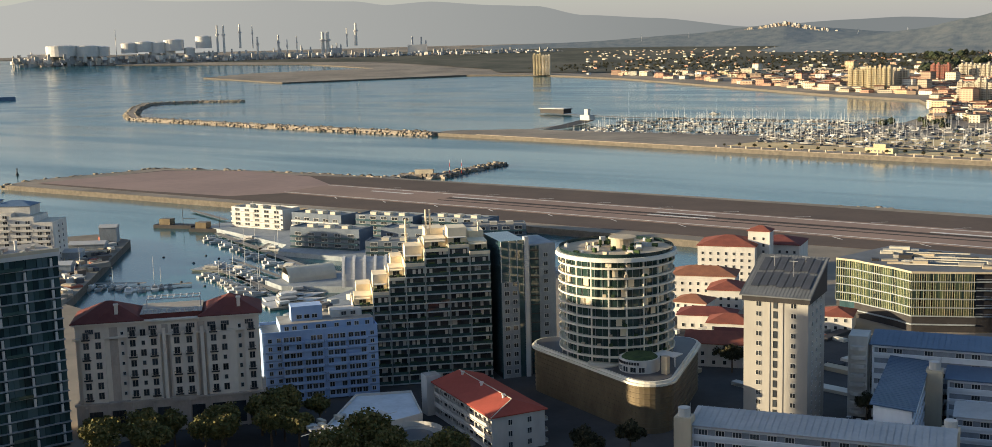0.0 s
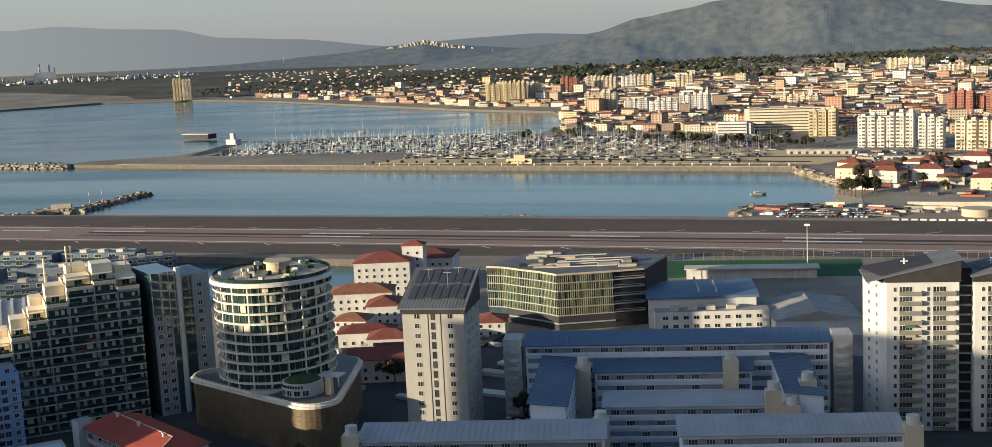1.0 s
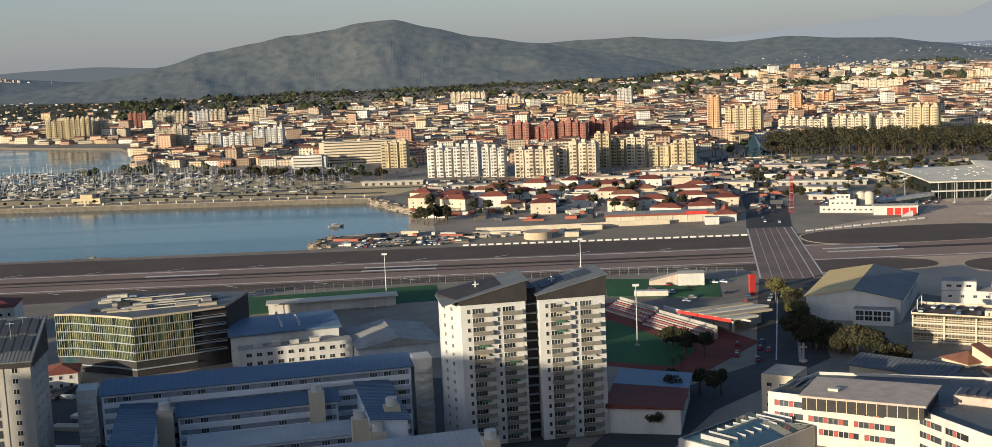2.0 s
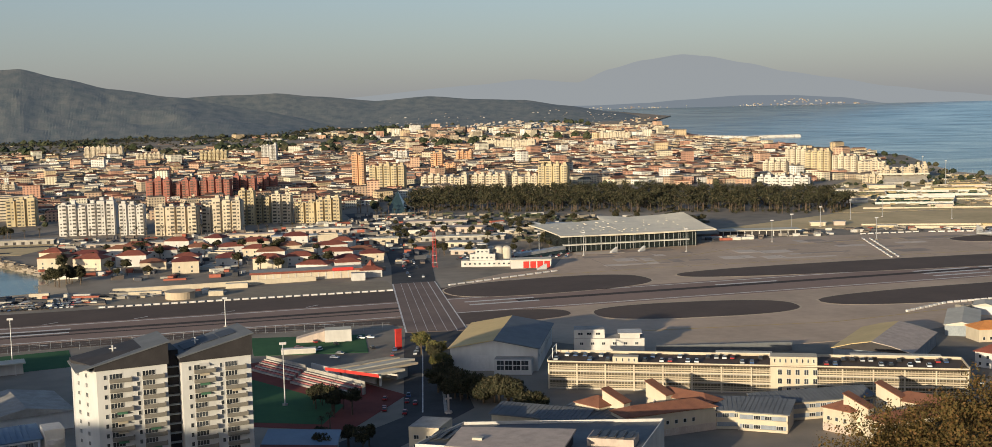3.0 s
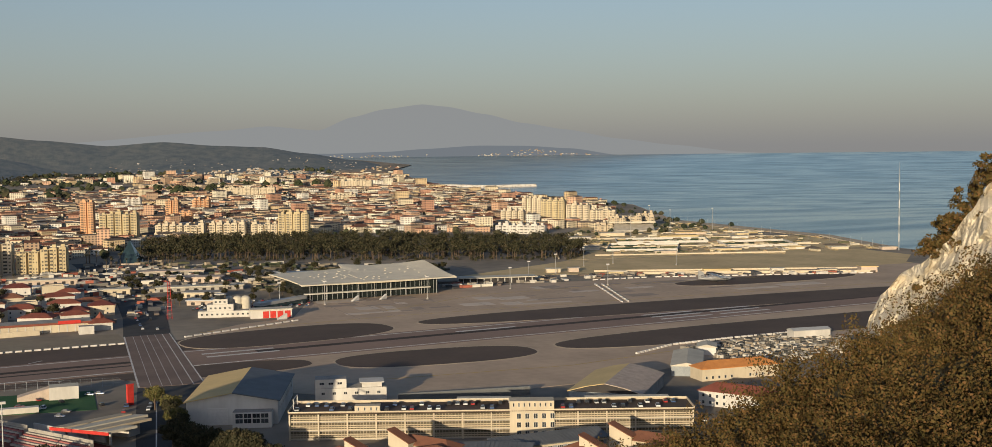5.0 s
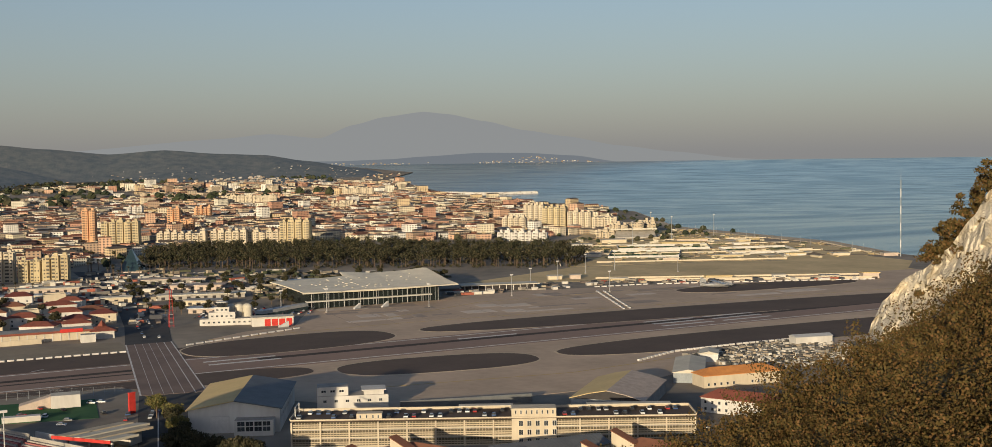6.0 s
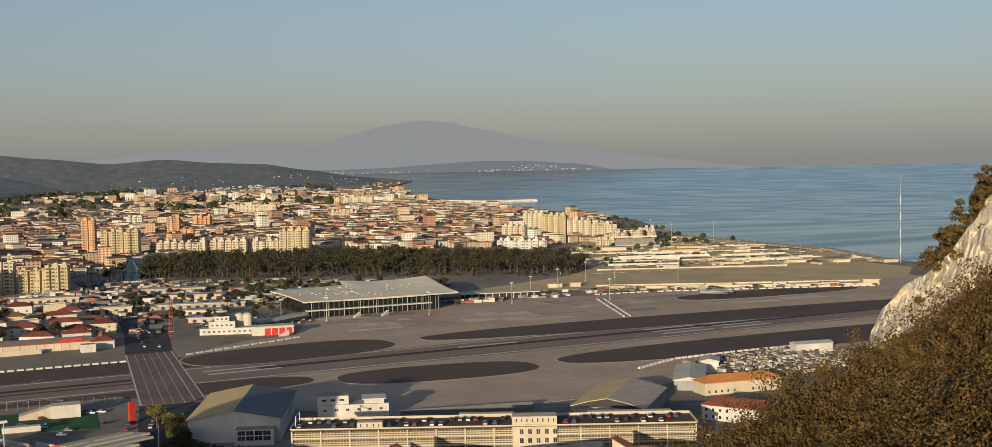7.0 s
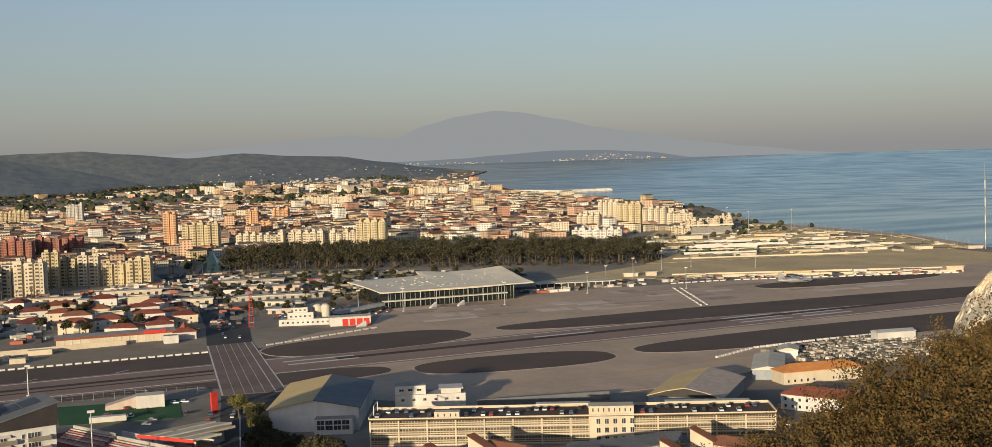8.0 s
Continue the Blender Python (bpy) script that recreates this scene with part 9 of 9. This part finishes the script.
STEEL = surf("refinery steel", (0.48, 0.46, 0.44), (0.38, 0.365, 0.35), 0.7, 0.02)
TANKW = surf("pale storage tank", (0.64, 0.60, 0.54), (0.54, 0.50, 0.45), 0.8, 0.02)


def at_far(deg, el, r=REF_R):
    x, y = at_bearing(deg, r)
    return x, y, EYE.z + r * math.tan(radians(el))


for deg, e0, e1, w in STACK:
    x, y, z = at_far(deg, e0)
    t = thing("refinery_stack", "slim tall refinery chimney seen across the bay", "chimney", (x, y, z - 8), 0, "refinery chimneys")
    part("shaft", Geo().tube(0, 0, 0, REF_R * math.tan(radians(e1 - e0)) + 8, w * 0.6, w * 0.42, 10), TANKW, t)
    part("collar", Geo().tube(0, 0, REF_R * math.tan(radians(e1 - e0)) * 0.7, REF_R * math.tan(radians(e1 - e0)) * 0.74 + 2, w * 0.9, w * 0.9, 10), STEEL, t)
for deg, e0, e1, w in TANK:
    x, y, z = at_far(deg, e0)
    hh = REF_R * math.tan(radians(e1 - e0))
    t = thing("storage_tank", "round pale oil storage tank across the bay", "storage tank", (x, y, z - 8), 0, "oil tanks")
    part("drum", Geo().tube(0, 0, 0, hh * 0.72 + 8, w / 2, w / 2, 24), TANKW, t)
    part("lid", Geo().tube(0, 0, hh * 0.72 + 8, hh * 0.72 + 11, w / 2, w * 0.2, 24), TANKW, t)
rnd = random.Random(14)
for deg, e0, e1, w in BLD:
    x, y, z = at_far(deg, e0)
    hh = REF_R * math.tan(radians(e1 - e0))
    t = thing("refinery_plant", "low refinery plant building across the bay", "plant", (x, y, z - 8), -deg, "refinery buildings")
    part("hall", Geo().box(-w / 2, 0, 0, w / 2, 30, hh * 0.7 + 8), TANKW if rnd.random() < 0.5 else STEEL, t)
    for k in range(3):
        part("tower", Geo().tube(rnd.uniform(-w / 2, w / 2), 12, 0, hh * rnd.uniform(0.9, 1.9) + 8, 3, 2.5, 8), STEEL, t)
g = Geo()
for i in range(1500):
    deg = rnd.uniform(-58.5, -34)
    x, y, z = at_far(deg, rnd.uniform(-0.75, -0.35) - (deg + 59) * 0.012, rnd.uniform(4080, 4180))
    w, d, h = rnd.uniform(1, 9), rnd.uniform(3, 8), rnd.choice((1, 2, 3, 5, 12))
    w = min(w, 16 / h)
    g.box(x - w, y - d, z - 8, x + w, y + d, z + h)
# tones lightened to imitate bright haze over the works
lone("refinery_works", g, island_surf("refinery works", [(0.66, 0.60, 0.52), (0.46, 0.42, 0.37), (0.36, 0.33, 0.30), (0.74, 0.69, 0.62), (0.52, 0.45, 0.37)]), "dense pipes, plant and sheds of a refinery", "refinery", kind="stuff")
g = Geo()
for i in range(1500):
    deg, r = rnd.uniform(-44, 24), rnd.uniform(3400, 9000)
    x, y = at_bearing(deg, r)
    if not inside(x, y, COAST):
        continue
    p, k = far(x, y, 4), shrink(x, y)
    w, d, h = rnd.uniform(3, 9) * k, rnd.uniform(3, 8) * k, rnd.uniform(4, 9) * k
    if deg < -33:
        continue
    g.box(p.x - w, p.y - d, p.z - 3, p.x + w, p.y + d, p.z + h)
lone("distant_houses", g, TOWNWALL, "scattered pale houses in the far country", "houses", kind="stuff")
VILLAGE = island_surf("village walls", [(0.46, 0.42, 0.36), (0.40, 0.33, 0.25), (0.30, 0.22, 0.16), (0.52, 0.48, 0.43)])
g = Geo()
for i in range(110):
    deg = rnd.gauss(-24.2, 1.1)
    el = 0.42 - 0.18 * abs(deg + 24.0) + rnd.uniform(-0.22, 0)
    x, y, z = at_far(deg, el, 4320)
    w, h = rnd.uniform(1.5, 4.5), rnd.uniform(-1, 2)
    g.box(x - w, y - w, z - 10, x + w, y + w, z + h)
for i in range(300):
    deg = rnd.choice((2.5, 4.0, 6.5, 11.0, 13.5, 18.5, 20.5, 21.5)) + rnd.gauss(0, 0.9)
    if not 1 < deg < 23.5:
        continue
    x, y, z = slope_point(WOODED, -1.15, 4150, 3750, 1.8, deg, rnd.random() ** 1.6 * (0.25 + 0.028 * deg))
    w, q = rnd.uniform(0.8, 3.2), rnd.uniform(0.8, 1.6)
    g.box(x - w, y - q, z - 2, x + w, y + q, z + rnd.uniform(0.6, 1.9))
for i in range(420):
    deg, u = rnd.gauss(16.4, 2.2), rnd.random() ** 0.8 * 0.98
    if not 11 < deg < 21.3:
        continue
    x, y, z = slope_point(RISE, -1.4, 3600, 3350, 0.6, deg, u)
    w, q = rnd.uniform(1.5, 5.0), rnd.uniform(1.5, 3.0)
    g.box(x - w, y - q, z - 3, x + w, y + q, z + rnd.uniform(1.5, 4.0))
for i in range(130):
    deg = rnd.gauss(21.8, 1.3)
    x, y, z = at_far(deg, -0.5 + 0.28 * rnd.random() ** 1.4, 4770)
    w = rnd.uniform(0.8, 3.5)
    g.box(x - w, y - w, z - 2, x + w, y + w, z + rnd.uniform(0.4, 1.6))
for i in range(150):
    deg = rnd.gauss(29.6, 1.7)
    el = -0.42 + 0.42 * rnd.random() * max(0.0, 1 - abs(deg - 29.5) / 4)
    x, y, z = at_far(deg, el, 4770)
    w = rnd.uniform(0.8, 3)
    g.box(x - w, y - w, z - 2, x + w, y + w, z + rnd.uniform(0.4, 1.4))
lone("hill_village", g, VILLAGE, "white villages on far hilltops and shores", "village", kind="stuff")
for i in range(14):
    deg = -30 + i * 1.9 + rnd.uniform(-0.4, 0.4)
    x, y, z = at_far(deg, -0.45, 4300)
    lone("pylon", Geo().tube(0, 0, -10, 34, 1.6, 0.5, 4), STEEL, "distant grey steel power pylon", "pylon", "power pylons", "", (x, y, z))
# ---- plants ----
LEAF = island_surf("tree leaves", [(0.12, 0.112, 0.036), (0.16, 0.14, 0.045), (0.085, 0.092, 0.032), (0.20, 0.155, 0.058), (0.13, 0.122, 0.042)], 0.7, False, 0.5)
DARKLEAF = island_surf("dark pine leaves", [(0.042, 0.042, 0.022), (0.06, 0.055, 0.028), (0.032, 0.034, 0.018), (0.075, 0.062, 0.034)], 0.8, False, 0.5)
SCRUBLEAF = island_surf("hillside shrub leaves", [(0.086, 0.060, 0.019), (0.104, 0.070, 0.022), (0.068, 0.054, 0.017), (0.128, 0.076, 0.025), (0.092, 0.064, 0.020), (0.150, 0.082, 0.031)], 0.75, False, 0.5)
BARK = surf("bark", (0.14, 0.10, 0.07), (0.09, 0.065, 0.045), 0.9, 0.8)


def leaves(rng, centres, radii, per, size, flat=0.75, ruffle=0.55):
    """Small leaf cards scattered through lumpy clumps; arrays of corners, four to a leaf."""
    n = len(centres)
    c = np.repeat(centres, per, 0)
    r = np.repeat(radii, per)[:, None]
    d = rng.normal(size=(n * per, 3))
    d /= np.linalg.norm(d, axis=1)[:, None]
    d[:, 2] *= flat
    p = c + d * r * rng.uniform(0.55, 1.08, (n * per, 1))
    nrm = d + rng.normal(scale=ruffle, size=d.shape)
    nrm /= np.linalg.norm(nrm, axis=1)[:, None]
    a = np.cross(nrm, rng.normal(size=d.shape))
    a /= np.linalg.norm(a, axis=1)[:, None]
    b = np.cross(nrm, a)
    s = size * rng.uniform(0.6, 1.3, (n * per, 1))
    q = np.stack([p - a * s - b * s * 0.6, p + a * s - b * s * 0.6, p + a * s * 0.8 + b * s * 0.6, p - a * s * 0.8 + b * s * 0.6], 1)
    return q.reshape(-1, 3)


def leaf_mesh(name, corners, mat):
    me = bpy.data.meshes.new(name)
    n = len(corners) // 4
    me.vertices.add(4 * n)
    me.vertices.foreach_set("co", corners.astype(np.float32).ravel())
    me.loops.add(4 * n)
    me.loops.foreach_set("vertex_index", np.arange(4 * n, dtype=np.int32))
    me.polygons.add(n)
    me.polygons.foreach_set("loop_start", np.arange(0, 4 * n, 4, dtype=np.int32))
    me.materials.append(mat)
    me.update(calc_edges=True)
    me.validate()
    return me


def tree_meshes(seed, h, r, mat, clumps=34, per=80, size=0.34):
    rng = np.random.default_rng(seed)
    d = rng.normal(size=(clumps, 3))
    d /= np.linalg.norm(d, axis=1)[:, None]
    c = d * rng.uniform(0.35, 0.85, (clumps, 1)) * np.array([r, r, r * 0.62])
    c[:, 2] += h - r * 0.6
    crown = leaf_mesh("crown", leaves(rng, c, rng.uniform(0.25, 0.45, clumps) * r, per, size), mat)
    g = Geo().tube(0, 0, 0, h * 0.55, h * 0.035, h * 0.022, 8)
    for i in range(6):
        a = 2 * math.pi * i / 6 + seed
        x, y, z = c[i * 3 % clumps]
        b = h * 0.5
        g.add([(0.12, 0, b), (-0.12, 0.12, b), (0, -0.14, b), (x, y, z), (x + 0.05, y, z), (x, y + 0.05, z)], [(0, 1, 4, 3), (1, 2, 5, 4), (2, 0, 3, 5)])
    return crown, g.mesh("trunk", BARK)


TREES = [tree_meshes(s, h, r, LEAF) for s, h, r in ((1, 10, 4.2), (2, 12, 5.0), (3, 8.5, 3.8))]
DTREES = [tree_meshes(s, h, r, DARKLEAF) for s, h, r in ((4, 10, 4.2), (5, 12, 4.6))]


def tree(x, y, k, dark=False, turn=0.0, s=1.0, z=4.0):
    cr, tr = (DTREES if dark else TREES)[k % (2 if dark else 3)]
    t = new("tree")
    t.matrix_world = pose(x, y, z, 0, 0, turn) @ Matrix.Scale(s, 4)
    tagged(t, "dark evergreen tree with a dense crown" if dark else "olive-green broadleaf tree with an uneven crown", "tree", "town trees")
    part("crown", cr, (), t)
    part("trunk", tr, (), t)


rnd = random.Random(31)
for i in range(19):
    u = (i // 2) / 16
    tree(-286 + 52 * u + rnd.uniform(-3, 3) + 9 * (i % 2), 198 + 84 * u + rnd.uniform(-5, 5) - 6 * (i % 2), i, False, rnd.uniform(0, 360), rnd.uniform(0.95, 1.3))
for i in range(16):
    tree(-226 + 40 * rnd.random(), 214 + 22 * rnd.random(), i, False, rnd.uniform(0, 360), rnd.uniform(0.85, 1.35))
for x, y in ((-176, 268), (-170, 262), (-166, 276), (-196, 372), (-188, 372), (-180, 366), (-122, 350), (-124, 340), (-128, 360), (-118, 346)):
    tree(x, y, int(x), x > -190, rnd.uniform(0, 360), rnd.uniform(0.7, 1.0))
for i in range(34):
    u = rnd.random()
    tree(106 + 24 * u + rnd.uniform(-4, 4), 466 - 34 * u + rnd.uniform(-9, 9), i, True, rnd.uniform(0, 360), rnd.uniform(0.95, 1.25), 0.6)
for i in range(10):
    tree(114 + rnd.uniform(-3, 3) + i * 0.4, 490 + i * 8, i, i % 3 == 0, rnd.uniform(0, 360), rnd.uniform(0.6, 0.95))
for i in range(26):
    u = rnd.random()
    x, y = ((58, 464), (63, 450), (48, 402), (47, 386), (40, 364), (61, 396))[i % 6]
    tree(x + rnd.uniform(-4, 4), y + rnd.uniform(-6, 6), i, True, rnd.uniform(0, 360), rnd.uniform(0.5, 0.85))
for i in range(8):
    tree(34 + rnd.uniform(-5, 5), 372 + rnd.uniform(-14, 20), i, i % 2 == 0, rnd.uniform(0, 360), rnd.uniform(0.5, 0.8))
for i in range(46):
    tree(rnd.uniform(-80, 145), rnd.uniform(865, 1045), i, True, rnd.uniform(0, 360), rnd.uniform(0.6, 1.05))
for i in range(12):
    tree(-62 + rnd.uniform(-16, 10), 870 + rnd.uniform(-20, 16), i, True, rnd.uniform(0, 360), rnd.uniform(0.7, 1.1))
for i in range(34):
    u = i / 33
    tree(-330 + 200 * u + rnd.uniform(-8, 8), 1315 - 105 * u + rnd.uniform(-12, 12), i, True, rnd.uniform(0, 360), rnd.uniform(0.7, 1.1))
for i in range(24):
    tree(-560 + 17 * i + 6, 1108 - 1.7 * i, i, True, rnd.uniform(0, 360), rnd.uniform(0.3, 0.5))
for i in range(64):
    tree(rnd.uniform(195, 330), rnd.uniform(890, 1160), i, True, rnd.uniform(0, 360), rnd.uniform(0.4, 0.8))


for i in range(46):
    u, v = rnd.random(), rnd.random()
    tree(290 + 190 * u + 20 * v, 985 + 30 * u + 190 * v - 140 * u * v, i, True, rnd.uniform(0, 360), rnd.uniform(0.5, 0.9))


def palm_mesh():
    g = Geo().tube(0, 0, 0, 9, 0.3, 0.2, 7)
    f = Geo()
    for i in range(16):
        a = 2 * math.pi * i / 16
        lift = (0.9, 0.2, -0.5)[i % 3]
        pts = [(0, 0, 9), (1.2, 0.35, 9 + lift), (2.6, 0, 9 + lift * 0.6 - 0.8), (1.2, -0.35, 9 + lift)]
        c, s = math.cos(a), math.sin(a)
        f.add([(c * x - s * y, s * x + c * y, z) for x, y, z in pts], [(0, 1, 2, 3)])
    return g.mesh("trunk", BARK), f.mesh("fronds", DARKLEAF)


PALM = palm_mesh()


def palm(x, y, s=1.0):
    t = new("palm_tree")
    t.matrix_world = pose(x, y, 4, 0, 0, x * 37 % 360) @ Matrix.Scale(s, 4)
    tagged(t, "tall palm tree with a small tuft of fronds", "palm tree", "palm trees")
    part("trunk", PALM[0], (), t)
    part("fronds", PALM[1], (), t)


for i in range(18):
    palm(-70 + 12 * i + rnd.uniform(-3, 3), 1168 - 2.4 * i + rnd.uniform(-3, 3), rnd.uniform(0.9, 1.2))
for i in range(26):
    palm(rnd.uniform(205, 300), rnd.uniform(1180, 1330), rnd.uniform(0.9, 1.4))
for i in range(12):
    palm(rnd.uniform(36, 46) + 1.4 * i, rnd.uniform(352, 372) + 5 * i, rnd.uniform(0.6, 0.9))
for i in range(12):
    palm(-260 + 14 * i, 1215 - i * 1.5 + rnd.uniform(-10, 10), rnd.uniform(0.9, 1.2))


def woods(name, label, pts, n, h, seed, mat=None, stems=True):
    """A wood: hundreds of stems and crowns, joined."""
    rng = np.random.default_rng(seed)
    xs, ys = [p[0] for p in pts], [p[1] for p in pts]
    spots = []
    while len(spots) < n:
        x, y = rng.uniform(min(xs), max(xs)), rng.uniform(min(ys), max(ys))
        if inside(x, y, pts):
            spots.append((x, y, rng.uniform(0.75, 1.2) * h))
    cs, rs, g = [], [], Geo()
    for x, y, hh in spots:
        for k in range(4):
            v = rng.normal(size=3) * (hh * 0.17, hh * 0.17, hh * 0.10)
            k1 = shrink(x, y)
            q = far(x + v[0], y + v[1], 4 + hh * 0.78 + v[2])
            cs.append(tuple(q))
            rs.append(hh * rng.uniform(0.15, 0.26) * k1)
        if stems:
            g.tube(x, y, 4, 4 + hh * 0.7, 0.3, 0.2, 5)
            # undergrowth
            cs.append((x + rng.normal() * 2.5, y + rng.normal() * 2.5, 5.2))
            rs.append(rng.uniform(1.1, 2.3))
    ob = new(name, leaf_mesh(name, leaves(rng, np.array(cs), np.array(rs), 16, 0.75), mat or DARKLEAF))
    tagged(ob, label, "woods", kind="stuff")
    if stems:
        lone("tree_stems", g, BARK, "pale trunks of the park's trees", "tree trunks", kind="stuff")


woods("park_trees", "dark band of tall park trees before the far town", [(262, 1322), (305, 1290), (480, 1165), (640, 1060), (700, 1120), (740, 1240), (560, 1420), (372, 1520), (300, 1440)], 1100, 15, 1)
woods("shore_trees", "clumps of dark trees among the far houses", [(-480, 1500), (-100, 1400), (150, 1300), (720, 1500), (980, 1480), (1330, 2060), (1500, 2900), (-400, 3000), (-1200, 2600), (-640, 2060)], 900, 9, 2, None, False)
woods("country_trees", "scattered dark trees over the far country", [(-1900, 3100), (-1300, 2700), (-600, 3000), (400, 4200), (1500, 5200), (600, 6500), (-800, 5600), (-2600, 4600), (-2400, 3300)], 2400, 14, 3, None, False)


# ---- the hillside beside the eye ----
EDGE = [(22, -20.0), (28, -17.6), (34.1, -14.7), (36.4, -13.45), (39.1, -11.95), (41.3, -10.75), (43.6, -9.5), (46.4, -7.9), (47.5, -6.9), (49.7, -5.5), (56, -1.0), (66, 5.0), (80, 9.0)]


def slope_z(deg, r):
    e = crest(EDGE, deg)
    rc = 108.0
    if r <= rc:
        return EYE.z + r * math.tan(radians(e - 11.0 * ((rc - r) / 50) ** 1.1)) - 0.9
    return EYE.z + rc * math.tan(radians(e)) - 0.9 - 0.75 * (r - rc)


def hillside():
    g = Geo()
    degs = [22 + i * 0.8 for i in range(72)]
    radii = [44 + i * 4 for i in range(32)]
    for d in degs:
        for r in radii:
            x, y = at_bearing(d, r)
            z = max(3.0, slope_z(d, r) + 0.8 * noise.noise(Vector((x * 0.12, y * 0.12, 0))))
            g.v.append((x, y, z))
    m = len(radii)
    for i in range(len(degs) - 1):
        for k in range(m - 1):
            a = i * m + k
            g.f.append((a, a + m, a + m + 1, a + 1))
            g.m.append(0)
    lone("hillside", g, surf("dry hillside soil", (0.10, 0.085, 0.05), (0.06, 0.055, 0.03), 0.95, 0.2), "steep scrubby hillside below the cliff", "hillside", kind="structure")
    rng = np.random.default_rng(12)
    cs, rs = [], []
    for i in range(1500):
        d, r = rng.uniform(31, 60), rng.uniform(56, 116)
        x, y = at_bearing(d, r)
        s = rng.uniform(0.7, 1.3) if rng.random() < 0.4 else rng.uniform(1.6, 3.3)
        base = slope_z(d, r) - 0.4
        for k in range(5):
            v = rng.normal(size=3) * (s * 0.55, s * 0.55, s * 0.34)
            cs.append((x + v[0], y + v[1], base + s * 0.55 + v[2]))
            rs.append(s * rng.uniform(0.28, 0.55))
    tagged(new("hillside_shrubs", leaf_mesh("hillside_shrubs", leaves(rng, np.array(cs), np.array(rs), 74, 0.095, 0.85, 0.24), SCRUBLEAF)), "dense olive and brown shrubs covering the hillside", "shrubs", kind="stuff")


hillside()
LIME = surf("white limestone", (0.76, 0.68, 0.54), (0.44, 0.38, 0.285), 0.9, 0.5, bump=0.9, fine=5)
PROW = [(43.6, -9.6), (44.5, -8.6), (44.8, -7.6), (45.3, -6.75), (46.1, -5.75), (46.9, -5.2), (48.0, -4.2), (49.0, -2.8), (49.7, -1.7), (52, 1.5), (58, 6.0), (70, 11.0)]


def cliff():
    """The white limestone prow: a steep broken face under a rising skyline."""
    g = Geo()
    degs = [43.6 + i * 0.16 for i in range(130)]
    rows = 60
    for d in degs:
        top = EYE.z + 165 * math.tan(radians(crest(PROW, d)))
        for k in range(rows + 1):
            u = k / rows
            z = 60 + (top - 60) * u
            r = 142 + 22 * u ** 1.6
            x, y = at_bearing(d, r)
            p = Vector((x * 0.10, y * 0.10, z * 0.13))
            n1 = noise.fractal(p, 1.0, 2.2, 5)
            n2 = abs(noise.noise(p * 2.3)) * 2.0
            off = 4.2 * n1 - 3.2 * n2 + 1.5 * noise.noise(p * 7.0) - 1.6 * abs(noise.noise(p * 4.3 + Vector((5, 1, 2))))
            x, y = at_bearing(d + 0.25 * n1 * (1 - u * 0.8), r + off)
            g.v.append((x, y, z + (0.9 * n1 if k < rows else 0.5 * n1)))
    m = rows + 1
    for i in range(len(degs) - 1):
        for k in range(rows):
            a = i * m + k
            g.f.append((a, a + m, a + m + 1, a + 1))
            g.m.append(0)
    lone("cliff", g, LIME, "sunlit white limestone cliff prow above the shrubs", "cliff", kind="structure")
    rng = np.random.default_rng(5)
    cs, rs = [], []
    for i in range(150):
        d = rng.uniform(47.3, 62)
        x, y = at_bearing(d, 164 + rng.uniform(-3, 6))
        z = EYE.z + 165 * math.tan(radians(crest(PROW, d)))
        up = 1.0 if d > 47.9 else 0.3
        for k in range(4):
            cs.append((x + rng.normal() * 1.0, y + rng.normal() * 1.0, z + rng.uniform(-0.5, 2.6) * up))
            rs.append(rng.uniform(0.5, 1.1))
    for i in range(90):
        d, u = rng.uniform(44.6, 56), rng.uniform(0.2, 0.98)
        top = EYE.z + 165 * math.tan(radians(crest(PROW, d)))
        r = 142 + 22 * u ** 1.6 - 1.5
        x, y = at_bearing(d, r)
        for k in range(3):
            cs.append((x + rng.normal() * 0.5, y + rng.normal() * 0.5, 60 + (top - 60) * u + rng.normal() * 0.4))
            rs.append(rng.uniform(0.25, 0.7))
    tagged(new("cliff_shrubs", leaf_mesh("cliff_shrubs", leaves(rng, np.array(cs), np.array(rs), 60, 0.17), SCRUBLEAF)), "dark shrubs clinging to the cliff and its top", "shrubs", kind="stuff")


cliff()


def rock_mountain():
    """The great limestone mountain behind the viewpoint, whose sunlit face throws light back over the town."""
    g = Geo()
    na, nr = 48, 26
    for i in range(na + 1):
        deg = 64 + 116 * i / na
        rise = min(1.0, i / 9)
        for k in range(nr + 1):
            u = k / nr
            r = 190 + 420 * u
            x, y = at_bearing(deg, r)
            n1 = noise.fractal(Vector((x * 0.008, y * 0.008, 2.0)), 1.0, 2.1, 5)
            g.v.append((x, y, 40 + rise * (380 * u ** 0.8 + 26 * n1)))
    g.f = [(i * (nr + 1) + k, (i + 1) * (nr + 1) + k, (i + 1) * (nr + 1) + k + 1, i * (nr + 1) + k + 1) for i in range(na) for k in range(nr)]
    g.m = [0] * len(g.f)
    lone("rock_mountain", g, surf("limestone and scrub", (0.66, 0.61, 0.52), (0.38, 0.34, 0.26), 0.95, 0.03, fine=6), "towering pale limestone mountain above the viewpoint", "mountain", kind="structure")


rock_mountain()
